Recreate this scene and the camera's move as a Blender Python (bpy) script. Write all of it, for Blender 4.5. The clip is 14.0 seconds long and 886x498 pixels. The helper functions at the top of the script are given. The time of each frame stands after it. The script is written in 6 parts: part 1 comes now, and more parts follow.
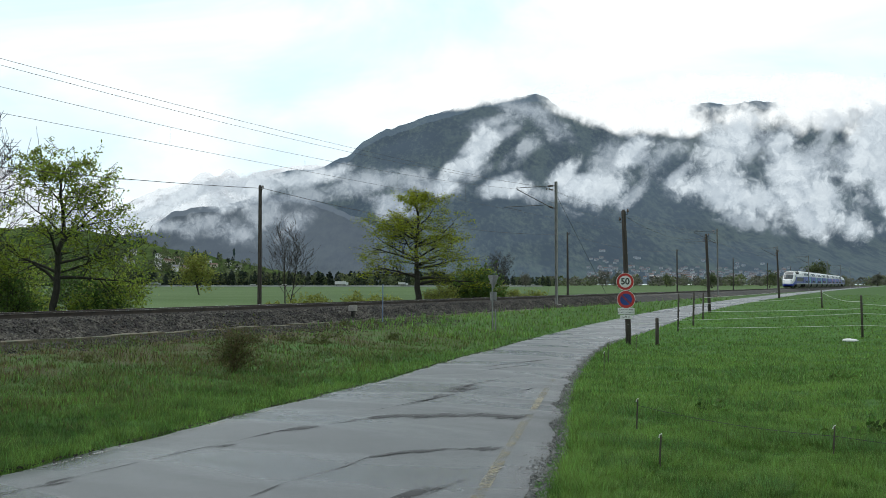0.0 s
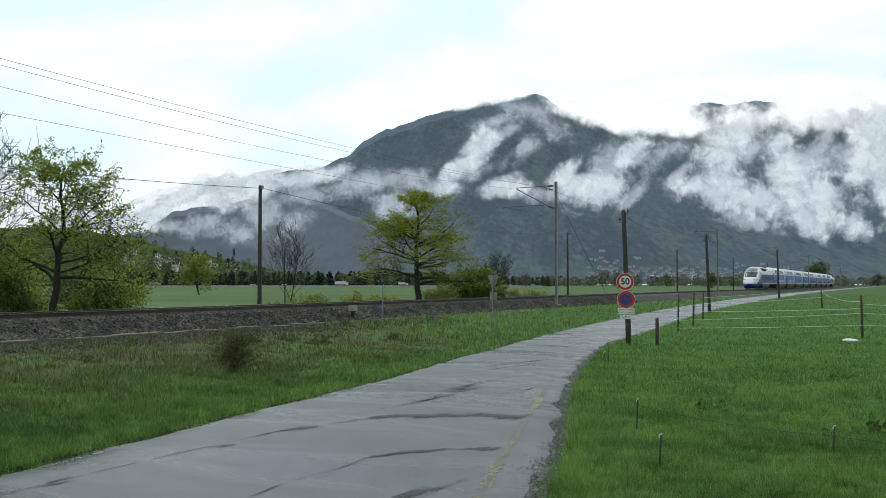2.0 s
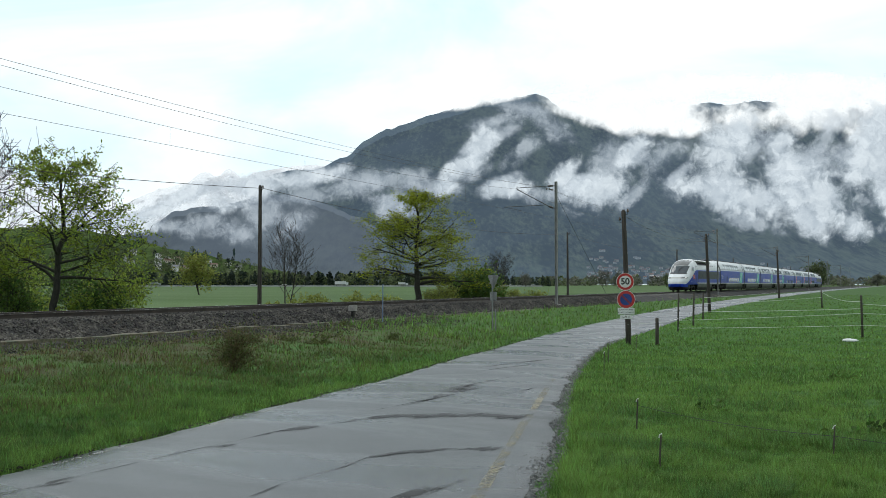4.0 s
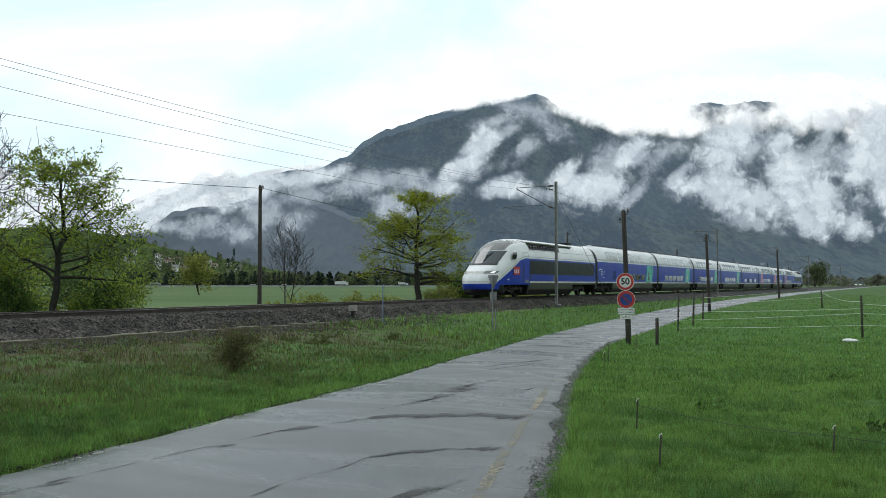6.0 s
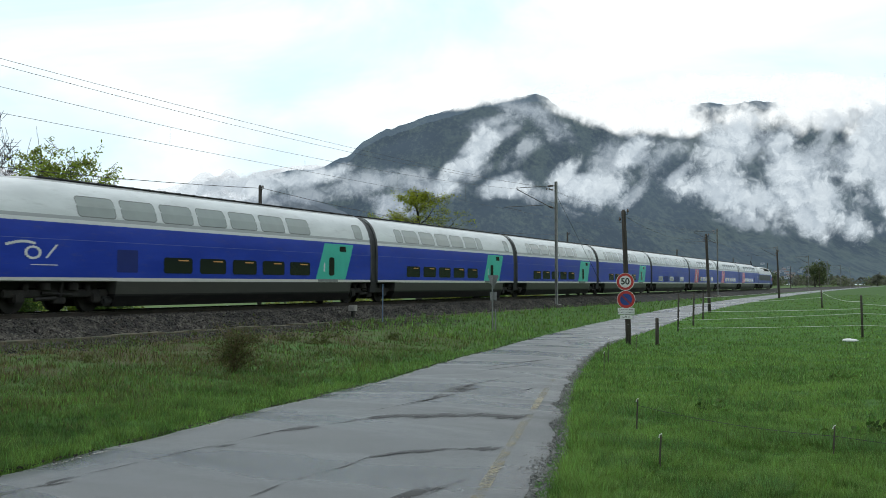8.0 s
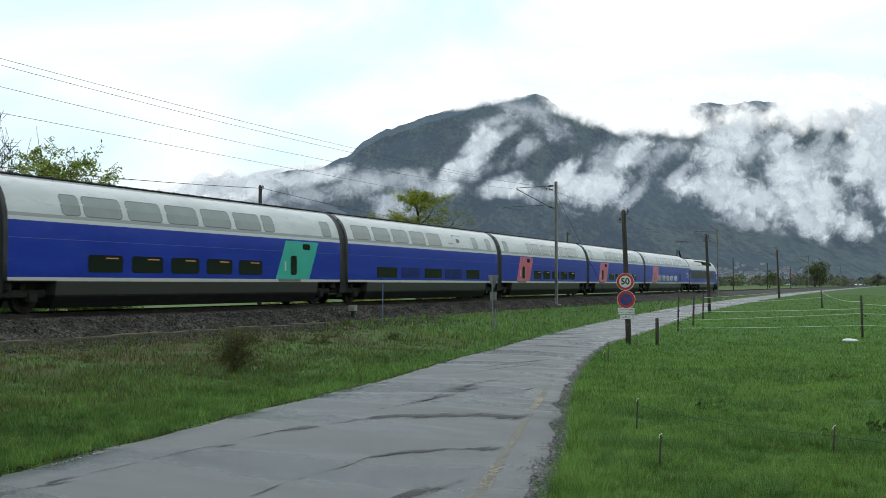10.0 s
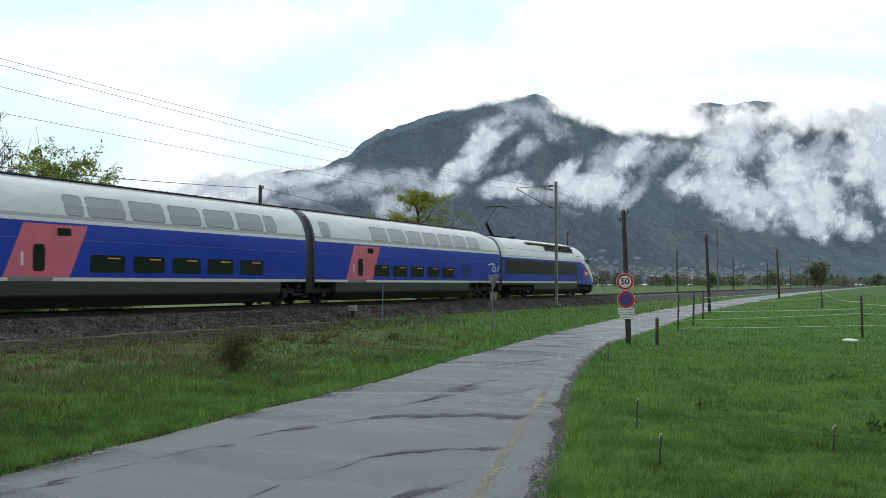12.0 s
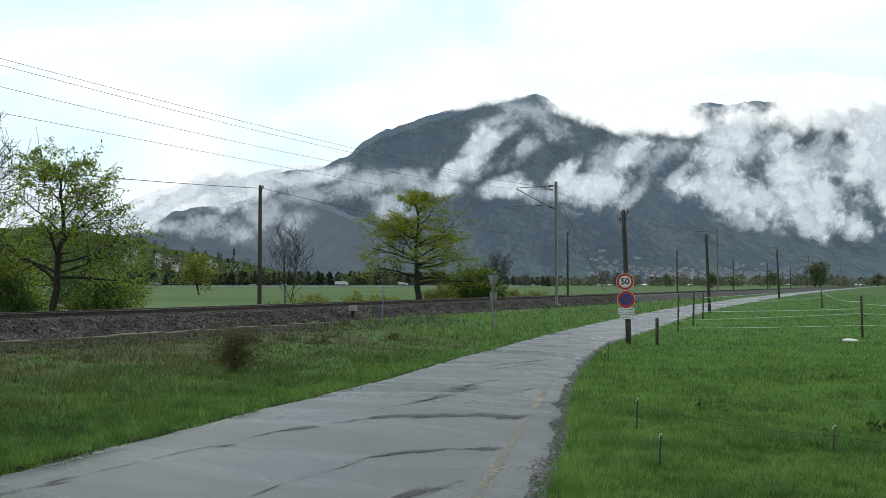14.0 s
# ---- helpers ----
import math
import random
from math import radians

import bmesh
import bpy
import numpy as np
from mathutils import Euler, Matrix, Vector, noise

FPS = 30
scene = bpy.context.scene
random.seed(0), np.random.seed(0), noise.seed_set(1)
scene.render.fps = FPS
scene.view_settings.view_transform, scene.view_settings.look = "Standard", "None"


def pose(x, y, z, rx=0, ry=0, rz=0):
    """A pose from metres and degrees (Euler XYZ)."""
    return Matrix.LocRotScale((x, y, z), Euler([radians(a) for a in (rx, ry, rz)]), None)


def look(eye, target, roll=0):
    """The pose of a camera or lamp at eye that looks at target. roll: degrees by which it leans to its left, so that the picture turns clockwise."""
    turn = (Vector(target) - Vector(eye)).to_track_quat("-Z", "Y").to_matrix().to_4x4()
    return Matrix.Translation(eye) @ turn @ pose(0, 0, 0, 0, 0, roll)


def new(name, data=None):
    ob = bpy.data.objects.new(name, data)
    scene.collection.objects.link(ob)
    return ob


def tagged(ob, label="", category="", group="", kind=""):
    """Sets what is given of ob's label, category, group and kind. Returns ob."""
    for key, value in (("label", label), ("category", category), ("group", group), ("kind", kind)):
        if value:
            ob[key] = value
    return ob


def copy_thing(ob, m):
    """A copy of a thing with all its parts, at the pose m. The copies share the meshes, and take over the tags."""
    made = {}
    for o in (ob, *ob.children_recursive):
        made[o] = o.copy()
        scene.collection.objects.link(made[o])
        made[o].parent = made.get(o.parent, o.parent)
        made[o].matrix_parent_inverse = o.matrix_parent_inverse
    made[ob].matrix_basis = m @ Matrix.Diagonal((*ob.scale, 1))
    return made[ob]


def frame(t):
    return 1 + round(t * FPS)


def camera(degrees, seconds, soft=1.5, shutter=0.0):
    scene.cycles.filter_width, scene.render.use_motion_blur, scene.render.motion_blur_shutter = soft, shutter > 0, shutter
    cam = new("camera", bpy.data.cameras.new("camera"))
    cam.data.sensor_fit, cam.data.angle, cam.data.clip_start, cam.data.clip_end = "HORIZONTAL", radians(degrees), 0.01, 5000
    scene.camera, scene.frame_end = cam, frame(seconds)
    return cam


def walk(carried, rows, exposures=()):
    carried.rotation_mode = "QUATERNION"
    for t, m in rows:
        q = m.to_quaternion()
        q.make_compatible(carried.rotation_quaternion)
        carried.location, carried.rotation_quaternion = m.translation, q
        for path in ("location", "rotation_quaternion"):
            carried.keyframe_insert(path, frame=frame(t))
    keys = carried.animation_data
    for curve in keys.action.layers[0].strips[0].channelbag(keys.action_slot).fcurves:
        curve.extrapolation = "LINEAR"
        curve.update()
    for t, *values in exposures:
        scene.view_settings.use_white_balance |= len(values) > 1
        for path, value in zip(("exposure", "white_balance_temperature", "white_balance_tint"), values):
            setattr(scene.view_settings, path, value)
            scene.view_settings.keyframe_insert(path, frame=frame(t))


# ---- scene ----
# Rail top is z = 0, the track's axis is x = 0, the train comes from +y.
EYE = Vector((24.86, 0.0, 0.887))
TURN, TILT = radians(25.954), radians(2.118)
AIM = Vector((-math.sin(TURN) * math.cos(TILT), math.cos(TURN) * math.cos(TILT), math.sin(TILT)))

cam = camera(49.82, 14.0, soft=0.85, shutter=0.06)
walk(cam, [(0.0, look(EYE, EYE + AIM)), (14.0, look(EYE, EYE + AIM))])


# ---- node helper ----
class Nodes:
    """Short writing for node trees."""

    def __init__(self, tree):
        self.t = tree

    def add(self, kind, **props):
        n = self.t.nodes.new(kind)
        ins = props.pop("ins", {})
        if "operation" in props:
            n.operation = props["operation"]
        if "use_clamp" in props:
            n.use_clamp = props["use_clamp"]
        if "interpolation_type" in props:
            n.interpolation_type = props["interpolation_type"]
        if "data_type" in props:
            n.data_type, n.blend_type = props["data_type"], props["blend_type"]
        if "sky_type" in props:
            n.sky_type, n.sun_disc = props["sky_type"], props["sun_disc"]
            n.sun_elevation, n.sun_rotation = props["sun_elevation"], props["sun_rotation"]
        for key, value in ins.items():
            if isinstance(value, bpy.types.NodeSocket):
                self.t.links.new(value, n.inputs[key])
            else:
                n.inputs[key].default_value = value
        return n

    def math(self, op, a, b=0.0, clamp=False):
        return self.add("ShaderNodeMath", operation=op, use_clamp=clamp, ins={0: a, 1: b}).outputs[0]

    def noise(self, vec, scale, detail=4.0, rough=0.55, distort=0.0):
        return self.add("ShaderNodeTexNoise", ins={"Vector": vec, "Scale": scale, "Detail": detail, "Roughness": rough, "Distortion": distort}).outputs["Fac"]

    def ramp(self, v, lo, hi, a=0.0, b=1.0):
        return self.add("ShaderNodeMapRange", interpolation_type="SMOOTHSTEP", ins={"Value": v, "From Min": lo, "From Max": hi, "To Min": a, "To Max": b}).outputs[0]

    def mix(self, f, a, b, blend="MIX"):
        n = self.add("ShaderNodeMix", data_type="RGBA", blend_type=blend)
        for i, v in ((0, f), (6, a), (7, b)):
            if isinstance(v, bpy.types.NodeSocket):
                self.t.links.new(v, n.inputs[i])
            else:
                n.inputs[i].default_value = v if i == 0 else (*v, 1.0)
        return n.outputs[2]

    def coords(self, which="Object"):
        return self.add("ShaderNodeTexCoord").outputs[which]

    def xyz(self, vec):
        n = self.add("ShaderNodeSeparateXYZ", ins={0: vec})
        return n.outputs[0], n.outputs[1], n.outputs[2]

    def scaled(self, vec, sx, sy, sz):
        return self.add("ShaderNodeMapping", ins={"Vector": vec, "Scale": (sx, sy, sz)}).outputs[0]


# ---- world: bright overcast sky ----
world = bpy.data.worlds.new("overcast")
scene.world = world
world.use_nodes = True
N = Nodes(world.node_tree)
world.node_tree.nodes.clear()
SUN_UP, SUN_ROUND = radians(50), radians(300)
sky = N.add("ShaderNodeTexSky", sky_type="NISHITA", sun_disc=False, sun_elevation=SUN_UP, sun_rotation=SUN_ROUND)
way = N.coords("Generated")
streak = N.scaled(way, 1.0, 1.0, 2.6)
deck = N.noise(streak, 2.3, 6, 0.55, 0.6)
thin = N.noise(N.scaled(way, 1.0, 1.0, 3.4), 4.1, 5, 0.55, 0.3)
grey = N.mix(N.ramp(deck, 0.36, 0.60), (0.74, 0.885, 0.955), (0.99, 1.03, 1.035))
cloud = N.mix(N.ramp(thin, 0.35, 0.62), (0.91, 0.975, 1.0), (1.0, 1.0, 1.0))
tint = N.mix(1.0, grey, cloud, "MULTIPLY")
# the deck is brightest round the hidden sun
sun_way = Vector((math.sin(SUN_ROUND) * math.cos(SUN_UP), math.cos(SUN_ROUND) * math.cos(SUN_UP), math.sin(SUN_UP)))
toward = N.add("ShaderNodeVectorMath", operation="DOT_PRODUCT", ins={0: way, 1: sun_way}).outputs["Value"]
veil = N.ramp(toward, -0.7, 0.75, 0.62, 1.0)
clear = N.add("ShaderNodeBackground", ins={"Color": sky.outputs[0], "Strength": 0.08})
deck_light = N.add("ShaderNodeBackground", ins={"Color": tint, "Strength": N.math("MULTIPLY", veil, 1.2)})
both = N.add("ShaderNodeMixShader", ins={0: 0.93, 1: clear.outputs[0], 2: deck_light.outputs[0]})
N.add("ShaderNodeOutputWorld", ins={0: both.outputs[0]})

sun_data = bpy.data.lights.new("sun", "SUN")
sun_data.energy, sun_data.angle, sun_data.color = 0.55, radians(25), (1.0, 0.985, 0.96)
sun = new("sun", sun_data)
sun.matrix_world = look(Vector((0, 0, 60)) + sun_way * 10, Vector((0, 0, 60)))
scene.view_settings.exposure = 0.0


# ---- materials ----
def material(name, a, b, scale=3.0, rough=0.7, metal=0.0, bump=0.0, fine=12.0, spots=None, stretch=(1, 1, 1), spread=0.12, island=0.0, piece=0.0):
    """Two tones mixed by noise at two scales, with fine relief; spots: (colour, scale, low, high) for stains."""
    m = bpy.data.materials.new(name)
    m.use_nodes = True
    m.node_tree.nodes.clear()
    n = Nodes(m.node_tree)
    v = n.scaled(n.coords(), *stretch)
    big = n.noise(v, scale, 5, 0.6)
    small = n.noise(v, scale * fine, 4, 0.6)
    f = n.math("ADD", n.math("MULTIPLY", big, 0.6), n.math("MULTIPLY", small, 0.4))
    col = n.mix(n.ramp(f, 0.5 - spread, 0.5 + spread), a, b)
    if spots:
        c, s, lo, hi = spots
        col = n.mix(n.ramp(n.noise(v, s, 6, 0.65), lo, hi), col, c)
    if island:
        r = n.add("ShaderNodeNewGeometry").outputs["Random Per Island"]
        h = n.add("ShaderNodeHueSaturation", ins={"Hue": n.ramp(r, 0, 1, 0.5 - 0.03 * island, 0.5 + 0.025 * island), "Value": n.ramp(r, 0, 1, 1 - 0.45 * island, 1 + 0.45 * island), "Color": col})
        col = h.outputs[0]
    if piece:
        r = n.add("ShaderNodeObjectInfo").outputs["Random"]
        h = n.add("ShaderNodeHueSaturation", ins={"Value": n.ramp(r, 0, 1, 1 - piece, 1 + piece), "Color": col})
        col = h.outputs[0]
    p = n.add("ShaderNodeBsdfPrincipled", ins={"Base Color": col, "Metallic": metal, "Roughness": n.ramp(small, 0.2, 0.8, max(rough - 0.1, 0.03), min(rough + 0.1, 1.0))})
    if bump:
        bn = n.add("ShaderNodeBump", ins={"Strength": bump, "Distance": 0.02, "Height": f})
        m.node_tree.links.new(bn.outputs[0], p.inputs["Normal"])
    n.add("ShaderNodeOutputMaterial", ins={0: p.outputs[0]})
    return m


def leafy(name, a, b, scale=1.2, glow=0.35, vary=0.5):
    """Leaves and grass: rough, partly letting light through, each leaf a little different."""
    m = bpy.data.materials.new(name)
    m.use_nodes = True
    m.node_tree.nodes.clear()
    n = Nodes(m.node_tree)
    v = n.coords()
    tone = n.math("ADD", n.math("MULTIPLY", n.noise(v, scale, 4, 0.6), 0.5), n.math("MULTIPLY", n.noise(v, scale * 7.0, 3, 0.6), 0.5))
    col = n.mix(n.ramp(tone, 0.40, 0.60), a, b)
    r = n.add("ShaderNodeNewGeometry").outputs["Random Per Island"]
    col = n.add("ShaderNodeHueSaturation", ins={"Hue": n.ramp(r, 0, 1, 0.5 - 0.025 * vary, 0.5 + 0.02 * vary), "Value": n.ramp(r, 0, 1, 1 - 0.5 * vary, 1 + 0.6 * vary), "Color": col}).outputs[0]
    d = n.add("ShaderNodeBsdfPrincipled", ins={"Base Color": col, "Roughness": 0.6, "Specular IOR Level": 0.25})
    t = n.add("ShaderNodeBsdfTranslucent", ins={"Color": col})
    s = n.add("ShaderNodeMixShader", ins={0: glow, 1: d.outputs[0], 2: t.outputs[0]})
    n.add("ShaderNodeOutputMaterial", ins={0: s.outputs[0]})
    return m


M = {}
M["ballast"] = material("ballast", (0.012, 0.011, 0.010), (0.034, 0.031, 0.027), 2.0, 0.9, bump=0.6, fine=14, spots=((0.13, 0.10, 0.07), 0.5, 0.5, 0.75))
M["ballast_stone"] = material("ballast_stone", (0.016, 0.014, 0.012), (0.090, 0.078, 0.066), 1.3, 0.85, bump=0.3, fine=20, island=1.5)
M["soil_grit"] = material("soil_grit", (0.016, 0.014, 0.010), (0.06, 0.05, 0.036), 2.0, 0.9, island=0.8)
M["grit"] = material("grit", (0.07, 0.07, 0.07), (0.19, 0.185, 0.175), 2.0, 0.55, island=0.7)
M["steel_rail"] = material("steel_rail", (0.045, 0.036, 0.03), (0.085, 0.068, 0.055), 2.0, 0.6, 0.3, bump=0.1)
M["rail_head"] = material("rail_head", (0.42, 0.42, 0.43), (0.55, 0.55, 0.56), 3.0, 0.25, 1.0)
M["concrete"] = material("concrete", (0.25, 0.24, 0.22), (0.40, 0.38, 0.34), 1.5, 0.85, bump=0.25, spots=((0.15, 0.16, 0.10), 2.5, 0.52, 0.7))
M["trough_concrete"] = material("trough_concrete", (0.10, 0.086, 0.055), (0.20, 0.172, 0.115), 1.2, 0.9, bump=0.3, spots=((0.05, 0.06, 0.03), 1.6, 0.48, 0.62))
M["old_wood"] = material("old_wood", (0.028, 0.024, 0.021), (0.075, 0.062, 0.052), 3.0, 0.85, bump=0.4, stretch=(6, 6, 0.5))
M["post_wood"] = material("post_wood", (0.04, 0.034, 0.028), (0.09, 0.075, 0.06), 4.0, 0.85, bump=0.4, stretch=(6, 6, 0.5), piece=0.2)
M["galvanised"] = material("galvanised", (0.20, 0.205, 0.21), (0.30, 0.305, 0.31), 2.5, 0.55, 0.4, bump=0.05, spots=((0.25, 0.22, 0.18), 1.5, 0.58, 0.75))
M["mast_paint"] = material("mast_paint", (0.20, 0.20, 0.195), (0.29, 0.285, 0.275), 1.2, 0.6, 0.2, spots=((0.24, 0.19, 0.14), 2.0, 0.58, 0.75))
M["wire"] = material("wire", (0.05, 0.05, 0.05), (0.09, 0.085, 0.08), 1.0, 0.5, 0.6)
M["insulator"] = material("insulator", (0.07, 0.05, 0.04), (0.12, 0.08, 0.06), 3.0, 0.3)
M["dark_metal"] = material("dark_metal", (0.012, 0.012, 0.0125), (0.03, 0.029, 0.027), 2.5, 0.6, 0.3, bump=0.1)
M["bogie"] = material("bogie", (0.010, 0.009, 0.008), (0.032, 0.028, 0.023), 3.0, 0.7, 0.2, bump=0.2)
M["rubber"] = material("rubber", (0.010, 0.010, 0.011), (0.022, 0.022, 0.023), 3.0, 0.65, bump=0.1)
M["white_plate"] = material("white_plate", (0.68, 0.68, 0.67), (0.78, 0.78, 0.77), 2.0, 0.5, spots=((0.5, 0.48, 0.42), 4.0, 0.6, 0.8))
M["sign_red"] = material("sign_red", (0.42, 0.03, 0.03), (0.50, 0.045, 0.04), 3.0, 0.4)
M["sign_blue"] = material("sign_blue", (0.02, 0.05, 0.22), (0.03, 0.07, 0.28), 3.0, 0.4)
M["sign_black"] = material("sign_black", (0.012, 0.012, 0.012), (0.02, 0.02, 0.02), 3.0, 0.5)
M["faded_red"] = material("faded_red", (0.16, 0.03, 0.07), (0.26, 0.04, 0.06), 8.0, 0.5)
M["faded_ink"] = material("faded_ink", (0.10, 0.10, 0.10), (0.18, 0.18, 0.18), 6.0, 0.6)
M["sign_back"] = material("sign_back", (0.22, 0.225, 0.23), (0.31, 0.315, 0.32), 3.0, 0.6, 0.2)
M["tape"] = material("tape", (0.62, 0.62, 0.58), (0.74, 0.74, 0.70), 3.0, 0.6)
M["blue_paint"] = material("blue_paint", (0.10, 0.16, 0.28), (0.15, 0.22, 0.34), 3.0, 0.5)


# ---- mesh helpers ----
def part(name, bm, mat, parent=None, label="", smooth=False):
    """Links a bmesh as one mesh object, under its thing if one is given."""
    me = bpy.data.meshes.new(name)
    bmesh.ops.recalc_face_normals(bm, faces=bm.faces)
    bm.to_mesh(me)
    bm.free()
    for m in (mat if isinstance(mat, (list, tuple)) else [mat]):
        me.materials.append(m)
    if smooth:
        me.shade_smooth()
    ob = new(name, me)
    if parent:
        ob.parent = parent
    if label:
        ob["label"] = label
    return ob


def raw(name, verts, faces, mat, parent=None, label="", smooth=False):
    me = bpy.data.meshes.new(name)
    me.from_pydata([tuple(v) for v in verts], [], [tuple(f) for f in faces])
    for m in (mat if isinstance(mat, (list, tuple)) else [mat]):
        me.materials.append(m)
    if smooth:
        me.shade_smooth()
    ob = new(name, me)
    if parent:
        ob.parent = parent
    if label:
        ob["label"] = label
    return ob


def quick(name, verts, sizes, mat, parent=None, smooth=False):
    """A large mesh from numpy: verts (n, 3) in consecutive faces, all with the same count of corners."""
    me = bpy.data.meshes.new(name)
    n = len(verts)
    me.vertices.add(n)
    me.vertices.foreach_set("co", np.ascontiguousarray(verts, dtype=np.float32).ravel())
    me.loops.add(n)
    me.loops.foreach_set("vertex_index", np.arange(n, dtype=np.int32))
    me.polygons.add(n // sizes)
    me.polygons.foreach_set("loop_start", np.arange(0, n, sizes, dtype=np.int32))
    me.polygons.foreach_set("loop_total", np.full(n // sizes, sizes, dtype=np.int32))
    me.update(calc_edges=True)
    me.materials.append(mat)
    if smooth:
        me.shade_smooth()
    ob = new(name, me)
    if parent:
        ob.parent = parent
    return ob


def box(bm, x0, x1, y0, y1, z0, z1, bevel=0.0, turn=None):
    r = bmesh.ops.create_cube(bm, size=1.0)
    m = Matrix.Translation(((x0 + x1) / 2, (y0 + y1) / 2, (z0 + z1) / 2)) @ Matrix.Diagonal((x1 - x0, y1 - y0, z1 - z0, 1))
    bmesh.ops.transform(bm, matrix=(turn @ m) if turn else m, verts=r["verts"])
    if bevel:
        edges = list({e for v in r["verts"] for e in v.link_edges})
        bmesh.ops.bevel(bm, geom=edges, offset=bevel, segments=2, affect="EDGES", clamp_overlap=True)


def tube(bm, points, radii, sides=8, caps=True):
    """A round bar along points; radii one number or one each."""
    points = [Vector(p) for p in points]
    if not isinstance(radii, (list, tuple)):
        radii = [radii] * len(points)
    rings = []
    for i, p in enumerate(points):
        d = (points[min(i + 1, len(points) - 1)] - points[max(i - 1, 0)]).normalized()
        a = d.orthogonal().normalized() if abs(d.z) > 0.95 else d.cross(Vector((0, 0, 1))).normalized()
        b = d.cross(a)
        rings.append([bm.verts.new(p + (a * math.cos(2 * math.pi * k / sides) + b * math.sin(2 * math.pi * k / sides)) * radii[i]) for k in range(sides)])
    for r, q in zip(rings, rings[1:]):
        for k in range(sides):
            bm.faces.new((r[k], r[(k + 1) % sides], q[(k + 1) % sides], q[k]))
    if caps:
        bm.faces.new(rings[0])
        bm.faces.new(rings[-1][::-1])


def disc(bm, centre, axis, radius, depth, sides=24):
    c, a = Vector(centre), Vector(axis).normalized()
    tube(bm, [c - a * depth / 2, c + a * depth / 2], radius, sides)


def empty(name, m=None):
    ob = new(name)
    ob.empty_display_size = 0.3
    if m is not None:
        ob.matrix_basis = m
    return ob


def smoothstep(a, b, x):
    t = min(max((x - a) / (b - a), 0.0), 1.0)
    return t * t * (3 - 2 * t)


def fract(x, y, z=0.0, octaves=4):
    return noise.fractal(Vector((x, y, z)), 1.0, 2.0, octaves)


# ---- lie of the land ----
DROP = ((-200, 1.72), (0, 1.72), (8, 1.75), (22, 2.02), (37, 2.28), (50, 2.15), (65, 1.95), (85, 1.75), (108, 1.58), (180, 1.47), (300, 1.4), (1000, 1.3))
ROAD = ((-60, 22.5, 2.4), (0, 20.5, 2.5), (6.5, 19.76, 2.5), (9.65, 19.1, 2.37), (14, 17.98, 2.1), (18, 16.95, 1.9), (23, 15.62, 1.86), (30, 13.95, 1.76), (35, 12.85, 1.78), (40, 12.1, 1.85), (46, 11.65, 1.95),
        (57, 10.9, 1.85), (77, 9.95, 1.72), (105, 9.78, 1.65), (170, 8.45, 1.5), (240, 7.9, 1.45), (320, 7.75, 1.4), (600, 7.6, 1.5), (900, 7.6, 1.5))


def bend(y, rows, column):
    """Smooth reading of a table, by a Catmull-Rom curve."""
    ys = [r[0] for r in rows]
    if y <= ys[0]:
        return rows[0][column]
    if y >= ys[-1]:
        return rows[-1][column]
    i = max(k for k in range(len(ys)) if ys[k] <= y)
    p = [rows[min(max(i + k, 0), len(rows) - 1)] for k in (-1, 0, 1, 2)]
    h = p[2][0] - p[1][0]
    t = (y - p[1][0]) / h
    m1 = (p[2][column] - p[0][column]) / max(p[2][0] - p[0][0], 1e-6) * h
    m2 = (p[3][column] - p[1][column]) / max(p[3][0] - p[1][0], 1e-6) * h
    return (2 * t ** 3 - 3 * t ** 2 + 1) * p[1][column] + (t ** 3 - 2 * t ** 2 + t) * m1 + (-2 * t ** 3 + 3 * t ** 2) * p[2][column] + (t ** 3 - t ** 2) * m2


def road_z(y):
    return 0.887 - bend(y, DROP, 1)


def road_edges(y):
    c, w = bend(y, ROAD, 1), bend(y, ROAD, 2)
    return c - w, c + w


def ground_z(x, y):
    far = 1.0 / (1.0 + max(y - 60, 0) / 120)
    lump = (0.07 * fract(x * 0.35, y * 0.35) + 0.04 * fract(x * 1.3, y * 1.3, 3)) * far
    if x < -3.3:
        return -0.72 - 0.33 * smoothstep(3.3, 9, -x) + lump * 0.7
    if x <= 3.3:
        return -0.74
    zr, (xl, xr) = road_z(y), road_edges(y)
    if x < xl:
        t = smoothstep(3.3, max(xl, 4.5), x)
        return -0.72 * (1 - t) + (zr - 0.02) * t + lump * min(1.0, (x - 3.3) * 0.6, (xl - x) * 0.8)
    if x <= xr:
        return zr - 0.07
    return zr - 0.07 * smoothstep(0, 0.25, xr + 0.25 - x) + (lump - 0.05) * smoothstep(0, 1.5, x - xr)


def span(*pieces):
    out = []
    for a, b, n in pieces:
        out += list(np.linspace(a, b, n, endpoint=False))
    return out + [pieces[-1][1]]


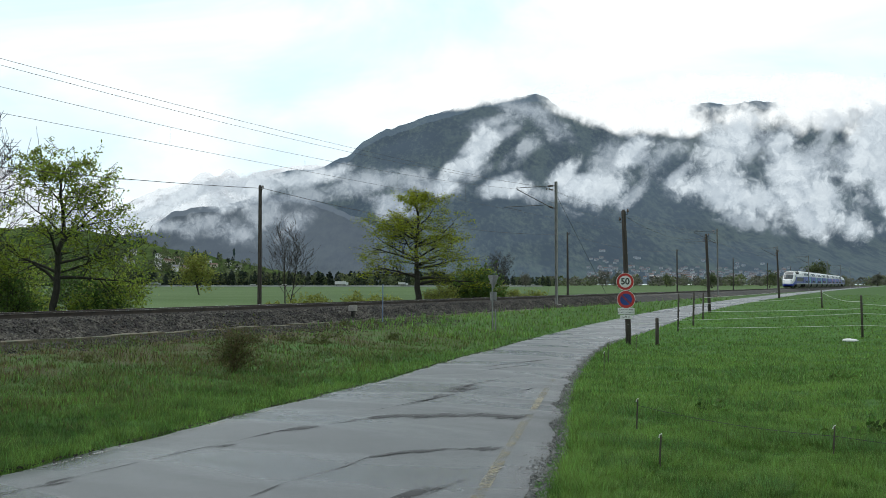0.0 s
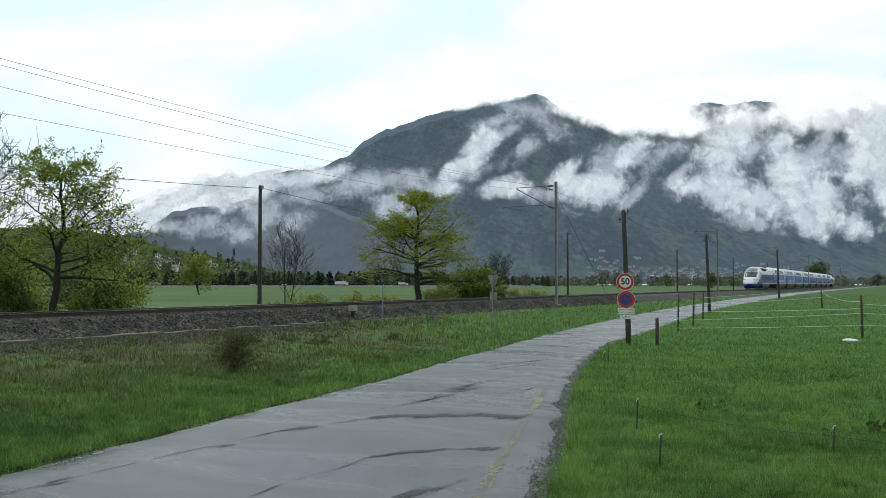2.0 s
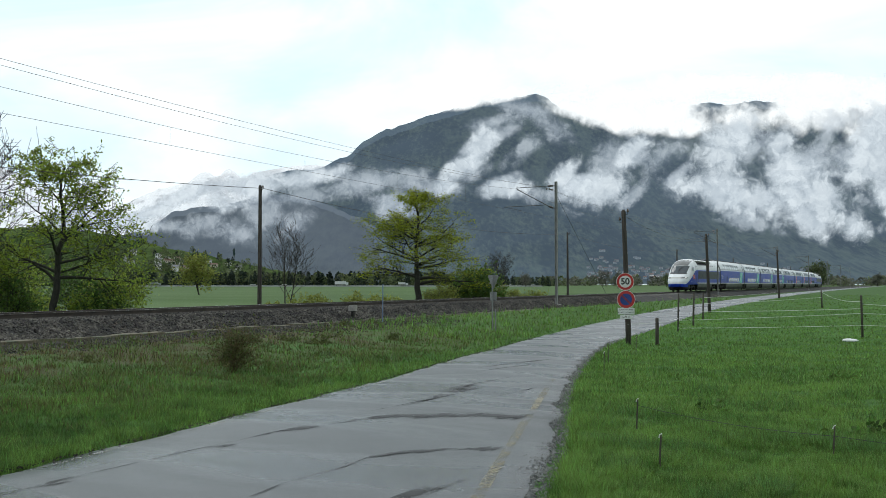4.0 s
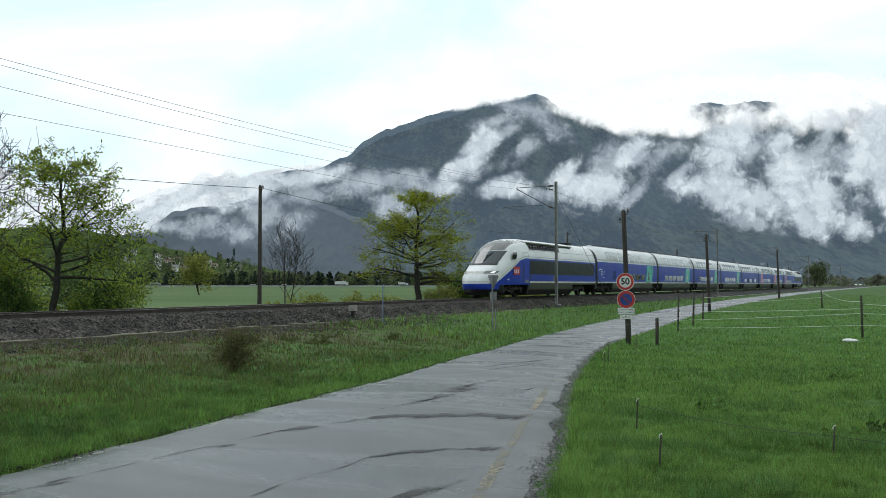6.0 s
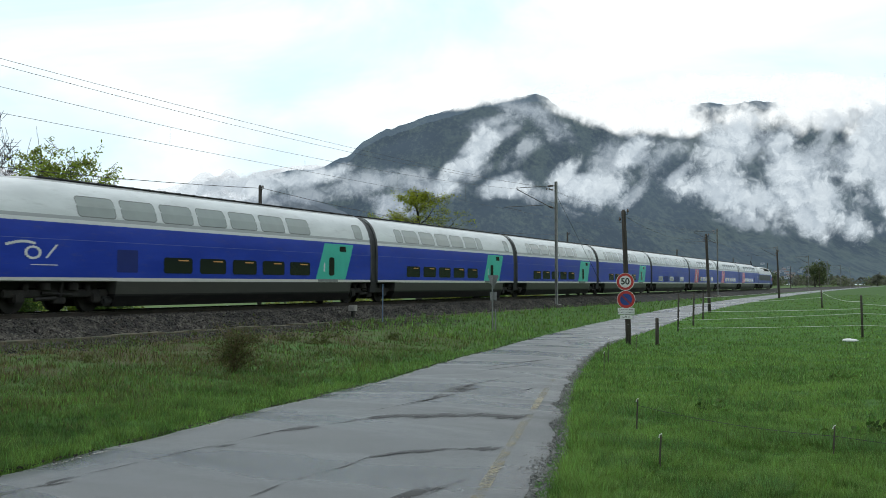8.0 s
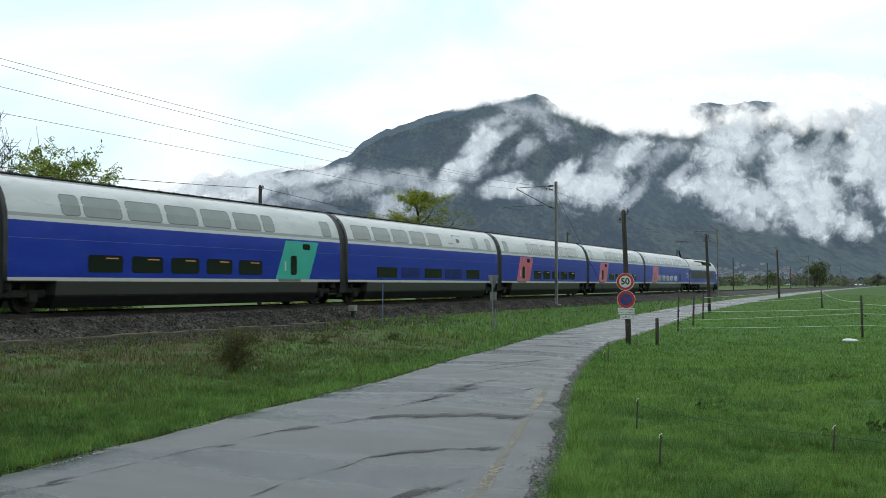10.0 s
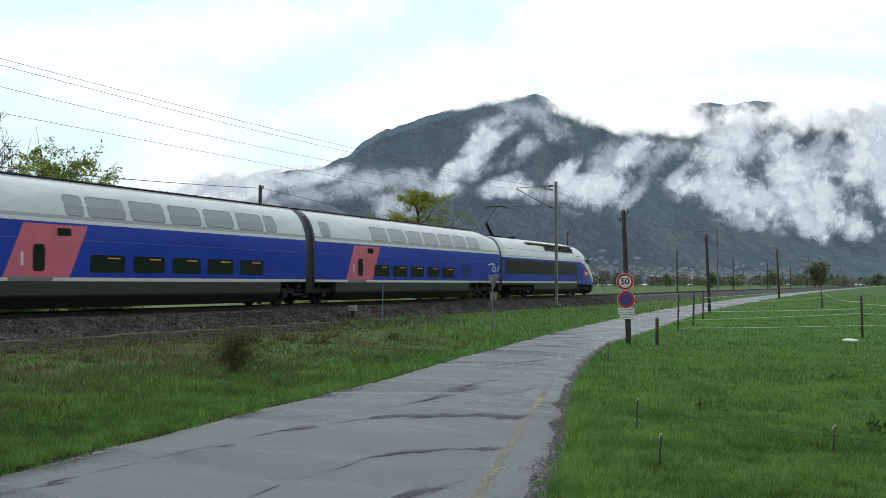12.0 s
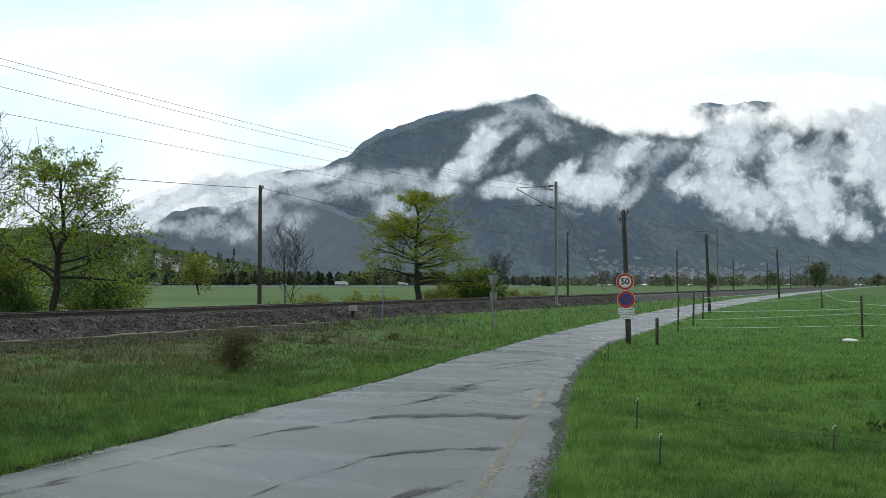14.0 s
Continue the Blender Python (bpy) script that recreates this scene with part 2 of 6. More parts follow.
def make_ground():
    xs = span((-4900, -1200, 8), (-1200, -200, 12), (-200, -30, 16), (-30, -9, 10), (-9, -3.3, 8), (-3.3, 3.3, 4), (3.3, 30, 80), (30, 80, 24), (80, 400, 12), (400, 4900, 10))
    ys = span((-600, -20, 10), (-20, 4, 10), (4, 50, 110), (50, 140, 60), (140, 400, 40), (400, 1200, 16), (1200, 4900, 10))
    verts = [(x, y, ground_z(x, y)) for y in ys for x in xs]
    w = len(xs)
    faces = [(j * w + i, j * w + i + 1, (j + 1) * w + i + 1, (j + 1) * w + i) for j in range(len(ys) - 1) for i in range(w - 1)]
    m = bpy.data.materials.new("meadow_soil")
    m.use_nodes = True
    m.node_tree.nodes.clear()
    n = Nodes(m.node_tree)
    v = n.coords()
    wide, mid, fine = n.noise(v, 0.035, 4), n.noise(v, 0.5, 5, 0.6), n.noise(v, 9.0, 5, 0.7)
    f = n.math("ADD", n.math("MULTIPLY", mid, 0.5), n.math("MULTIPLY", fine, 0.5))
    green = n.mix(n.ramp(f, 0.36, 0.64), (0.036, 0.09, 0.018), (0.075, 0.17, 0.034))
    green = n.mix(n.ramp(wide, 0.4, 0.66), green, (0.075, 0.15, 0.04))
    x, y, z = n.xyz(v)
    green = n.mix(n.math("MULTIPLY", n.ramp(y, 50, 140), 0.7), green, (0.052, 0.10, 0.028))
    # dry, weedy strip beside the ballast
    dry = n.math("MULTIPLY", n.ramp(x, 2.6, 3.4), n.ramp(x, 7.0, 14.0, 1.0, 0.0))
    dry = n.math("MULTIPLY", dry, n.math("MULTIPLY", n.ramp(y, 26, 44, 1.0, 0.15), n.ramp(n.noise(v, 0.45, 5, 0.65), 0.3, 0.62)))
    col = n.mix(dry, green, (0.085, 0.072, 0.042))
    # pale hay meadow beyond the line
    col = n.mix(n.math("MULTIPLY", n.ramp(x, -6, -12), 0.75), col, n.mix(n.ramp(n.noise(n.scaled(v, 0.012, 0.05, 1), 1.0, 3), 0.35, 0.65), (0.066, 0.108, 0.036), (0.098, 0.145, 0.055)))
    p = n.add("ShaderNodeBsdfPrincipled", ins={"Base Color": col, "Roughness": 0.95, "Specular IOR Level": 0.15})
    bn = n.add("ShaderNodeBump", ins={"Strength": 0.6, "Distance": 0.05, "Height": fine})
    m.node_tree.links.new(bn.outputs[0], p.inputs["Normal"])
    n.add("ShaderNodeOutputMaterial", ins={0: p.outputs[0]})
    g = raw("ground", verts, faces, m, smooth=True)
    tagged(g, "lush green spring meadow ground sloping along the railway", "ground", kind="structure")


def wet_asphalt():
    m = bpy.data.materials.new("wet_asphalt")
    m.use_nodes = True
    m.node_tree.nodes.clear()
    n = Nodes(m.node_tree)
    v = n.coords()
    grain = n.noise(v, 95.0, 4, 0.7)
    patch = n.noise(v, 0.55, 5, 0.6)
    # tar seams and patched strips that run across the carriageway
    run = n.noise(n.scaled(v, 0.2, 0.62, 1.0), 1.0, 4, 0.5, 0.8)
    seam = n.math("SUBTRACT", 1.0, n.ramp(n.math("ABSOLUTE", n.math("SUBTRACT", run, 0.52)), 0.0, 0.02))
    seam = n.math("MULTIPLY", seam, n.ramp(n.noise(v, 0.4, 3), 0.38, 0.5))
    seam = n.math("MULTIPLY", seam, n.ramp(n.noise(v, 5.0, 6, 0.75), 0.38, 0.56))
    smear = n.ramp(n.noise(n.scaled(v, 0.13, 0.8, 1.0), 1.0, 7, 0.65, 0.6), 0.56, 0.68)
    col = n.mix(n.ramp(grain, 0.3, 0.7), (0.026, 0.030, 0.031), (0.076, 0.084, 0.087))
    col = n.mix(n.ramp(patch, 0.4, 0.7, 0.0, 0.6), col, (0.078, 0.082, 0.084))
    col = n.mix(n.math("MULTIPLY", seam, 0.22), col, (0.018, 0.018, 0.019))
    col = n.mix(n.math("MULTIPLY", n.math("MULTIPLY", smear, n.ramp(n.noise(n.scaled(v, 1.0, 3.0, 1), 3.0, 6, 0.75), 0.35, 0.6)), 0.5), col, (0.026, 0.027, 0.029))
    wet = n.math("ADD", n.math("MULTIPLY", n.ramp(n.noise(n.scaled(v, 0.45, 1.0, 1), 0.55, 3, 0.5, 0.4), 0.28, 0.72), 0.82), n.math("MULTIPLY", n.noise(v, 4.0, 5, 0.65), 0.18))
    col = n.mix(n.math("MULTIPLY", wet, 0.35), col, (0.03, 0.032, 0.034))
    rough = n.math("ADD", n.ramp(wet, 0.15, 0.9, 0.47, 0.17), n.math("MULTIPLY", smear, 0.10))
    p = n.add("ShaderNodeBsdfPrincipled", ins={"Base Color": col, "Roughness": rough, "Specular IOR Level": 0.62})
    bn = n.add("ShaderNodeBump", ins={"Strength": 0.36, "Distance": 0.010, "Height": n.math("ADD", grain, n.math("MULTIPLY", n.noise(v, 14.0, 4), 0.8))})
    m.node_tree.links.new(bn.outputs[0], p.inputs["Normal"])
    n.add("ShaderNodeOutputMaterial", ins={0: p.outputs[0]})
    return m


def make_road():
    ys = span((-60, 4, 16), (4, 50, 184), (50, 140, 90), (140, 900, 76))
    cols = [0.0, 0.02, 0.1, 0.25, 0.4, 0.5, 0.6, 0.75, 0.9, 0.98, 1.0]
    verts, faces = [], []
    for y in ys:
        xl, xr = road_edges(y)
        ragged = 1.0 if y < 60 else 0.3
        xl += 0.10 * ragged * fract(y * 0.9, 4.0)
        # broken verge along the meadow
        xr += ragged * (0.16 * fract(y * 0.8, 9.0) + 0.08 * fract(y * 4.1, 2.0))
        for c in cols:
            edge = min(c, 1 - c)
            z = road_z(y) + 0.03 * math.sin(math.pi * c) - (0.10 if edge == 0 else 0.0) + 0.012 * fract(c * 3, y * 0.5)
            verts.append((xl + (xr - xl) * c, y, z))
    w = len(cols)
    faces = [(j * w + i, j * w + i + 1, (j + 1) * w + i + 1, (j + 1) * w + i) for j in range(len(ys) - 1) for i in range(w - 1)]
    road = raw("road", verts, faces, wet_asphalt(), smooth=True)
    tagged(road, "narrow wet grey asphalt lane with tar seams and ragged edges", "road", kind="structure")
    # worn lines, thin paint on the asphalt
    def stripe(name, y0, y1, at, width, mat, label, step=0.4):
        vs, fs, y = [], [], y0
        while y <= y1:
            xl, xr = road_edges(y)
            x = at(y, xl, xr)
            c = (x - xl) / (xr - xl)
            z = road_z(y) + 0.03 * math.sin(math.pi * c) + 0.012 * fract(c * 3, y * 0.5) + 0.006
            wd = width * (1 + 0.25 * fract(y * 2.3, at(y, 0, 1)))
            vs += [(x - wd / 2, y, z), (x + wd / 2, y, z)]
            y += step
        fs = [(2 * i, 2 * i + 1, 2 * i + 3, 2 * i + 2) for i in range(len(vs) // 2 - 1)]
        tagged(raw(name, vs, fs, mat), label, "road marking", kind="structure")
    yellow = worn_paint("yellow_line_paint", (0.25, 0.205, 0.10), 0.445)
    white = worn_paint("white_line_paint", (0.36, 0.33, 0.27), 0.465)
    stripe("yellow_line", 5.0, 18.8, lambda y, xl, xr: 21.62 - 0.2947 * (y - 7.39), 0.11, yellow, "faded yellow line on wet asphalt beside the meadow")
    stripe("edge_line", 5.0, 27.0, lambda y, xl, xr: xl + 0.22, 0.055, white, "worn thin white edge line on wet asphalt")


def worn_paint(name, colour, amount, rough=0.4, gloss=0.5):
    m = bpy.data.materials.new(name)
    m.use_nodes = True
    m.node_tree.nodes.clear()
    n = Nodes(m.node_tree)
    v = n.coords()
    f = n.math("ADD", n.math("MULTIPLY", n.noise(v, 1.2, 4), 0.5), n.math("MULTIPLY", n.noise(v, 30.0, 4, 0.7), 0.5))
    col = n.mix(n.noise(v, 8.0, 3), colour, tuple(c * 0.75 for c in colour))
    p = n.add("ShaderNodeBsdfPrincipled", ins={"Base Color": col, "Roughness": rough, "Specular IOR Level": gloss})
    t = n.add("ShaderNodeBsdfTransparent")
    s = n.add("ShaderNodeMixShader", ins={0: n.ramp(f, amount, amount + 0.16), 1: t.outputs[0], 2: p.outputs[0]})
    n.add("ShaderNodeOutputMaterial", ins={0: s.outputs[0]})
    return m


def torn_tar():
    """Dark rough tar: full along the middle of its strip, worn through and torn towards the rims."""
    m = bpy.data.materials.new("wet_tar")
    m.use_nodes = True
    m.node_tree.nodes.clear()
    n = Nodes(m.node_tree)
    v = n.coords()
    across = n.xyz(n.coords("UV"))[1]
    mid = n.math("SUBTRACT", 1.0, n.math("ABSOLUTE", n.math("SUBTRACT", n.math("MULTIPLY", across, 2.0), 1.0)))
    d = n.math("ADD", n.math("MULTIPLY", mid, 0.75), n.math("MULTIPLY", n.math("SUBTRACT", n.noise(n.scaled(v, 1.0, 0.55, 1.0), 3.2, 6, 0.7), 0.5), 2.3))
    d = n.math("ADD", d, n.math("MULTIPLY", n.math("SUBTRACT", n.noise(v, 28.0, 5, 0.7), 0.5), 0.45))
    p = n.add("ShaderNodeBsdfPrincipled", ins={"Base Color": n.mix(n.noise(v, 40.0, 3), (0.018, 0.018, 0.019), (0.034, 0.034, 0.035)), "Roughness": 0.6, "Specular IOR Level": 0.35})
    t = n.add("ShaderNodeBsdfTransparent")
    s = n.add("ShaderNodeMixShader", ins={0: n.math("MULTIPLY", n.ramp(d, 0.22, 0.78), 0.85), 1: t.outputs[0], 2: p.outputs[0]})
    n.add("ShaderNodeOutputMaterial", ins={0: s.outputs[0]})
    return m


def make_seams():
    """Ragged strips of tar where the lane was dug up and patched."""
    tar = torn_tar()
    lines = ((((18.15, 8.78), (18.09, 9.49), (18.32, 9.92), (18.35, 10.5), (18.4, 11.02), (18.68, 11.33), (19.17, 11.61), (19.58, 12.08), (20.17, 12.14)), 0.12), (((20.08, 6.3), (20.0, 6.87), (20.01, 7.26), (20.05, 7.7), (19.98, 8.32), (20.11, 8.7), (20.39, 9.12), (20.67, 9.41), (20.9, 9.53)), 0.055),
             (((18.05, 12.66), (18.07, 13.42), (17.93, 14.47), (17.47, 16.2), (17.46, 17.82)), 0.34), (((21.1, 6.69), (21.18, 7.05), (21.32, 7.4)), 0.12), (((15.75, 21.19), (15.87, 23.25), (16.04, 24.12)), 0.3), (((18.15, 8.16), (18.32, 8.25)), 0.06),
             (((18.73, 14.37), (18.74, 15.27), (18.73, 16.62)), 0.22), (((16.21, 19.44), (16.23, 20.78), (16.41, 21.87)), 0.26),
             (((18.24, 5.42), (18.14, 6.11), (18.17, 6.8), (18.14, 7.73), (18.14, 8.87)), 0.13), (((18.16, 5.46), (18.2, 5.75), (18.3, 6.05)), 0.08))
    for k, (line, width) in enumerate(lines):
        pts, n = [], 24
        for (x0, y0), (x1, y1) in zip(line, line[1:]):
            pts += [(x0 + (x1 - x0) * i / n, y0 + (y1 - y0) * i / n) for i in range(n)]
        vs = []
        for i, (x, y) in enumerate(pts):
            xl, xr = road_edges(y)
            z0 = road_z(y)
            for sg in (-1, 1):
                yy = y + sg * width * (4.0 + 2.4 * fract(i * 0.09, k * 3.1 + sg)) + 0.06 * fract(i * 0.05, k * 1.7)
                c = min(max((x - xl) / (xr - xl), 0), 1)
                vs.append((x, yy, road_z(yy) + 0.03 * math.sin(math.pi * c) + 0.012 * fract(c * 3, yy * 0.5) + 0.005))
        fs = [(2 * i, 2 * i + 1, 2 * i + 3, 2 * i + 2) for i in range(len(vs) // 2 - 1)]
        seam = raw("tar_seam", vs, fs, tar)
        layer = seam.data.uv_layers.new(name="across")
        for loop in seam.data.loops:
            layer.data[loop.index].uv = (loop.vertex_index // 2 / len(pts), loop.vertex_index % 2)
        tagged(seam, "dark ragged tar seam across the wet lane", "road seam", kind="structure")


# ---- railway track ----
def make_track():
    ys = span((-60, 8, 30), (8, 60, 200), (60, 160, 100), (160, 700, 50))
    prof = [(-3.25, -0.8), (-2.6, -0.52), (-1.95, -0.24), (-1.3, -0.19), (-0.78, -0.2), (0, -0.2), (0.78, -0.2), (1.3, -0.19), (1.95, -0.24), (2.3, -0.39), (2.65, -0.54), (3.0, -0.68), (3.25, -0.8)]
    verts = []
    for y in ys:
        for x, z in prof:
            verts.append((x + 0.05 * fract(x, y * 1.1, 5), y, z + 0.03 * fract(x * 2, y * 1.7)))
    w = len(prof)
    faces = [(j * w + i, j * w + i + 1, (j + 1) * w + i + 1, (j + 1) * w + i) for j in range(len(ys) - 1) for i in range(w - 1)]
    tagged(raw("ballast_bed", verts, faces, M["ballast"]), "raised bed of grey-brown crushed stone under the rails", "track bed", kind="structure")
    # loose stones on the flank and shoulder
    rng = np.random.default_rng(5)
    n = 42000
    y = 10 + 75 * rng.random(n) ** 1.5
    x = 0.85 + 2.5 * rng.random(n)
    z = np.interp(x, [p[0] for p in prof[6:]], [p[1] for p in prof[6:]]) + 0.005
    stones("ballast_stones", x, y, z, 0.035 + 0.05 * rng.random(n), M["ballast_stone"], rng, "loose crushed ballast stones on the track shoulder")
    # stones washed down past the cable trough
    n = 15000
    y = 8 + 34 * rng.random(n) ** 1.2
    x = 3.55 + np.abs(rng.normal(size=n)) * 1.1
    z = np.array([ground_z(float(a), float(b)) for a, b in zip(x, y)]) + 0.008
    stones("bank_stones", x, y, z, 0.02 + 0.035 * rng.random(n), M["ballast_stone"], rng, "scattered crushed stones and soil below the cable trough")
    track = empty("railway_track")
    tagged(track, "single standard-gauge railway track of worn steel rails", "railway track")
    for side in (-1, 1):
        x0 = 0.7525 * side
        sec = [(-0.07, -0.172), (0.07, -0.172), (0.07, -0.16), (0.012, -0.135), (0.012, -0.045), (0.036, -0.032), (0.036, -0.006), (0.03, 0.0), (-0.03, 0.0), (-0.036, -0.006), (-0.036, -0.032), (-0.012, -0.045), (-0.012, -0.135), (-0.07, -0.16)]
        vs = [(x0 + a, yy, b) for yy in (-60, 700) for a, b in sec]
        k = len(sec)
        fs = [(i, (i + 1) % k, k + (i + 1) % k, k + i) for i in range(k)]
        r = raw("rail", vs, fs, [M["steel_rail"], M["rail_head"]], track, "rusty rail with bright running surface")
        r.data.polygons[7].material_index = 1
    bm = bmesh.new()
    box(bm, -1.3, 1.3, -0.13, 0.13, -0.36, -0.175, 0.02)
    first = part("sleeper", bm, M["concrete"], track)
    first.location.y = 10.0
    for i in range(1, 170):
        o = new("sleeper", first.data)
        o.parent, o.location.y = track, 10.0 + 0.6 * i
    # cable trough along the foot of the ballast
    trough = empty("cable_trough")
    tagged(trough, "low concrete cable trough with lids beside the ballast", "cable trough")
    bm = bmesh.new()
    box(bm, -0.19, 0.19, -0.49, 0.49, -0.14, 0.0, 0.015)
    lid = bm
    base = part("lid", lid, M["trough_concrete"], trough)
    rng2 = random.Random(3)
    for i in range(46):
        yy = 12.0 + i
        o = base if i == 0 else new("lid", base.data)
        o.parent = trough
        o.matrix_basis = pose(3.42 + rng2.uniform(-0.02, 0.02), yy, -0.615 - 0.0018 * i + rng2.uniform(-0.035, 0.012), rng2.uniform(-1.2, 1.2), rng2.uniform(-3, 3), rng2.uniform(-1.2, 1.2))


def stones(name, x, y, z, r, mat, rng, label):
    """Many small six-cornered stones as one mesh."""
    n = len(x)
    corners = np.array([(1, 0, 0), (0, 1, 0), (-1, 0, 0), (0, -1, 0), (0, 0, 1), (0, 0, -1)], float)
    pts = corners[None] * r[:, None, None] * (0.6 + 0.7 * rng.random((n, 6, 1)))
    a = rng.random(n) * 6.283
    c, s = np.cos(a)[:, None], np.sin(a)[:, None]
    px, py, pz = pts[..., 0] * c - pts[..., 1] * s, pts[..., 0] * s + pts[..., 1] * c, pts[..., 2] * 0.8
    tilt = (rng.random((n, 1)) - 0.5) * 1.6
    py, pz = py * np.cos(tilt) - pz * np.sin(tilt), py * np.sin(tilt) + pz * np.cos(tilt)
    v = np.stack((px + x[:, None], py + y[:, None], pz + z[:, None]), -1)
    tri = np.array([(0, 1, 4), (1, 2, 4), (2, 3, 4), (3, 0, 4), (1, 0, 5), (2, 1, 5), (3, 2, 5), (0, 3, 5)])
    me = bpy.data.meshes.new(name)
    me.from_pydata(v.reshape(-1, 3), [], (tri[None] + 6 * np.arange(n)[:, None, None]).reshape(-1, 3))
    me.materials.append(mat)
    tagged(new(name, me), label, "stones", kind="stuff")



def make_verge_gravel():
    """Crumbled asphalt and grit along the meadow side of the lane."""
    rng = np.random.default_rng(8)
    n = 9000
    y = 5 + 34 * rng.random(n) ** 1.4
    edge = np.array([road_edges(float(v))[1] for v in y])
    x = edge + rng.normal(size=n) * 0.16 + 0.02
    z = np.array([road_z(float(v)) for v in y]) - 0.005 - 0.03 * np.clip((x - edge) / 0.2, 0, 1)
    stones("verge_gravel", x, y, z, 0.006 + 0.014 * rng.random(n), M["grit"], rng, "crumbled asphalt grit along the edge of the lane")


def make_bank_grit():
    """Dark soil and grit washed down from the bank onto the edge of the lane."""
    rng = np.random.default_rng(18)
    n = 1400
    y = 4 + 34 * rng.random(n) ** 1.3
    edge = np.array([road_edges(float(v))[0] for v in y])
    x = edge + np.abs(rng.normal(size=n)) * 0.08 - 0.04
    z = np.array([road_z(float(v)) for v in y]) + 0.004
    stones("bank_grit", x, y, z, 0.006 + 0.011 * rng.random(n), M["soil_grit"], rng, "dark wet soil and grit along the foot of the bank")


make_ground()
make_verge_gravel()
make_bank_grit()
make_road()
make_seams()
make_track()


# ---- mountains and clouds ----
from mathutils.bvhtree import BVHTree


def bearing(x):
    """The ground direction of a bearing, given on a scale of 0 to 1568 across the valley."""
    a = TURN - math.atan((x - 784) / 1688.4)
    return -math.sin(a), math.cos(a), math.cos(math.atan((x - 784) / 1688.4))


def height_at(x, y, reach):
    """Height above rail of a line of sight, at the distance reach along the view's axis."""
    return 0.887 + reach * (503.4 - y) / 1688.4


def spot(x, y, reach):
    dx, dy, c = bearing(x)
    return Vector((EYE.x + dx * reach / c, EYE.y + dy * reach / c, height_at(x, y, reach)))


LAND = {}


def on_slope(name, x, y):
    """Where a line of sight meets a mountainside."""
    way = (spot(x, y, 1000) - EYE).normalized()
    return LAND[name].ray_cast(EYE, way)[0]


def slope(name, ridge, crest, foot, foot_y, mat, label, rows=46, step=7, rough=0.10, seed=0.0):
    """A mountainside between a foot and a crest, furrowed by gullies."""
    x0, x1 = ridge[0][0], ridge[-1][0]
    xs = np.arange(x0, x1 + step, step)
    verts = []
    for x in xs:
        top = bend(x, ridge, 1)
        for j in range(rows + 3):
            t = min(j / rows, 1.0)
            over = max(j - rows, 0)
            reach = foot + (crest - foot) * t + over * 250
            y = foot_y + (top - foot_y) * (t ** 1.12)
            y -= (4.0 * fract(x * 0.035, seed, 1) + 1.8 * fract(x * 0.16, seed, 2)) * t ** 3
            z = height_at(x, y, reach) - over * 120
            g = fract(x * 0.018 + t * 0.9, t * 1.2 + seed, 4) * rough * crest * 0.35 * math.sin(math.pi * min(t, 0.97)) ** 2
            g += fract(x * 0.11, t * 1.6 + seed, 7) * rough * crest * 0.10 * math.sin(math.pi * min(t, 0.97)) ** 2
            dx, dy, c = bearing(x)
            r = (reach + g) / c
            verts.append((EYE.x + dx * r, EYE.y + dy * r, 0.887 + (z - 0.887) * (reach + g) / reach))
    w = rows + 3
    faces = [(i * w + j, (i + 1) * w + j, (i + 1) * w + j + 1, i * w + j + 1) for i in range(len(xs) - 1) for j in range(w - 1)]
    LAND[name] = BVHTree.FromPolygons(verts, faces)
    return tagged(raw(name, verts, faces, mat, smooth=True), label, "mountain", kind="structure")


def forest_skin(name, a, b, scale, relief, snow=None, meadows=0.0):
    m = bpy.data.materials.new(name)
    m.use_nodes = True
    m.node_tree.nodes.clear()
    n = Nodes(m.node_tree)
    v = n.coords()
    # grain follows the slope: finer across it than up it
    v = n.add("ShaderNodeMapping", ins={"Vector": v, "Rotation": (0, 0, -TURN)}).outputs[0]
    v = n.scaled(v, 1.0, 0.06, 1.7)
    trees = n.noise(n.scaled(v, 1.0, 1.0, 0.55), scale, 6, 0.72)
    stands = n.noise(n.scaled(v, 1.0, 1.0, 0.4), scale * 0.14, 5, 0.6)
    col = n.mix(n.ramp(n.math("ADD", n.math("MULTIPLY", trees, 0.55), n.math("MULTIPLY", stands, 0.45)), 0.42, 0.60), a, b)
    # meadows and leafy woods low down
    z = n.xyz(v)[2]
    low = n.math("MULTIPLY", n.ramp(z, 150, 40), n.ramp(n.noise(v, scale * 0.3, 5, 0.65), 0.42, 0.62))
    col = n.mix(n.math("MULTIPLY", low, meadows), col, (0.10, 0.15, 0.065))
    if snow:
        col = n.mix(n.ramp(n.noise(v, scale * 0.5, 7, 0.7), *snow), col, (0.85, 0.87, 0.9))
    p = n.add("ShaderNodeBsdfPrincipled", ins={"Base Color": col, "Roughness": 1.0, "Specular IOR Level": 0.0})
    bn = n.add("ShaderNodeBump", ins={"Strength": 0.35, "Distance": relief, "Height": trees})
    m.node_tree.links.new(bn.outputs[0], p.inputs["Normal"])
    n.add("ShaderNodeOutputMaterial", ins={0: p.outputs[0]})
    return m


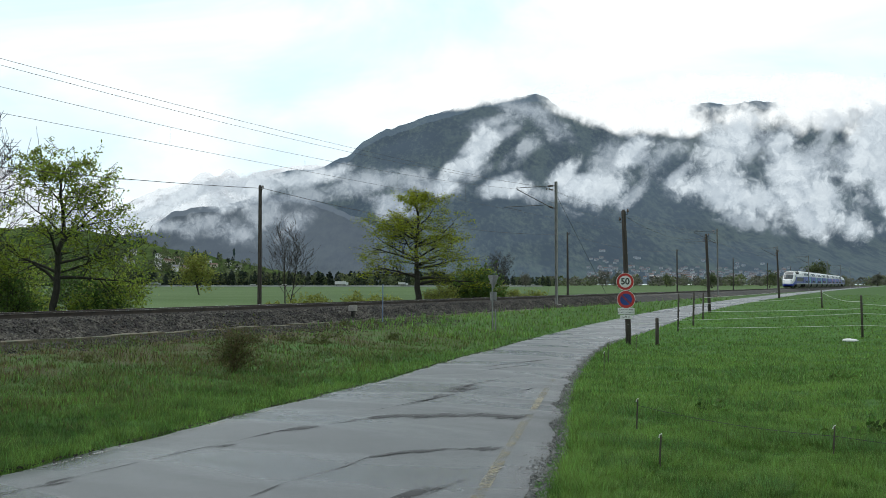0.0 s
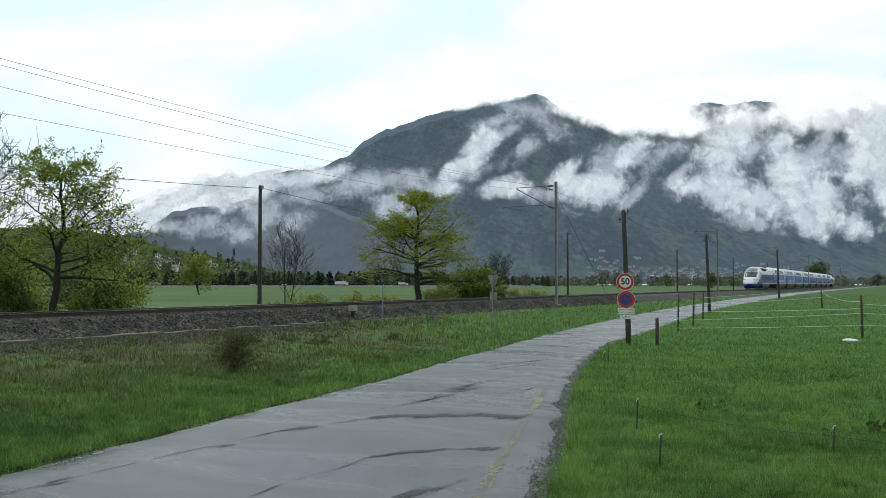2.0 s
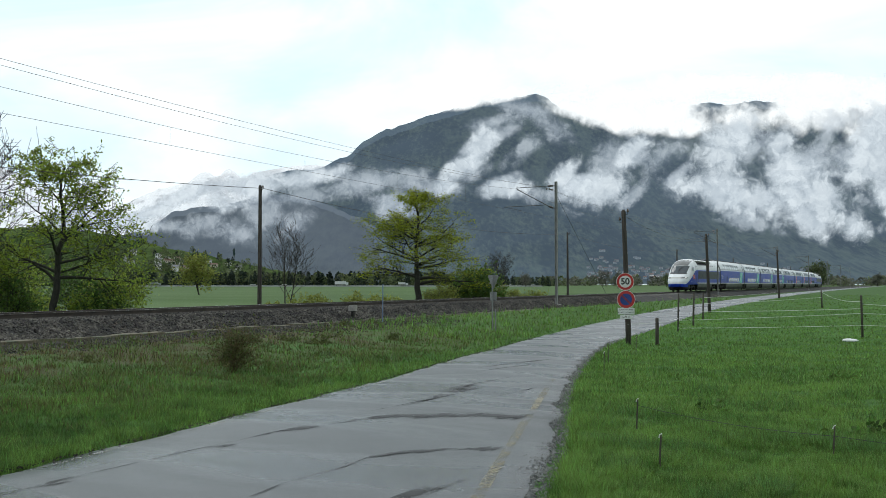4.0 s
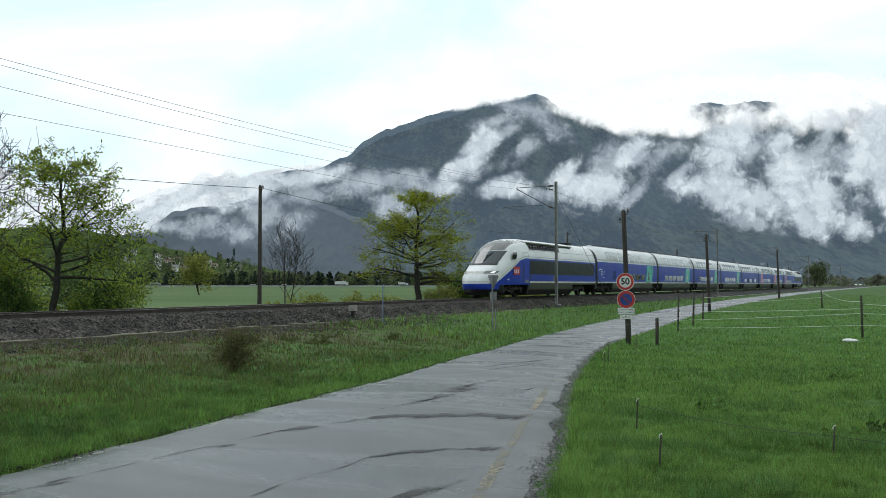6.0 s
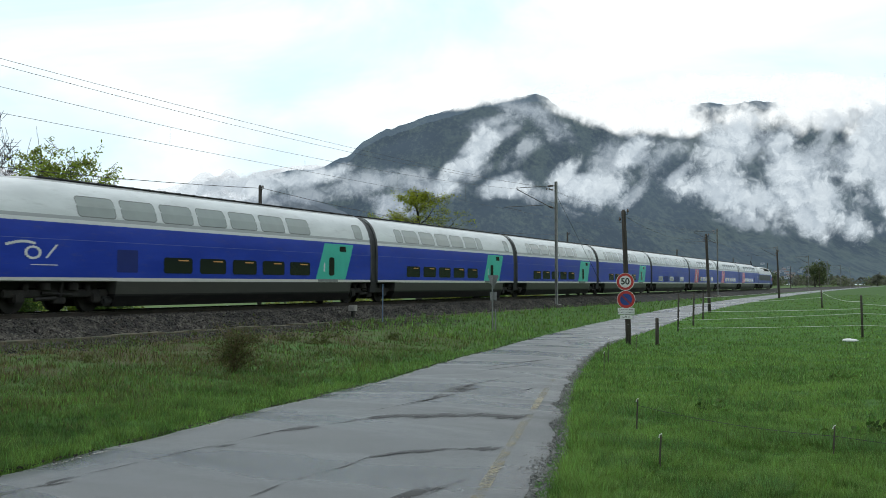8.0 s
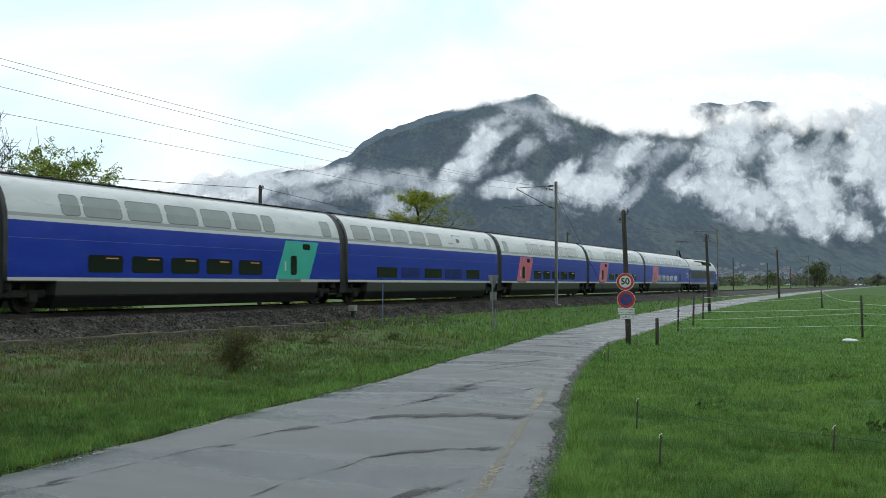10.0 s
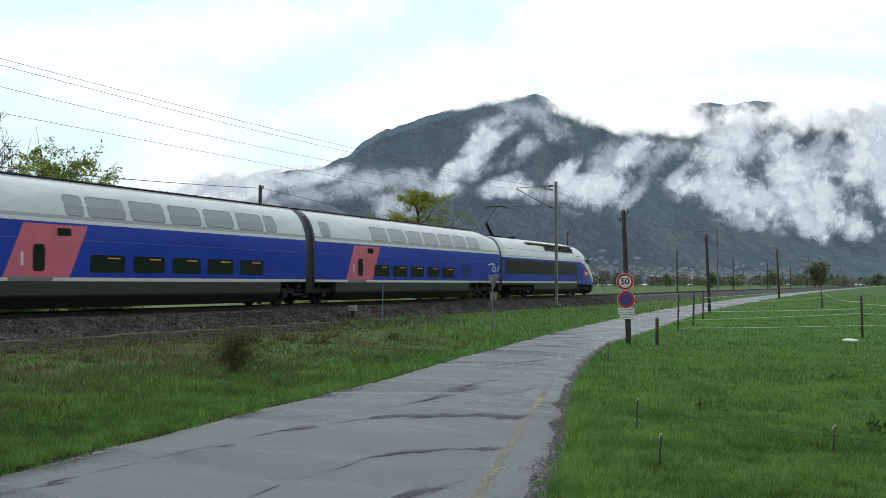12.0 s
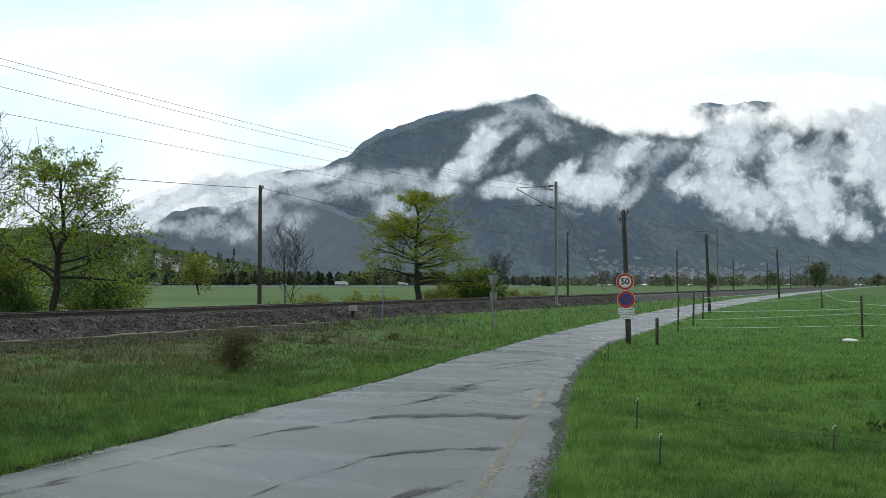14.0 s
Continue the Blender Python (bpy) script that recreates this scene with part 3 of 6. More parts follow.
def vapour(name, colour, shade, scale, dense, edge=0.22, power=1.0, seed=0.0):
    """Cloud: thick in the middle of its sheet, billowing and torn towards the rim; it glows as the lit sky does, its
    light and shade painted into the emission.
    """
    m = bpy.data.materials.new(name)
    m.use_nodes = True
    m.node_tree.nodes.clear()
    n = Nodes(m.node_tree)
    world_v = n.add("ShaderNodeNewGeometry").outputs["Position"]
    u, w, _ = n.xyz(n.coords("UV"))
    du, dw = n.math("SUBTRACT", n.math("MULTIPLY", u, 2.0), 1.0), n.math("SUBTRACT", n.math("MULTIPLY", w, 2.0), 1.0)
    rad = n.math("SQRT", n.math("ADD", n.math("MULTIPLY", du, du), n.math("MULTIPLY", dw, dw)))
    rnd = n.add("ShaderNodeObjectInfo").outputs["Random"]
    shift = n.add("ShaderNodeVectorMath", operation="ADD", ins={0: world_v, 1: n.add("ShaderNodeCombineXYZ", ins={0: n.math("MULTIPLY", rnd, 900.0), 1: seed}).outputs[0]}).outputs[0]
    swirl = n.add("ShaderNodeTexNoise", ins={"Vector": shift, "Scale": scale * 3.0, "Detail": 4.0}).outputs["Color"]
    swirl = n.add("ShaderNodeVectorMath", operation="MULTIPLY", ins={0: swirl, 1: (42.0, 42.0, 42.0)}).outputs[0]
    curled = n.add("ShaderNodeVectorMath", operation="ADD", ins={0: shift, 1: swirl}).outputs[0]
    f1 = n.noise(shift, scale, 7, 0.58, 0.15)
    f2 = n.noise(curled, scale * 5.0, 6, 0.62)
    lobes = n.add("ShaderNodeTexVoronoi", ins={"Vector": curled, "Scale": scale * 1.9, "Detail": 2.5, "Roughness": 0.55, "Lacunarity": 2.3})
    lobes.feature = "SMOOTH_F1"
    lobes.inputs["Smoothness"].default_value = 0.7
    puff = n.math("SUBTRACT", 1.33, lobes.outputs["Distance"])
    body = n.math("SUBTRACT", 1.0, rad)
    d = n.math("ADD", n.math("MULTIPLY", body, 1.05), n.math("MULTIPLY", n.math("SUBTRACT", f1, 0.5), 1.5))
    d = n.math("ADD", d, n.math("MULTIPLY", n.math("SUBTRACT", puff, 0.42), 0.45))
    d = n.math("ADD", d, n.math("MULTIPLY", n.math("SUBTRACT", f2, 0.5), 0.6))
    alpha = n.math("MULTIPLY", n.ramp(d, 0.14, 0.14 + edge * 2.6), n.ramp(body, 0.0, 0.3))
    alpha = n.math("MULTIPLY", alpha, dense)
    # sunlit and shaded billows are mixed straight into the glow's colour
    lit = n.math("ADD", n.math("MULTIPLY", n.ramp(d, 0.2, 1.0), 0.40), n.math("MULTIPLY", n.ramp(puff, 0.25, 0.75), 0.32))
    lit = n.math("ADD", lit, n.math("MULTIPLY", n.ramp(f2, 0.35, 0.65), 0.28))
    col = n.mix(lit, shade, colour)
    e = n.add("ShaderNodeEmission", ins={"Color": col, "Strength": power})
    t = n.add("ShaderNodeBsdfTransparent")
    s = n.add("ShaderNodeMixShader", ins={0: alpha, 1: t.outputs[0], 2: e.outputs[0]})
    n.add("ShaderNodeOutputMaterial", ins={0: s.outputs[0]})
    return m


def cloud_sheet(name, x, y, wide, tall, lean, reach, mat, label):
    """A billowing sheet of cloud in front of the slopes: centre, size and lean as seen from the road."""
    c = spot(x, y, reach)
    k = reach / 1688.4
    right = Vector((math.cos(TURN), math.sin(TURN), 0))
    a = radians(lean)
    n = 9
    verts, faces, uvs = [], [], []
    for j in range(n):
        for i in range(n):
            u, v = i / (n - 1) * 2 - 1, j / (n - 1) * 2 - 1
            px = (u * wide * math.cos(a) - v * tall * math.sin(a)) * k
            pz = (u * wide * math.sin(a) + v * tall * math.cos(a)) * k
            bulge = -(1 - (u * u + v * v) / 2) * min(wide, tall) * k * 0.5
            p = c + right * px + Vector((0, 0, 1)) * pz + Vector((AIM.x, AIM.y, 0)) * bulge
            verts.append(p)
            uvs.append(((u + 1) / 2, (v + 1) / 2))
    faces = [(j * n + i, j * n + i + 1, (j + 1) * n + i + 1, (j + 1) * n + i) for j in range(n - 1) for i in range(n - 1)]
    ob = raw(name, verts, faces, mat, smooth=True)
    layer = ob.data.uv_layers.new(name="spread")
    for loop in ob.data.loops:
        layer.data[loop.index].uv = uvs[loop.vertex_index]
    ob.visible_shadow = False
    return tagged(ob, label, "cloud", group="low clouds on the mountainside", kind="structure")


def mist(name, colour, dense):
    """Glowing see-through veil that paints even haze, a little thicker here and there."""
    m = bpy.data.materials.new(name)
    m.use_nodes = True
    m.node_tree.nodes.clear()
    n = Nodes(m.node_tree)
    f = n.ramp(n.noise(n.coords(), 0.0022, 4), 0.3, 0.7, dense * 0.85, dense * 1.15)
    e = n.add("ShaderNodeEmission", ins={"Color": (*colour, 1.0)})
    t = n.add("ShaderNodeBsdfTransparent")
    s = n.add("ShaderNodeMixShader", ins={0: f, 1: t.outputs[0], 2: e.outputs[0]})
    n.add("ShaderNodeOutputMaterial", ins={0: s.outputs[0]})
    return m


def make_mountains():
    wood = forest_skin("far_forest", (0.008, 0.015, 0.016), (0.13, 0.155, 0.10), 0.075, 18.0, None, 0.45)
    dark_wood = forest_skin("spur_forest", (0.014, 0.024, 0.024), (0.07, 0.085, 0.065), 0.04, 16.0)
    near_wood = forest_skin("near_forest", (0.040, 0.065, 0.022), (0.095, 0.13, 0.045), 0.06, 6.0)
    rock = forest_skin("snowy_rock", (0.10, 0.12, 0.16), (0.20, 0.22, 0.27), 0.012, 30.0, (0.40, 0.50))
    main = ((180, 470), (250, 448), (330, 425), (420, 380), (470, 318), (520, 300), (570, 296), (620, 268), (660, 240), (700, 224), (740, 208), (800, 192), (850, 178), (900, 170), (955, 168),
            (985, 182), (1020, 200), (1100, 216), (1180, 206), (1236, 180), (1290, 184), (1345, 176), (1400, 188), (1568, 186), (1800, 180))
    slope("main_mountain", main, 3600, 1900, 503, wood, "steep wooded mountain with its shoulders in low cloud", seed=1.3)
    # haze is painted by a faintly glowing sheet that repeats the slope's outline
    slope("slope_haze", main, 3480, 1880, 503, mist("slope_haze", (0.13, 0.187, 0.25), 0.52), "glowing see-through sheet painting grey-blue haze before the mountainside", rough=0.0, seed=1.3).visible_shadow = False
    snowy = ((-120, 280), (0, 296), (60, 322), (120, 345), (165, 318), (185, 334), (210, 360), (240, 352), (270, 338), (300, 330), (330, 322), (360, 304), (385, 312), (405, 298), (430, 316), (450, 306), (500, 296), (560, 292), (640, 300))
    slope("snowy_range", snowy, 4600, 4000, 420, rock, "distant rocky mountains streaked with fresh snow", rows=20, rough=0.05, seed=5.0)
    slope("far_mist", snowy, 4500, 3950, 420, mist("far_mist", (0.90, 0.965, 1.0), 0.45), "glowing see-through sheet painting pale mist before the snowy range", rows=20, rough=0.0, seed=5.0).visible_shadow = False
    spur = ((-300, 350), (-100, 390), (60, 418), (160, 424), (225, 414), (245, 408), (280, 392), (313, 374), (350, 366), (400, 364), (440, 352), (500, 345), (560, 356), (660, 400), (760, 470))
    slope("spur_haze", spur, 2520, 1845, 503, mist("spur_haze", (0.16, 0.205, 0.26), 0.55), "glowing see-through sheet painting grey-blue haze before the wooded spur", rows=24, rough=0.0, seed=9.0).visible_shadow = False
    slope("wooded_spur", spur, 2600, 1850, 503, dark_wood, "dark wooded spur below the snowy range", rows=24, rough=0.05, seed=9.0)
    hill = ((-400, 395), (-150, 400), (60, 405), (170, 412), (230, 424), (300, 440), (360, 450), (430, 466), (520, 484), (600, 499))
    slope("village_hill", hill, 1500, 1000, 503, near_wood, "low green hill with a village", rows=16, rough=0.02, step=5, seed=12.0)


def make_clouds():
    bright = vapour("bright_cloud", (0.76, 0.845, 0.90), (0.40, 0.48, 0.555), 0.012, 0.93, edge=0.25)
    wisp = vapour("cloud_wisp", (0.60, 0.68, 0.75), (0.30, 0.37, 0.44), 0.015, 0.62, edge=0.30)
    deck = vapour("cloud_deck", (1.05, 1.10, 1.11), (0.95, 1.01, 1.03), 0.009, 1.0, edge=0.24)
    text = "torn white low cloud drifting across the wooded slope"
    # centre x, centre y, half width, half height, lean, all as seen from the road
    upper = ((1030, 196, 80, 26, -18), (1110, 208, 110, 34, -6), (1190, 205, 90, 40, 0), (1305, 214, 60, 40, 4), (1420, 200, 110, 44, 4), (1520, 180, 150, 54, 6), (890, 168, 130, 14, 12), (1300, 150, 260, 26, 0),
             (1140, 172, 150, 30, 4), (1560, 225, 70, 80, 30), (1215, 222, 60, 24, 0), (1440, 160, 180, 30, 0))
    for x, y, wide, tall, lean in upper:
        cloud_sheet("cloud", x, y, wide * 1.25, tall * 1.2, lean, 1800, deck, text)
    thick = ((1062, 340, 84, 46, 10), (1035, 322, 46, 26, 20), (1270, 285, 88, 84, 40), (1312, 240, 60, 46, 40), (1245, 335, 92, 40, -8), (1325, 358, 118, 46, -12), (1436, 348, 110, 62, -8), (1540, 300, 72, 120, 10), (1410, 300, 80, 50, -10),
             (1508, 405, 36, 44, 20), (1432, 392, 60, 34, -35), (1370, 255, 54, 34, 30), (1550, 230, 60, 60, 0), (852, 258, 62, 30, 52), (815, 300, 54, 26, 40), (880, 334, 80, 24, 4), (795, 328, 44, 22, 10), (1120, 272, 60, 26, 44), (1000, 308, 52, 24, 44))
    for x, y, wide, tall, lean in thick:
        cloud_sheet("cloud", x, y, wide * 1.15, tall * 1.15, lean, 1750, bright, text)
    torn = ((690, 318, 110, 26, 6), (640, 322, 80, 34, 20), (760, 335, 100, 34, 0), (960, 215, 90, 34, -34), (915, 190, 80, 20, -8), (1170, 275, 80, 40, 40), (1075, 285, 110, 44, 42), (930, 262, 70, 26, 40), (1440, 285, 110, 46, 10), (1480, 215, 90, 34, 4),
            (880, 215, 100, 22, 14), (975, 345, 80, 22, 8), (540, 345, 90, 32, 8), (1320, 395, 90, 22, -12), (700, 356, 90, 22, -6), (1190, 320, 40, 28, 30), (470, 380, 70, 40, 10), (430, 415, 70, 34, 0), (370, 398, 80, 34, 12), (520, 400, 70, 30, 30), (300, 402, 44, 20, 0))
    for row in torn:
        cloud_sheet("cloud", *row, 1780, wisp, text)
    # cloud bank lying in the side valley between the spur and the snowy range
    bank = ((225, 398, 80, 24, -4), (265, 378, 70, 22, 18), (330, 346, 90, 24, 18), (400, 334, 90, 30, 10), (465, 330, 80, 32, 10), (530, 318, 80, 24, 14), (590, 306, 64, 22, 10), (150, 385, 110, 36, 0), (400, 362, 60, 26, 0), (120, 400, 90, 20, 0))
    for i, row in enumerate(bank):
        cloud_sheet("cloud", *row, 1790 + i, wisp if i % 4 == 3 else bright, text)
    r = random.Random(17)
    for i in range(20):
        x = r.uniform(640, 1568)
        y = r.uniform(235, 370) if x > 760 else r.uniform(300, 380)
        cloud_sheet("cloud", x, y, r.uniform(30, 70), r.uniform(12, 28), r.uniform(15, 55), 1765 + i * 0.4, wisp, text)


def make_unseen_hill_ring():
    """Unseen hills added behind the road: they close the place and darken the train's side and reflections."""
    verts, n, rows = [], 90, 8
    for i in range(n + 1):
        a = TURN - radians(38) - radians(284) * i / n
        for j in range(rows + 1):
            t = j / rows
            r = 1500 + 1800 * t
            z = -1.2 + t ** 1.1 * (560 + 150 * fract(i * 0.13, 2.0) + 40 * fract(i * 0.6, t * 3))
            verts.append((EYE.x - math.sin(a) * r, EYE.y + math.cos(a) * r, z))
    w = rows + 1
    faces = [(i * w + j, i * w + j + 1, (i + 1) * w + j + 1, (i + 1) * w + j) for i in range(n) for j in range(rows)]
    skin_mat = forest_skin("hill_ring_forest", (0.02, 0.03, 0.024), (0.07, 0.085, 0.055), 0.03, 12.0, None, 0.6)
    tagged(raw("valley_side", verts, faces, skin_mat, smooth=True), "unseen wooded hill ring added behind the road to darken the train's side", "mountain", kind="structure")


make_mountains()
make_unseen_hill_ring()
make_clouds()


# ---- the double-deck express train ----
def livery(name, kind):
    """Paint in bands by height above rail; the power car's blue sweeps down to the nose."""
    m = bpy.data.materials.new(name)
    m.use_nodes = True
    m.node_tree.nodes.clear()
    n = Nodes(m.node_tree)
    v = n.coords()
    x, s, z = n.xyz(v)
    over = lambda a, b: n.math("GREATER_THAN", a, b)
    dirt = n.noise(n.scaled(v, 1, 0.25, 1), 1.6, 5, 0.6)
    silver = n.mix(n.ramp(dirt, 0.35, 0.65), (0.62, 0.64, 0.645), (0.73, 0.75, 0.755)) if kind == "coach" else n.mix(n.ramp(dirt, 0.35, 0.65), (0.70, 0.71, 0.71), (0.80, 0.805, 0.80))
    blue = n.mix(n.ramp(dirt, 0.35, 0.65), (0.012, 0.042, 0.37), (0.017, 0.054, 0.44))
    dark, grey, cream = (0.014, 0.014, 0.0145), (0.066, 0.065, 0.06), (0.66, 0.65, 0.60)
    if kind == "coach":
        col = n.mix(over(z, 0.56), dark, grey)
        col = n.mix(over(z, 0.98), col, cream)
        col = n.mix(over(z, 1.10), col, blue)
        line = n.math("LESS_THAN", n.math("ABSOLUTE", n.math("SUBTRACT", z, 2.27)), 0.009)
        col = n.mix(n.math("MULTIPLY", line, 0.45), col, (0.25, 0.3, 0.5))
        col = n.mix(over(z, 2.79), col, (0.72, 0.73, 0.73))
        col = n.mix(over(z, 2.91), col, (0.42, 0.43, 0.44))
        col = n.mix(over(z, 3.02), col, silver)
        col = n.mix(over(z, 4.12), col, (0.30, 0.31, 0.31))
    else:
        edge = n.math("MINIMUM", n.math("ADD", n.math("MULTIPLY", s, 0.43), 0.46), n.math("ADD", n.math("MULTIPLY", s, 0.17), 1.69))
        edge = n.math("MAXIMUM", n.math("MINIMUM", edge, 2.66), 0.92)
        col = n.mix(over(z, 0.56), dark, n.mix(over(s, 6.5), n.mix(n.math("MULTIPLY", over(s, 1.6), over(0.84, z)), blue, dark), grey))
        col = n.mix(n.math("MULTIPLY", over(z, 0.98), over(s, 6.5)), col, cream)
        col = n.mix(n.math("MULTIPLY", over(z, 1.10), over(s, 6.5)), col, blue)
        col = n.mix(over(z, edge), col, silver)
        col = n.mix(n.math("MULTIPLY", over(z, n.math("ADD", edge, 0.10)), over(n.math("ADD", edge, 0.14), z)), col, (0.45, 0.46, 0.47))
    grime = n.math("MULTIPLY", n.ramp(n.noise(n.scaled(v, 1, 0.6, 2.5), 2.2, 6, 0.7), 0.5, 0.8), 0.25)
    col = n.mix(grime, col, (0.14, 0.125, 0.10))
    p = n.add("ShaderNodeBsdfPrincipled", ins={"Base Color": col, "Roughness": n.ramp(dirt, 0.2, 0.8, 0.28, 0.42), "Specular IOR Level": 0.32})
    n.add("ShaderNodeOutputMaterial", ins={0: p.outputs[0]})
    return m


def shiny(name, colour, rough=0.06, emit=None, power=0.0):
    m = bpy.data.materials.new(name)
    m.use_nodes = True
    n = Nodes(m.node_tree)
    p = m.node_tree.nodes["Principled BSDF"]
    v = n.coords()
    col = n.mix(n.noise(v, 1.7, 4), colour, tuple(c * 1.35 for c in colour))
    m.node_tree.links.new(col, p.inputs["Base Color"])
    m.node_tree.links.new(n.ramp(n.noise(v, 2.5, 4), 0.3, 0.7, rough, rough + 0.08), p.inputs["Roughness"])
    p.inputs["Specular IOR Level"].default_value = 0.4
    if emit:
        p.inputs["Emission Color"].default_value = (*emit, 1)
        p.inputs["Emission Strength"].default_value = power
    return m


M["power_livery"] = livery("power_car_livery", "power")
M["coach_livery"] = livery("coach_livery", "coach")
# dark tinted glass; the green cast in its colour paints the meadow's reflection
M["glass"] = shiny("tinted_glass_with_reflection", (0.016, 0.022, 0.017), 0.06)
# upper glass gets its silvery look from a pale base colour
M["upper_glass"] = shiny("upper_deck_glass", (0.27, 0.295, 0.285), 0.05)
M["screen"] = shiny("windscreen_glass", (0.03, 0.04, 0.045), 0.04)
M["black_panel"] = shiny("black_grille_panel", (0.004, 0.005, 0.005), 0.34)
M["turquoise"] = shiny("turquoise_door_paint", (0.055, 0.44, 0.34), 0.3)
M["pink"] = shiny("pink_door_paint", (0.56, 0.135, 0.185), 0.3)
M["red_badge"] = shiny("red_badge_paint", (0.50, 0.035, 0.05), 0.3)
M["logo_white"] = shiny("silver_logo_paint", (0.60, 0.61, 0.62), 0.3)
M["lamp_on"] = shiny("lit_headlamp", (0.8, 0.8, 0.78), 0.1, (1.0, 0.93, 0.80), 0.8)
M["lamp_red"] = shiny("tail_lamp", (0.4, 0.05, 0.04), 0.1)
M["vent"] = shiny("blue_vent", (0.004, 0.016, 0.14), 0.45)
M["brow"] = shiny("smoked_panel", (0.13, 0.13, 0.125), 0.22)
M["lamp_glass"] = shiny("lamp_glass", (0.16, 0.165, 0.165), 0.12)
M["saloon_lamp"] = shiny("saloon_lamp", (0.5, 0.25, 0.08), 0.3, (1.0, 0.52, 0.16), 0.07)
M["slat_blue"] = shiny("louvre_slat_blue", (0.012, 0.035, 0.25), 0.4)
M["end_lip"] = material("grey_end_lip", (0.03, 0.03, 0.031), (0.06, 0.06, 0.062), 2.0, 0.6)
M["window_seal"] = material("window_seal", (0.14, 0.145, 0.145), (0.22, 0.225, 0.225), 3.0, 0.5)
M["beige_roof"] = material("beige_roof_edge", (0.46, 0.45, 0.41), (0.56, 0.55, 0.50), 2.0, 0.5)

COACH = ((0.15, 1.22), (0.5, 1.38), (1.0, 1.45), (1.6, 1.455), (2.3, 1.455), (2.8, 1.435), (3.05, 1.40), (3.4, 1.30), (3.7, 1.15), (3.92, 0.97), (4.10, 0.72), (4.22, 0.42), (4.28, 0.0))
POWER = ((0.15, 1.22), (0.5, 1.38), (1.0, 1.45), (1.6, 1.455), (2.3, 1.455), (2.62, 1.44), (2.9, 1.40), (3.25, 1.29), (3.55, 1.15), (3.78, 0.95), (3.94, 0.70), (4.02, 0.40), (4.06, 0.0))


def half_width(prof, z):
    return float(np.interp(z, [p[0] for p in prof], [p[1] for p in prof]))


def plate(bm, prof, s0, s1, z0, z1, side, off=0.006, corner=0.1, skew=0.0, rows=8, deep=0.0):
    """A panel that lies on the car's side between s0..s1 and z0..z1, with rounded corners."""
    rows_v = []
    r = corner
    zs = [z0 + (z1 - z0) * (0.5 - 0.5 * math.cos(math.pi * j / rows)) for j in range(rows + 1)]
    for z in zs:
        dz = min(z - z0, z1 - z)
        cut = r - math.sqrt(max(r * r - (r - dz) ** 2, 0)) if (r and dz < r) else 0.0
        x = (half_width(prof, z) + off) * side
        sh = skew * (z - z0)
        rows_v.append((bm.verts.new((x, s0 + cut + sh, z)), bm.verts.new((x, s1 - cut + sh, z))))
    for a, b in zip(rows_v, rows_v[1:]):
        bm.faces.new((a[0], a[1], b[1], b[0]))


class Nose:
    """Shape of the power car: height, floor and width along its length."""
    TOP = ((0.0, 1.10), (0.12, 1.32), (0.5, 1.72), (0.9, 1.93), (1.4, 2.16), (2.0, 2.55), (2.6, 2.98), (3.2, 3.38), (3.8, 3.68), (4.5, 3.88), (5.5, 4.0), (7.0, 4.06))
    LOW = ((0.0, 0.78), (0.15, 0.6), (0.5, 0.42), (1.2, 0.28), (2.2, 0.15))
    WIDE = ((0.0, 0.42), (0.12, 0.62), (0.35, 0.82), (0.7, 0.98), (1.2, 1.13), (1.8, 1.25), (2.6, 1.35), (3.5, 1.42), (4.5, 1.455))

    @classmethod
    def at(cls, s, k):
        """Point on the skin at s, k from 0 (floor edge) to 1 (ridge)."""
        read = lambda t: bend(s, t, 1)
        top, low, w = read(cls.TOP), read(cls.LOW), read(cls.WIDE) / 1.455
        i = k * (len(POWER) - 1)
        j = min(int(i), len(POWER) - 2)
        f = i - j
        pz = POWER[j][0] * (1 - f) + POWER[j + 1][0] * f
        px = POWER[j][1] * (1 - f) + POWER[j + 1][1] * f
        return px * w, low + (pz - 0.15) / 3.91 * (top - low)

    @classmethod
    def strip(cls, bm, z0, z1, k0, k1, sides, off=0.014, n=10):
        """A band of the front's skin between two heights."""
        def reach(k, z):
            a, b = 0.0, 7.0
            for _ in range(30):
                m = (a + b) / 2
                a, b = (m, b) if cls.at(m, k)[1] < z else (a, m)
            return a
        ks = [k0 + (k1 - k0) * i / n for i in range(n + 1)]
        pts = [(k, sides[0]) for k in ks]
        if len(sides) == 2:
            pts += [(k, sides[1]) for k in ks[::-1][1:]]
        grid = []
        for j in range(7):
            row = []
            for k, sg in pts:
                s = reach(k, z0 + (z1 - z0) * j / 6)
                x, z = cls.at(s, k)
                row.append(bm.verts.new((sg * (x + off * 0.6), s - off * 0.8, z + off * 0.6)))
            grid.append(row)
        for a, b in zip(grid, grid[1:]):
            for i in range(len(a) - 1):
                bm.faces.new((a[i], a[i + 1], b[i + 1], b[i]))


def skin(bm, stations, ring):
    """Loft: ring(s) gives the half section from floor to ridge."""
    rings = []
    for s in stations:
        half = ring(s)
        pts = [(x, z) for x, z in half] + [(-x, z) for x, z in half[::-1][1:]]
        rings.append([bm.verts.new((x, s, z)) for x, z in pts])
    for a, b in zip(rings, rings[1:]):
        for i in range(len(a) - 1):
            bm.faces.new((a[i], a[i + 1], b[i + 1], b[i]))
        bm.faces.new((a[-1], a[0], b[0], b[-1]))
    bm.faces.new(rings[0])
    bm.faces.new(rings[-1][::-1])


def even_shade(me, front=0.0):
    """Round where the body is round, flat on the upright sides and at the cut-outs."""
    for f in me.polygons:
        f.use_smooth = f.center.z > 2.4 or f.center.y < front


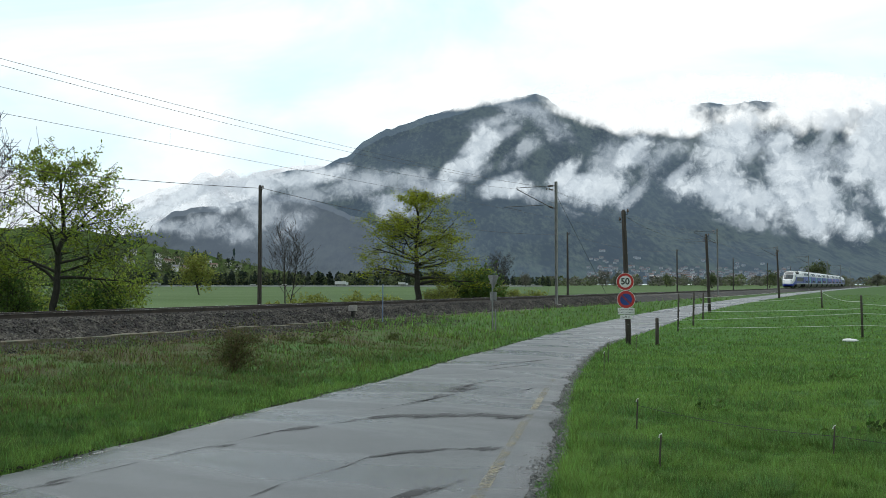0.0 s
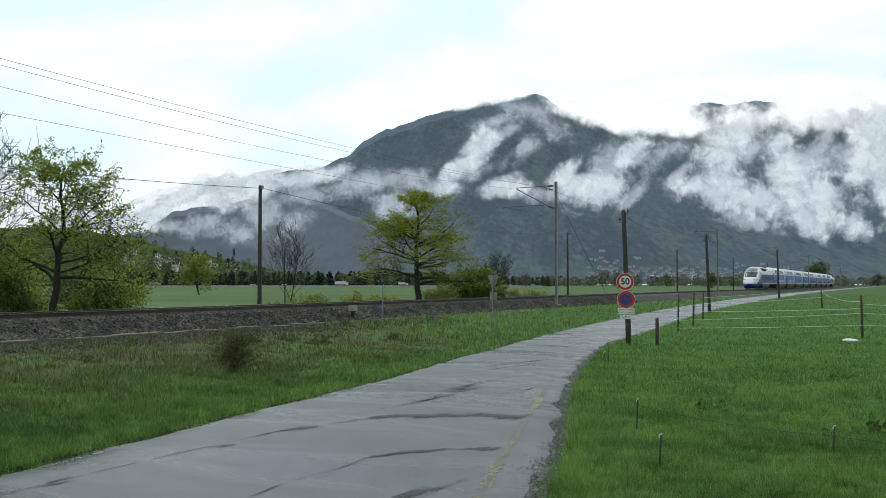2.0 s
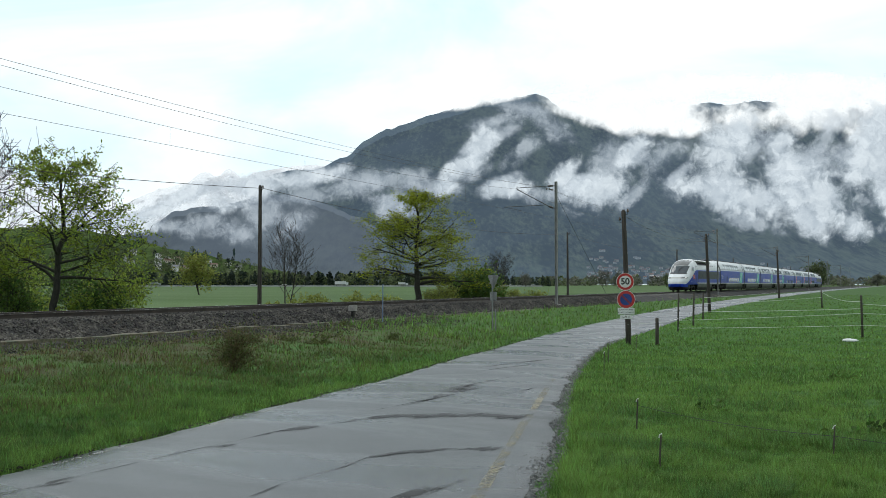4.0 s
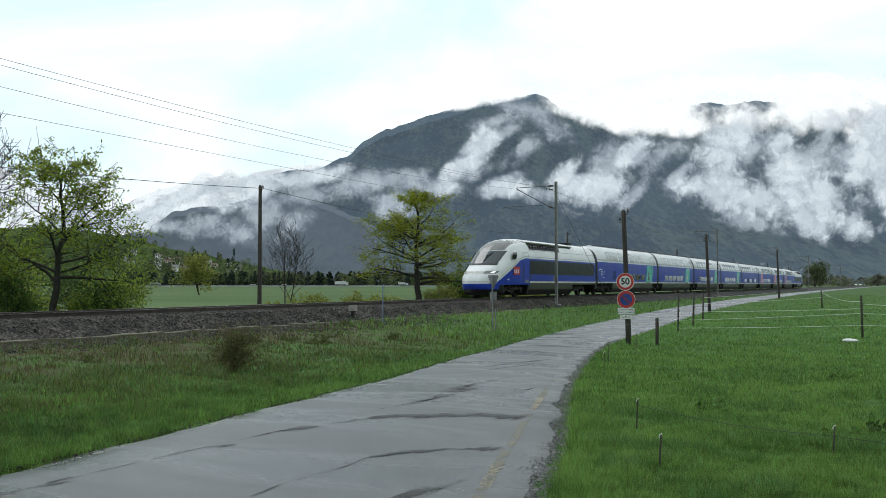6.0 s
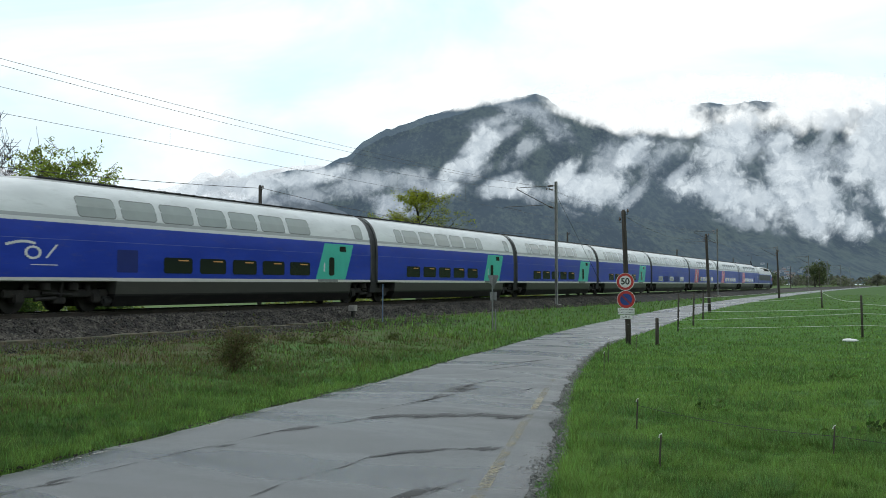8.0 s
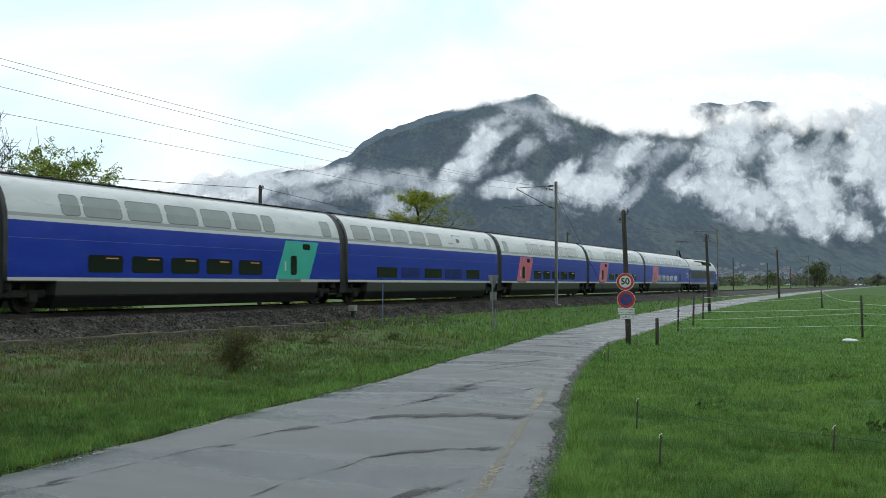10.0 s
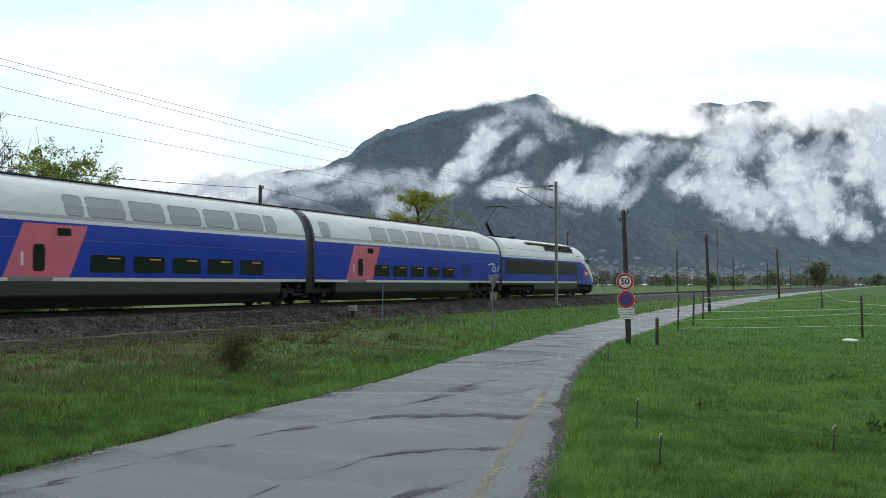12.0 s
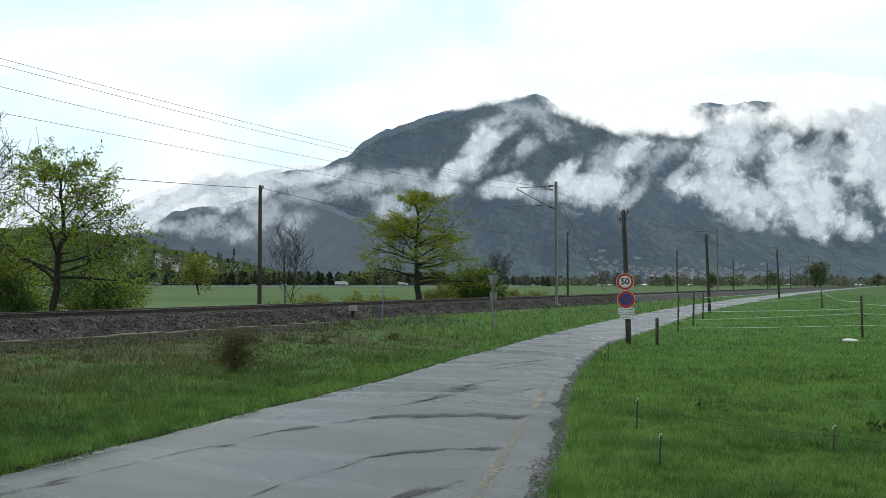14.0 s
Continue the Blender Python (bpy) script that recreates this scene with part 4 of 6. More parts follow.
def bogie(parent, at, base=3.0, power=False):
    bm = bmesh.new()
    for side in (-1, 1):
        x = 1.05 * side
        box(bm, x - 0.09, x + 0.09, at - base / 2 - 0.55, at + base / 2 + 0.55, 0.48, 0.72, 0.04)
        for d in (-1, 1):
            y = at + d * base / 2
            box(bm, x - 0.16, x + 0.16, y - 0.2, y + 0.2, 0.3, 0.62, 0.05)
            tube(bm, [(x, y - 0.3 * d, 0.62), (x, y - 0.3 * d, 0.9)], 0.11, 10)
        tube(bm, [(x + 0.12 * side, at - 0.7, 0.62), (x + 0.12 * side, at + 0.5, 0.55)], 0.05, 8)
        tube(bm, [(x + 0.1 * side, at, 0.5), (x + 0.1 * side, at + 0.12, 0.95)], 0.07, 8)
        box(bm, x - 0.05, x + 0.14, at - 0.25, at + 0.25, 0.28, 0.5, 0.03)
        tube(bm, [(x + 0.16 * side, at - 1.0, 0.42), (x + 0.16 * side, at - 0.2, 0.46)], 0.06, 8)
        disc(bm, (x + 0.05 * side, at + 0.55, 0.82), (0, 0, 1), 0.2, 0.22, 14)
        disc(bm, (x + 0.05 * side, at - 0.55, 0.82), (0, 0, 1), 0.2, 0.22, 14)
    box(bm, -1.0, 1.0, at - 0.3, at + 0.3, 0.45, 0.8, 0.04)
    box(bm, -0.95, 0.95, at - base / 2 - 0.6, at + base / 2 + 0.6, 0.78, 0.97, 0.02)
    frame_part = part("bogie", bm, M["bogie"], parent, "dark grimy bogie frame with springs and dampers")
    for d in (-1, 1):
        bm = bmesh.new()
        disc(bm, (0, 0, 0), (1, 0, 0), 0.08, 1.9, 10)
        for side in (-1, 1):
            disc(bm, (0.76 * side, 0, 0), (1, 0, 0), 0.46, 0.13, 28)
            disc(bm, (0.69 * side, 0, 0), (1, 0, 0), 0.49, 0.03, 28)
            disc(bm, (0.85 * side, 0, 0), (1, 0, 0), 0.17, 0.12, 12)
        w = part("wheelset", bm, M["bogie"], frame_part)
        w.location = (0, at + d * base / 2, 0.46)


def power_car(lead):
    car = empty("power_car")
    tagged(car, "streamlined white and blue electric power car " + ("leading the train, headlamps lit" if lead else "at the tail"), "locomotive", "cars of the train")
    bm = bmesh.new()
    stations = [0.0, 0.04, 0.1, 0.2, 0.35, 0.55, 0.8, 1.1, 1.4, 1.7, 2.0, 2.19, 2.21, 2.3, 2.6, 2.9, 3.2, 3.5, 3.8, 4.15, 4.5, 5.0, 5.5, 6.19, 6.21, 7.0, 10.0, 14.0, 15.89, 15.91, 18.0, 21.0, 21.9]
    cut = lambda s: 0.86 if 2.2 < s < 6.2 or 15.9 < s else 0.0
    skin(bm, stations, lambda s: [(x, max(z, cut(s))) for x, z in (Nose.at(s, k / 24) for k in range(25))])
    even_shade(part("body", bm, M["power_livery"], car).data, 2.19)
    # windscreen with wiper
    bm = bmesh.new()
    Nose.strip(bm, 2.20, 3.10, 0.69, 1.0, (1, -1))
    screen = part("windscreen", bm, M["screen"], car, "raked tinted windscreen")
    bm = bmesh.new()
    p = [(0.05, 1.75, 2.42), (0.12, 2.1, 2.68), (0.35, 2.6, 3.02)]
    tube(bm, p, 0.025, 6)
    tube(bm, [(0.0, 2.2, 2.75), (0.3, 2.35, 2.86)], 0.02, 6)
    part("wiper", bm, M["rubber"], screen)
    bm = bmesh.new()
    Nose.strip(bm, 2.12, 2.24, 0.67, 1.0, (1, -1), 0.016)
    part("screen_sill", bm, M["rubber"], car)
    bm = bmesh.new()
    Nose.strip(bm, 3.14, 3.90, 0.75, 1.0, (1, -1), 0.010)
    part("brow", bm, M["brow"], car, "smoked grey panel over the windscreen")
    for side in (-1, 1):
        bm = bmesh.new()
        Nose.strip(bm, 1.57, 1.75, 0.50, 0.74, (side,), 0.012)
        unit = part("lamp_housing", bm, M["lamp_glass"], car, "grey glass cover of the headlamp")
        bm = bmesh.new()
        Nose.strip(bm, 1.59, 1.74, 0.745, 0.99, (side,), 0.010)
        part("nose_strip", bm, M["beige_roof"], car, "pale strip between the headlamps")
        bm = bmesh.new()
        Nose.strip(bm, 1.61, 1.70, 0.55, 0.60, (side,), 0.022)
        part("headlamp", bm, M["lamp_on"] if lead else M["lamp_red"], unit, "lit white headlamp" if lead else "dull red tail lamp")
        bm = bmesh.new()
        plate(bm, POWER, 3.22, 3.98, 2.56, 3.02, side, 0.004, 0.05, 0.85)
        part("cab_window", bm, M["glass"], car)
        bm = bmesh.new()
        plate(bm, POWER, 6.6, 21.42, 1.58, 2.54, side, 0.008, 0.03)
        part("side_panel", bm, M["black_panel"], car, "long glossy black ventilation panel")
        bm = bmesh.new()
        plate(bm, POWER, 6.85, 13.3, 3.30, 3.74, side, 0.006, 0.02)
        grille = part("roof_grille", bm, M["rubber"], car, "black roof-side air intake")
        fin = None
        for i in range(12):
            if fin is None:
                bm = bmesh.new()
                box(bm, min(1.02 * side, 1.25 * side), max(1.02 * side, 1.25 * side), 7.1, 7.15, 3.31, 3.62)
                fin = part("grille_fin", bm, M["rubber"], grille)
            else:
                o = new("grille_fin", fin.data)
                o.parent, o.location.y = grille, i * 0.54
        bm = bmesh.new()
        plate(bm, POWER, 6.6, 21.85, 3.245, 3.262, side, 0.004, 0.0, 0.0, 2)
        plate(bm, POWER, 17.2, 17.22, 3.27, 3.78, side, 0.004, 0.0, 0.0, 3)
        part("panel_joint", bm, M["end_lip"], car, "thin dark joint between body panels")
        bm = bmesh.new()
        plate(bm, POWER, 13.4, 16.5, 3.66, 3.74, side, 0.006, 0.0)
        part("roof_slot", bm, M["rubber"], car)
        bm = bmesh.new()
        box(bm, min(0.9 * side, 1.12 * side), max(0.9 * side, 1.12 * side), 6.8, 16.7, 3.76, 3.84, 0.03)
        part("roof_edge", bm, M["beige_roof"], car)
        bm = bmesh.new()
        plate(bm, POWER, 3.5, 4.62, 1.52, 2.05, side, 0.006, 0.02)
        badge = part("badge", bm, M["red_badge"], car, "plain red company badge")
        bm = bmesh.new()
        for i in range(5):
            plate(bm, POWER, 3.60 + i * 0.18, 3.72 + i * 0.18, 1.63, 1.90, side, 0.011, 0.02, 0.45 if i % 2 else -0.15)
        part("badge_strokes", bm, M["logo_white"], badge)
        bm = bmesh.new()
        plate(bm, POWER, 5.42, 6.42, 1.12, 3.08, side, 0.003, 0.03)
        cab_door = part("cab_door", bm, M["power_livery"], car, "driver's door flush with the body")
        for a in (5.40, 6.40):
            bm = bmesh.new()
            plate(bm, POWER, a, a + 0.03, 1.12, 3.1, side, 0.005, 0.0)
            part("door_gap", bm, M["vent"], cab_door)
        bm = bmesh.new()
        plate(bm, POWER, 5.42, 6.42, 3.07, 3.10, side, 0.005, 0.0)
        part("door_head", bm, M["end_lip"], cab_door)
        for a in (5.18, 6.46):
            bm = bmesh.new()
            plate(bm, POWER, a, a + 0.13, 1.14, 2.36, side, 0.006, 0.04)
            part("handrail_recess", bm, M["black_panel"], car, "dark recess with a handrail")
        bm = bmesh.new()
        box(bm, min(1.40 * side, 1.475 * side), max(1.40 * side, 1.475 * side), 5.55, 6.25, 0.98, 1.2, 0.02)
        part("door_step", bm, M["galvanised"], car)
        bm = bmesh.new()
        plate(bm, POWER, 11.3, 11.62, 1.16, 1.44, side, 0.006, 0.02)
        part("socket_hatch", bm, M["galvanised"], car)
        bm = bmesh.new()
        for i in range(3):
            plate(bm, POWER, 2.35 + i * 0.13, 2.45 + i * 0.13, 1.16, 1.25, side, 0.02, 0.0)
        part("faint_marking", bm, M["logo_white"], car)
        for y in (5.9, 17.0):
            bm = bmesh.new()
            box(bm, min(1.38 * side, 1.44 * side), max(1.38 * side, 1.44 * side), y, y + 0.35, 0.28, 0.5, 0.02)
            part("step", bm, M["dark_metal"], car)
    for at in (3.9, 17.8):
        bogie(car, at, 3.0, True)
    bm = bmesh.new()
    box(bm, -1.2, 1.2, 6.8, 14.6, 0.2, 0.75, 0.08)
    part("transformer_case", bm, M["dark_metal"], car)
    bm = bmesh.new()
    box(bm, -0.95, 0.95, 0.75, 2.1, 0.2, 0.5, 0.12)
    part("obstacle_deflector", bm, M["dark_metal"], car)
    if not lead:
        bm = bmesh.new()
        skin(bm, [21.8, 22.4], lambda q: [(x * 0.985, max(z, 0.45) * 0.995) for z, x in POWER])
        part("gangway", bm, M["rubber"], car, "black rubber gangway bellows")
    # pantographs on the rear roof
    def pantograph(y0, length, up):
        bm = bmesh.new()
        box(bm, -0.5, 0.5, y0, y0 + length, 4.06, 4.11, 0.01)
        base = part("raised_pantograph" if up else "folded_pantograph", bm, M["dark_metal"], car, "dark steel pantograph, " + ("raised" if up else "folded down"))
        for sx in (-1, 1):
            for y in (y0 + 0.1, y0 + length - 0.1):
                bm = bmesh.new()
                tube(bm, [(0.45 * sx, y, 3.9), (0.45 * sx, y, 4.08)], 0.05, 8)
                part("insulator", bm, M["insulator"], base)
        if up:
            runs = (("lower_arm", [(0, y0 + 0.4, 4.1), (0, y0 + 1.5, 4.95)], 0.08), ("upper_arm", [(0, y0 + 1.5, 4.95), (0, y0 - 0.2, 6.1)], 0.032), ("control_rod", [(0.1, y0 + 0.4, 4.1), (0.05, y0 + 1.58, 4.86)], 0.025))
        else:
            runs = (("lower_arm", [(-0.14, y0 + 0.1, 4.13), (-0.3, y0 + length - 0.1, 4.13)], 0.03), ("upper_arm", [(0.14, y0 + 0.1, 4.14), (0.3, y0 + length - 0.1, 4.14)], 0.03))
        for name, pts, r in runs:
            bm = bmesh.new()
            tube(bm, pts, r, 8)
            part(name, bm, M["dark_metal"], base)
        for d in (-0.22, 0.22):
            yy, z = (y0 - 0.2 + d, 6.12) if up else (y0 + 0.3 + d, 4.15)
            bm = bmesh.new()
            tube(bm, [(-0.8, yy, z - 0.16 * up), (-0.55, yy, z), (0.55, yy, z), (0.8, yy, z - 0.16 * up)], 0.025, 6)
            part("contact_strip", bm, M["dark_metal"], base)
        if up:
            for sx in (-0.4, 0.4):
                bm = bmesh.new()
                tube(bm, [(sx, y0 - 0.42, 6.12), (sx, y0 + 0.02, 6.12)], 0.02, 6)
                part("head_bar", bm, M["dark_metal"], base)

    pantograph(17.2, 1.2, False)
    if not lead:
        pantograph(19.6, 1.5, True)
    return car


def logo(bm, s, side, mirror):
    """Silver emblem of plain strokes: a swept bar, a ring and a rising stroke."""
    for i in range(10):
        u = i / 9
        plate(bm, COACH, s + 0.95 * u, s + 0.95 * (u + 0.13), 2.02 + 0.10 * math.sin(math.pi * u * 0.8), 2.10 + 0.10 * math.sin(math.pi * u * 0.8), side, 0.008, 0.0, 0.0, 2)
    for i in range(16):
        a = 2 * math.pi * i / 16
        c, z = s + 0.98 + 0.26 * math.cos(a), 1.84 + 0.17 * math.sin(a)
        plate(bm, COACH, c - 0.06, c + 0.06, z - 0.035, z + 0.035, side, 0.009, 0.02, 0.0, 2)
    plate(bm, COACH, s + 1.42, s + 1.52, 1.68, 2.10, side, 0.0085, 0.0, 0.95)
    plate(bm, COACH, s + 0.9, s + 1.9, 1.46, 1.49, side, 0.008, 0.0)


def coach(kind, length, low_front=False, low_rear=False, door=None, bogie_front=None, bogie_rear=None):
    """kind: second, first or bar; door: (s, paint) of the foot of the sloped door panel."""
    car = empty("double_deck_coach")
    words = {"second": "double-deck blue and silver coach with a turquoise door panel", "first": "double-deck blue and silver coach with a pink door panel", "bar": "double-deck blue and silver bar coach with louvres and few windows"}
    tagged(car, words[kind], "train coach", "cars of the train")
    bm = bmesh.new()

    def ring(s):
        k = 1.0
        if low_front:
            k = min(k, 0.83 + 0.17 * smoothstep(0.2, 2.6, s))
        if low_rear:
            k = min(k, 0.83 + 0.17 * smoothstep(0.2, 2.6, length - s))
        e = min(s - 0.2, length - 0.2 - s)
        pull = 0.04 * max(0.0, 1 - e / 0.1) if e < 0.1 else 0.0
        near = 5.0 if low_front else 2.15
        rear = 5.0 if low_rear else 2.15
        floor = 0.96 if s < near or s > length - rear else 0.0
        return [(max(x - pull, 0.0), max(z, floor) if z < 2.8 else 2.8 + (z - 2.8) * k) for z, x in COACH]

    a, b = (5.0 if low_front else 2.15), (5.0 if low_rear else 2.15)
    skin(bm, sorted([0.2, 0.23, 0.32, 0.7, 1.2, 1.8, 2.6, a - 0.005, a + 0.005, length / 2, length - b - 0.005, length - b + 0.005, length - 2.6, length - 1.8, length - 1.2, length - 0.7, length - 0.32, length - 0.23, length - 0.2]), ring)
    body = part("body", bm, M["coach_livery"], car)
    even_shade(body.data)
    # gangway bellows to the next car
    bm = bmesh.new()
    low = 0.83 if low_front else 1.0
    skin(bm, [-0.26, -0.2, 0.2, 0.26], lambda q: [(x * 0.985, max(z, 0.45) if z < 2.8 else 2.8 + (z - 2.8) * 0.97 * low) for z, x in COACH])
    part("gangway", bm, M["rubber"], car, "black rubber gangway bellows")
    for s in (0.19, length - 0.36):
        bm = bmesh.new()
        rows = []
        for yy in (s, s + 0.17):
            half = [(x + 0.006, z + (0.006 if z > 3 else 0)) for x, z in ring(min(max(yy, 0.33), length - 0.33))]
            rows.append([bm.verts.new((x, yy, z)) for x, z in half + [(-x, z) for x, z in half[::-1][1:]]])
        for i in range(len(rows[0]) - 1):
            bm.faces.new((rows[0][i], rows[0][i + 1], rows[1][i + 1], rows[1][i]))
        part("end_lip", bm, M["end_lip"], car, "dark grey lip at the coach end", True)
    # jumper hoses and coupling under the gangway
    for sx in (-1, 1):
        bm = bmesh.new()
        tube(bm, [(1.15 * sx, -0.5, 0.75), (1.2 * sx, 0.0, 0.6), (1.15 * sx, 0.5, 0.75)], 0.05, 6)
        box(bm, min(1.0 * sx, 1.35 * sx), max(1.0 * sx, 1.35 * sx), -0.3, 0.3, 0.62, 0.95, 0.04)
        part("coupling", bm, M["bogie"], car)
    # roof ridge with cable run
    bm = bmesh.new()
    for sx in (-0.42, 0.42):
        tube(bm, [(sx, (2.6 if low_front else 0.3), 4.25), (sx, length - (2.6 if low_rear else 0.3), 4.25)], 0.035, 6)
    n = int(length / 0.9)
    for i in range(n):
        y = (2.7 if low_front else 0.4) + i * 0.8
        if y < length - (2.7 if low_rear else 0.4):
            box(bm, -0.46, 0.46, y, y + 0.06, 4.2, 4.29)
    part("roof_cable_run", bm, M["dark_metal"], car)
    flip = door and door[0] < length / 2
    for side in (-1, 1):
        mirror = (lambda u, w: u) if flip or kind == "bar" else (lambda u, w: length - u - w)
        if kind == "bar":
            large, small, lowers = [0.97 + 1.97 * i for i in range(5)], [14.78, 16.84], []
        elif length > 20:
            large, small, lowers = [5.45 + 1.9 * i for i in range(7)], [1.0], [5.55 + 1.9 * i for i in range(5)]
        else:
            large, small, lowers = [6.22 + 1.9 * i for i in range(5)], [1.0, 5.3, 15.6], [6.22 + 1.9 * i for i in range(5)]
        for wide, list_of in ((1.58, large), (0.7, small)):
            for u in list_of:
                u = mirror(u, wide)
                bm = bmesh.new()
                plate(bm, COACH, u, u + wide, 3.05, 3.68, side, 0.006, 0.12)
                pane = part("upper_window", bm, M["upper_glass"], car, "glossy pale silver upper-deck window")
                bm = bmesh.new()
                plate(bm, COACH, u - 0.035, u + wide + 0.035, 3.02, 3.71, side, 0.0035, 0.14)
                part("window_seal", bm, M["window_seal"], pane)
        lowers = [mirror(u, 1.5) for u in lowers]
        for u in lowers:
            bm = bmesh.new()
            plate(bm, COACH, u, u + 1.5, 1.27, 1.83, side, 0.006, 0.1)
            pane = part("lower_window", bm, M["glass"], car, "dark tinted lower-deck window, green meadow reflection in its colour")
            bm = bmesh.new()
            plate(bm, COACH, u + 0.75, u + 1.3, 1.715, 1.755, side, 0.009, 0.0, 0.0, 2)
            part("saloon_lamp", bm, M["saloon_lamp"], pane, "warm saloon lamp seen through the glass")
        if door:
            bm = bmesh.new()
            plate(bm, COACH, door[0], door[0] + 2.45, 1.11, 2.72, side, 0.005, 0.0, 0.44)
            leaf = part("door", bm, M[door[1]], car, door[1] + " slanted door panel")
            bm = bmesh.new()
            plate(bm, COACH, door[0] + 1.05, door[0] + 1.5, 1.28, 2.10, side, 0.010, 0.1)
            part("door_window", bm, M["glass"], leaf)
            bm = bmesh.new()
            s = door[0] + 1.05 + 0.9
            plate(bm, COACH, s, s + 0.55, 2.38, 2.62, side, 0.010, 0.05)
            part("display", bm, M["glass"], leaf)
            bm = bmesh.new()
            plate(bm, COACH, door[0] + 0.62, door[0] + 0.72, 1.45, 1.85, side, 0.010, 0.03)
            part("handle", bm, M["logo_white"], leaf)
            bm = bmesh.new()
            box(bm, min(1.38 * side, 1.47 * side), max(1.38 * side, 1.47 * side), door[0] + 0.2, door[0] + 1.8, 1.0, 1.12, 0.01)
            part("door_step", bm, M["galvanised"], car)
        if kind == "bar":
            bm = bmesh.new()
            for a, b, c, d in ((12.1, 13.3, 3.70, 3.72), (12.1, 12.12, 2.95, 3.72), (13.28, 13.3, 2.95, 3.72), (11.3, 12.0, 3.22, 3.245)):
                plate(bm, COACH, a, b, c, d, side, 0.005, 0.0, 0.0, 3)
            hatch = part("upper_hatch", bm, M["end_lip"], car, "outline of an upper-deck hatch")
            bm = bmesh.new()
            plate(bm, COACH, 12.5, 12.95, 3.28, 3.52, side, 0.007, 0.08)
            part("hatch_window", bm, M["screen"], hatch)
            for p, q in ((3.05, 5.09), (8.19, 10.28), (13.58, 15.5)):
                bm = bmesh.new()
                plate(bm, COACH, p, q, 1.22, 1.74, side, 0.006, 0.03)
                part("service_hatch", bm, M["glass"], car, "black service hatch panel")
            for p, q in ((5.58, 7.59), (10.67, 12.97)):
                bm = bmesh.new()
                plate(bm, COACH, p, q, 1.20, 1.76, side, 0.005, 0.02)
                louvre = part("louvre", bm, M["vent"], car, "blue louvred equipment panel")
                slat = None
                for i in range(9):
                    z = 1.24 + 0.056 * i
                    if slat is None:
                        bm = bmesh.new()
                        box(bm, min(1.452 * side, 1.475 * side), max(1.452 * side, 1.475 * side), p + 0.05, q - 0.05, z, z + 0.022)
                        slat = part("slat", bm, M["slat_blue"], louvre)
                    else:
                        o = new("slat", slat.data)
                        o.parent, o.location.z = louvre, 0.056 * i
        if low_front or low_rear:
            bm = bmesh.new()
            logo(bm, 0.65 if low_front else length - 2.3, side, False)
            part("logo", bm, M["logo_white"], car, "plain silver swoosh emblem")
            bm = bmesh.new()
            a = 5.0 if low_front else length - 5.95
            plate(bm, COACH, a, a + 0.95, 1.28, 2.03, side, 0.005, 0.02)
            part("vent", bm, M["vent"], car)
    for at in (bogie_front, bogie_rear):
        if at is not None:
            bogie(car, at)
    bm = bmesh.new()
    box(bm, -1.25, 1.25, 4.6 if low_front else 2.4, length - (4.6 if low_rear else 2.4), 0.18, 0.5, 0.08)
    part("underfloor_case", bm, M["dark_metal"], car)
    return car


def make_train():
    cars = [(power_car(True), 0.0, 0)]
    s = 22.15
    plan = (("second", 21.845, (16.75, "turquoise")), ("second", 18.7, (13.4, "turquoise")), ("second", 18.7, (13.4, "turquoise")), ("second", 18.7, (13.4, "turquoise")), ("bar", 18.7, None),
            ("first", 18.7, (2.95, "pink")), ("first", 18.7, (2.95, "pink")), ("first", 21.845, (2.95, "pink")))
    for i, (kind, length, door) in enumerate(plan):
        c = coach(kind, length, i == 0, i == 7, door, 2.9 if i == 0 else 0.0, length - 2.9 if i == 7 else None)
        cars.append((c, s, 0))
        s += length
    cars.append((power_car(False), s + 21.95, 180))
    return cars


CARS = make_train()
SPEED, START = 29.431, 11.118 + 29.431 * 7.5


def motions():
    times = [0.5 * i for i in range(29)]
    for car, s, turn in CARS:
        walk(car, [(t, pose(0, START - SPEED * t + s, 0, 0, 0, turn)) for t in times])


# ---- posts, masts and wires ----
def wooden_pole(x, y, base, top, r=0.12, fittings=1, label="tall weathered wooden telegraph pole beside the railway"):
    """A tapered pole from its foot to a top point, with insulators on brackets."""
    pole = empty("telegraph_pole", Matrix.Translation((x, y, base)))
    tagged(pole, label, "telegraph pole", "wooden poles")
    t = Vector(top) - Vector((x, y, base))
    bm = bmesh.new()
    pts = [Vector((0, 0, -0.3))] + [t * k for k in (0.15, 0.4, 0.7, 0.985, 1.0)]
    tube(bm, pts, [r, r, r * 0.93, r * 0.85, r * 0.78, r * 0.4], 12)
    part("shaft", bm, M["old_wood"], pole, smooth=True)
    for i in range(fittings):
        bm = bmesh.new()
        c = t * (0.965 - 0.06 * i)
        s = 1 if i % 2 == 0 else -1
        tube(bm, [c, c + Vector((0.16 * s, 0, 0)), c + Vector((0.16 * s, 0, 0.12))], 0.012, 6)
        part("bracket", bm, M["dark_metal"], pole)
        bm = bmesh.new()
        tube(bm, [c + Vector((0.16 * s, 0, 0.08)), c + Vector((0.16 * s, 0, 0.12)), c + Vector((0.16 * s, 0, 0.2))], [0.04, 0.045, 0.025], 8)
        part("insulator", bm, M["insulator"], pole)
    return pole


def sag(a, b, drop, n=20):
    a, b = Vector(a), Vector(b)
    return [a.lerp(b, i / n) - Vector((0, 0, drop * 4 * (i / n) * (1 - i / n))) for i in range(n + 1)]


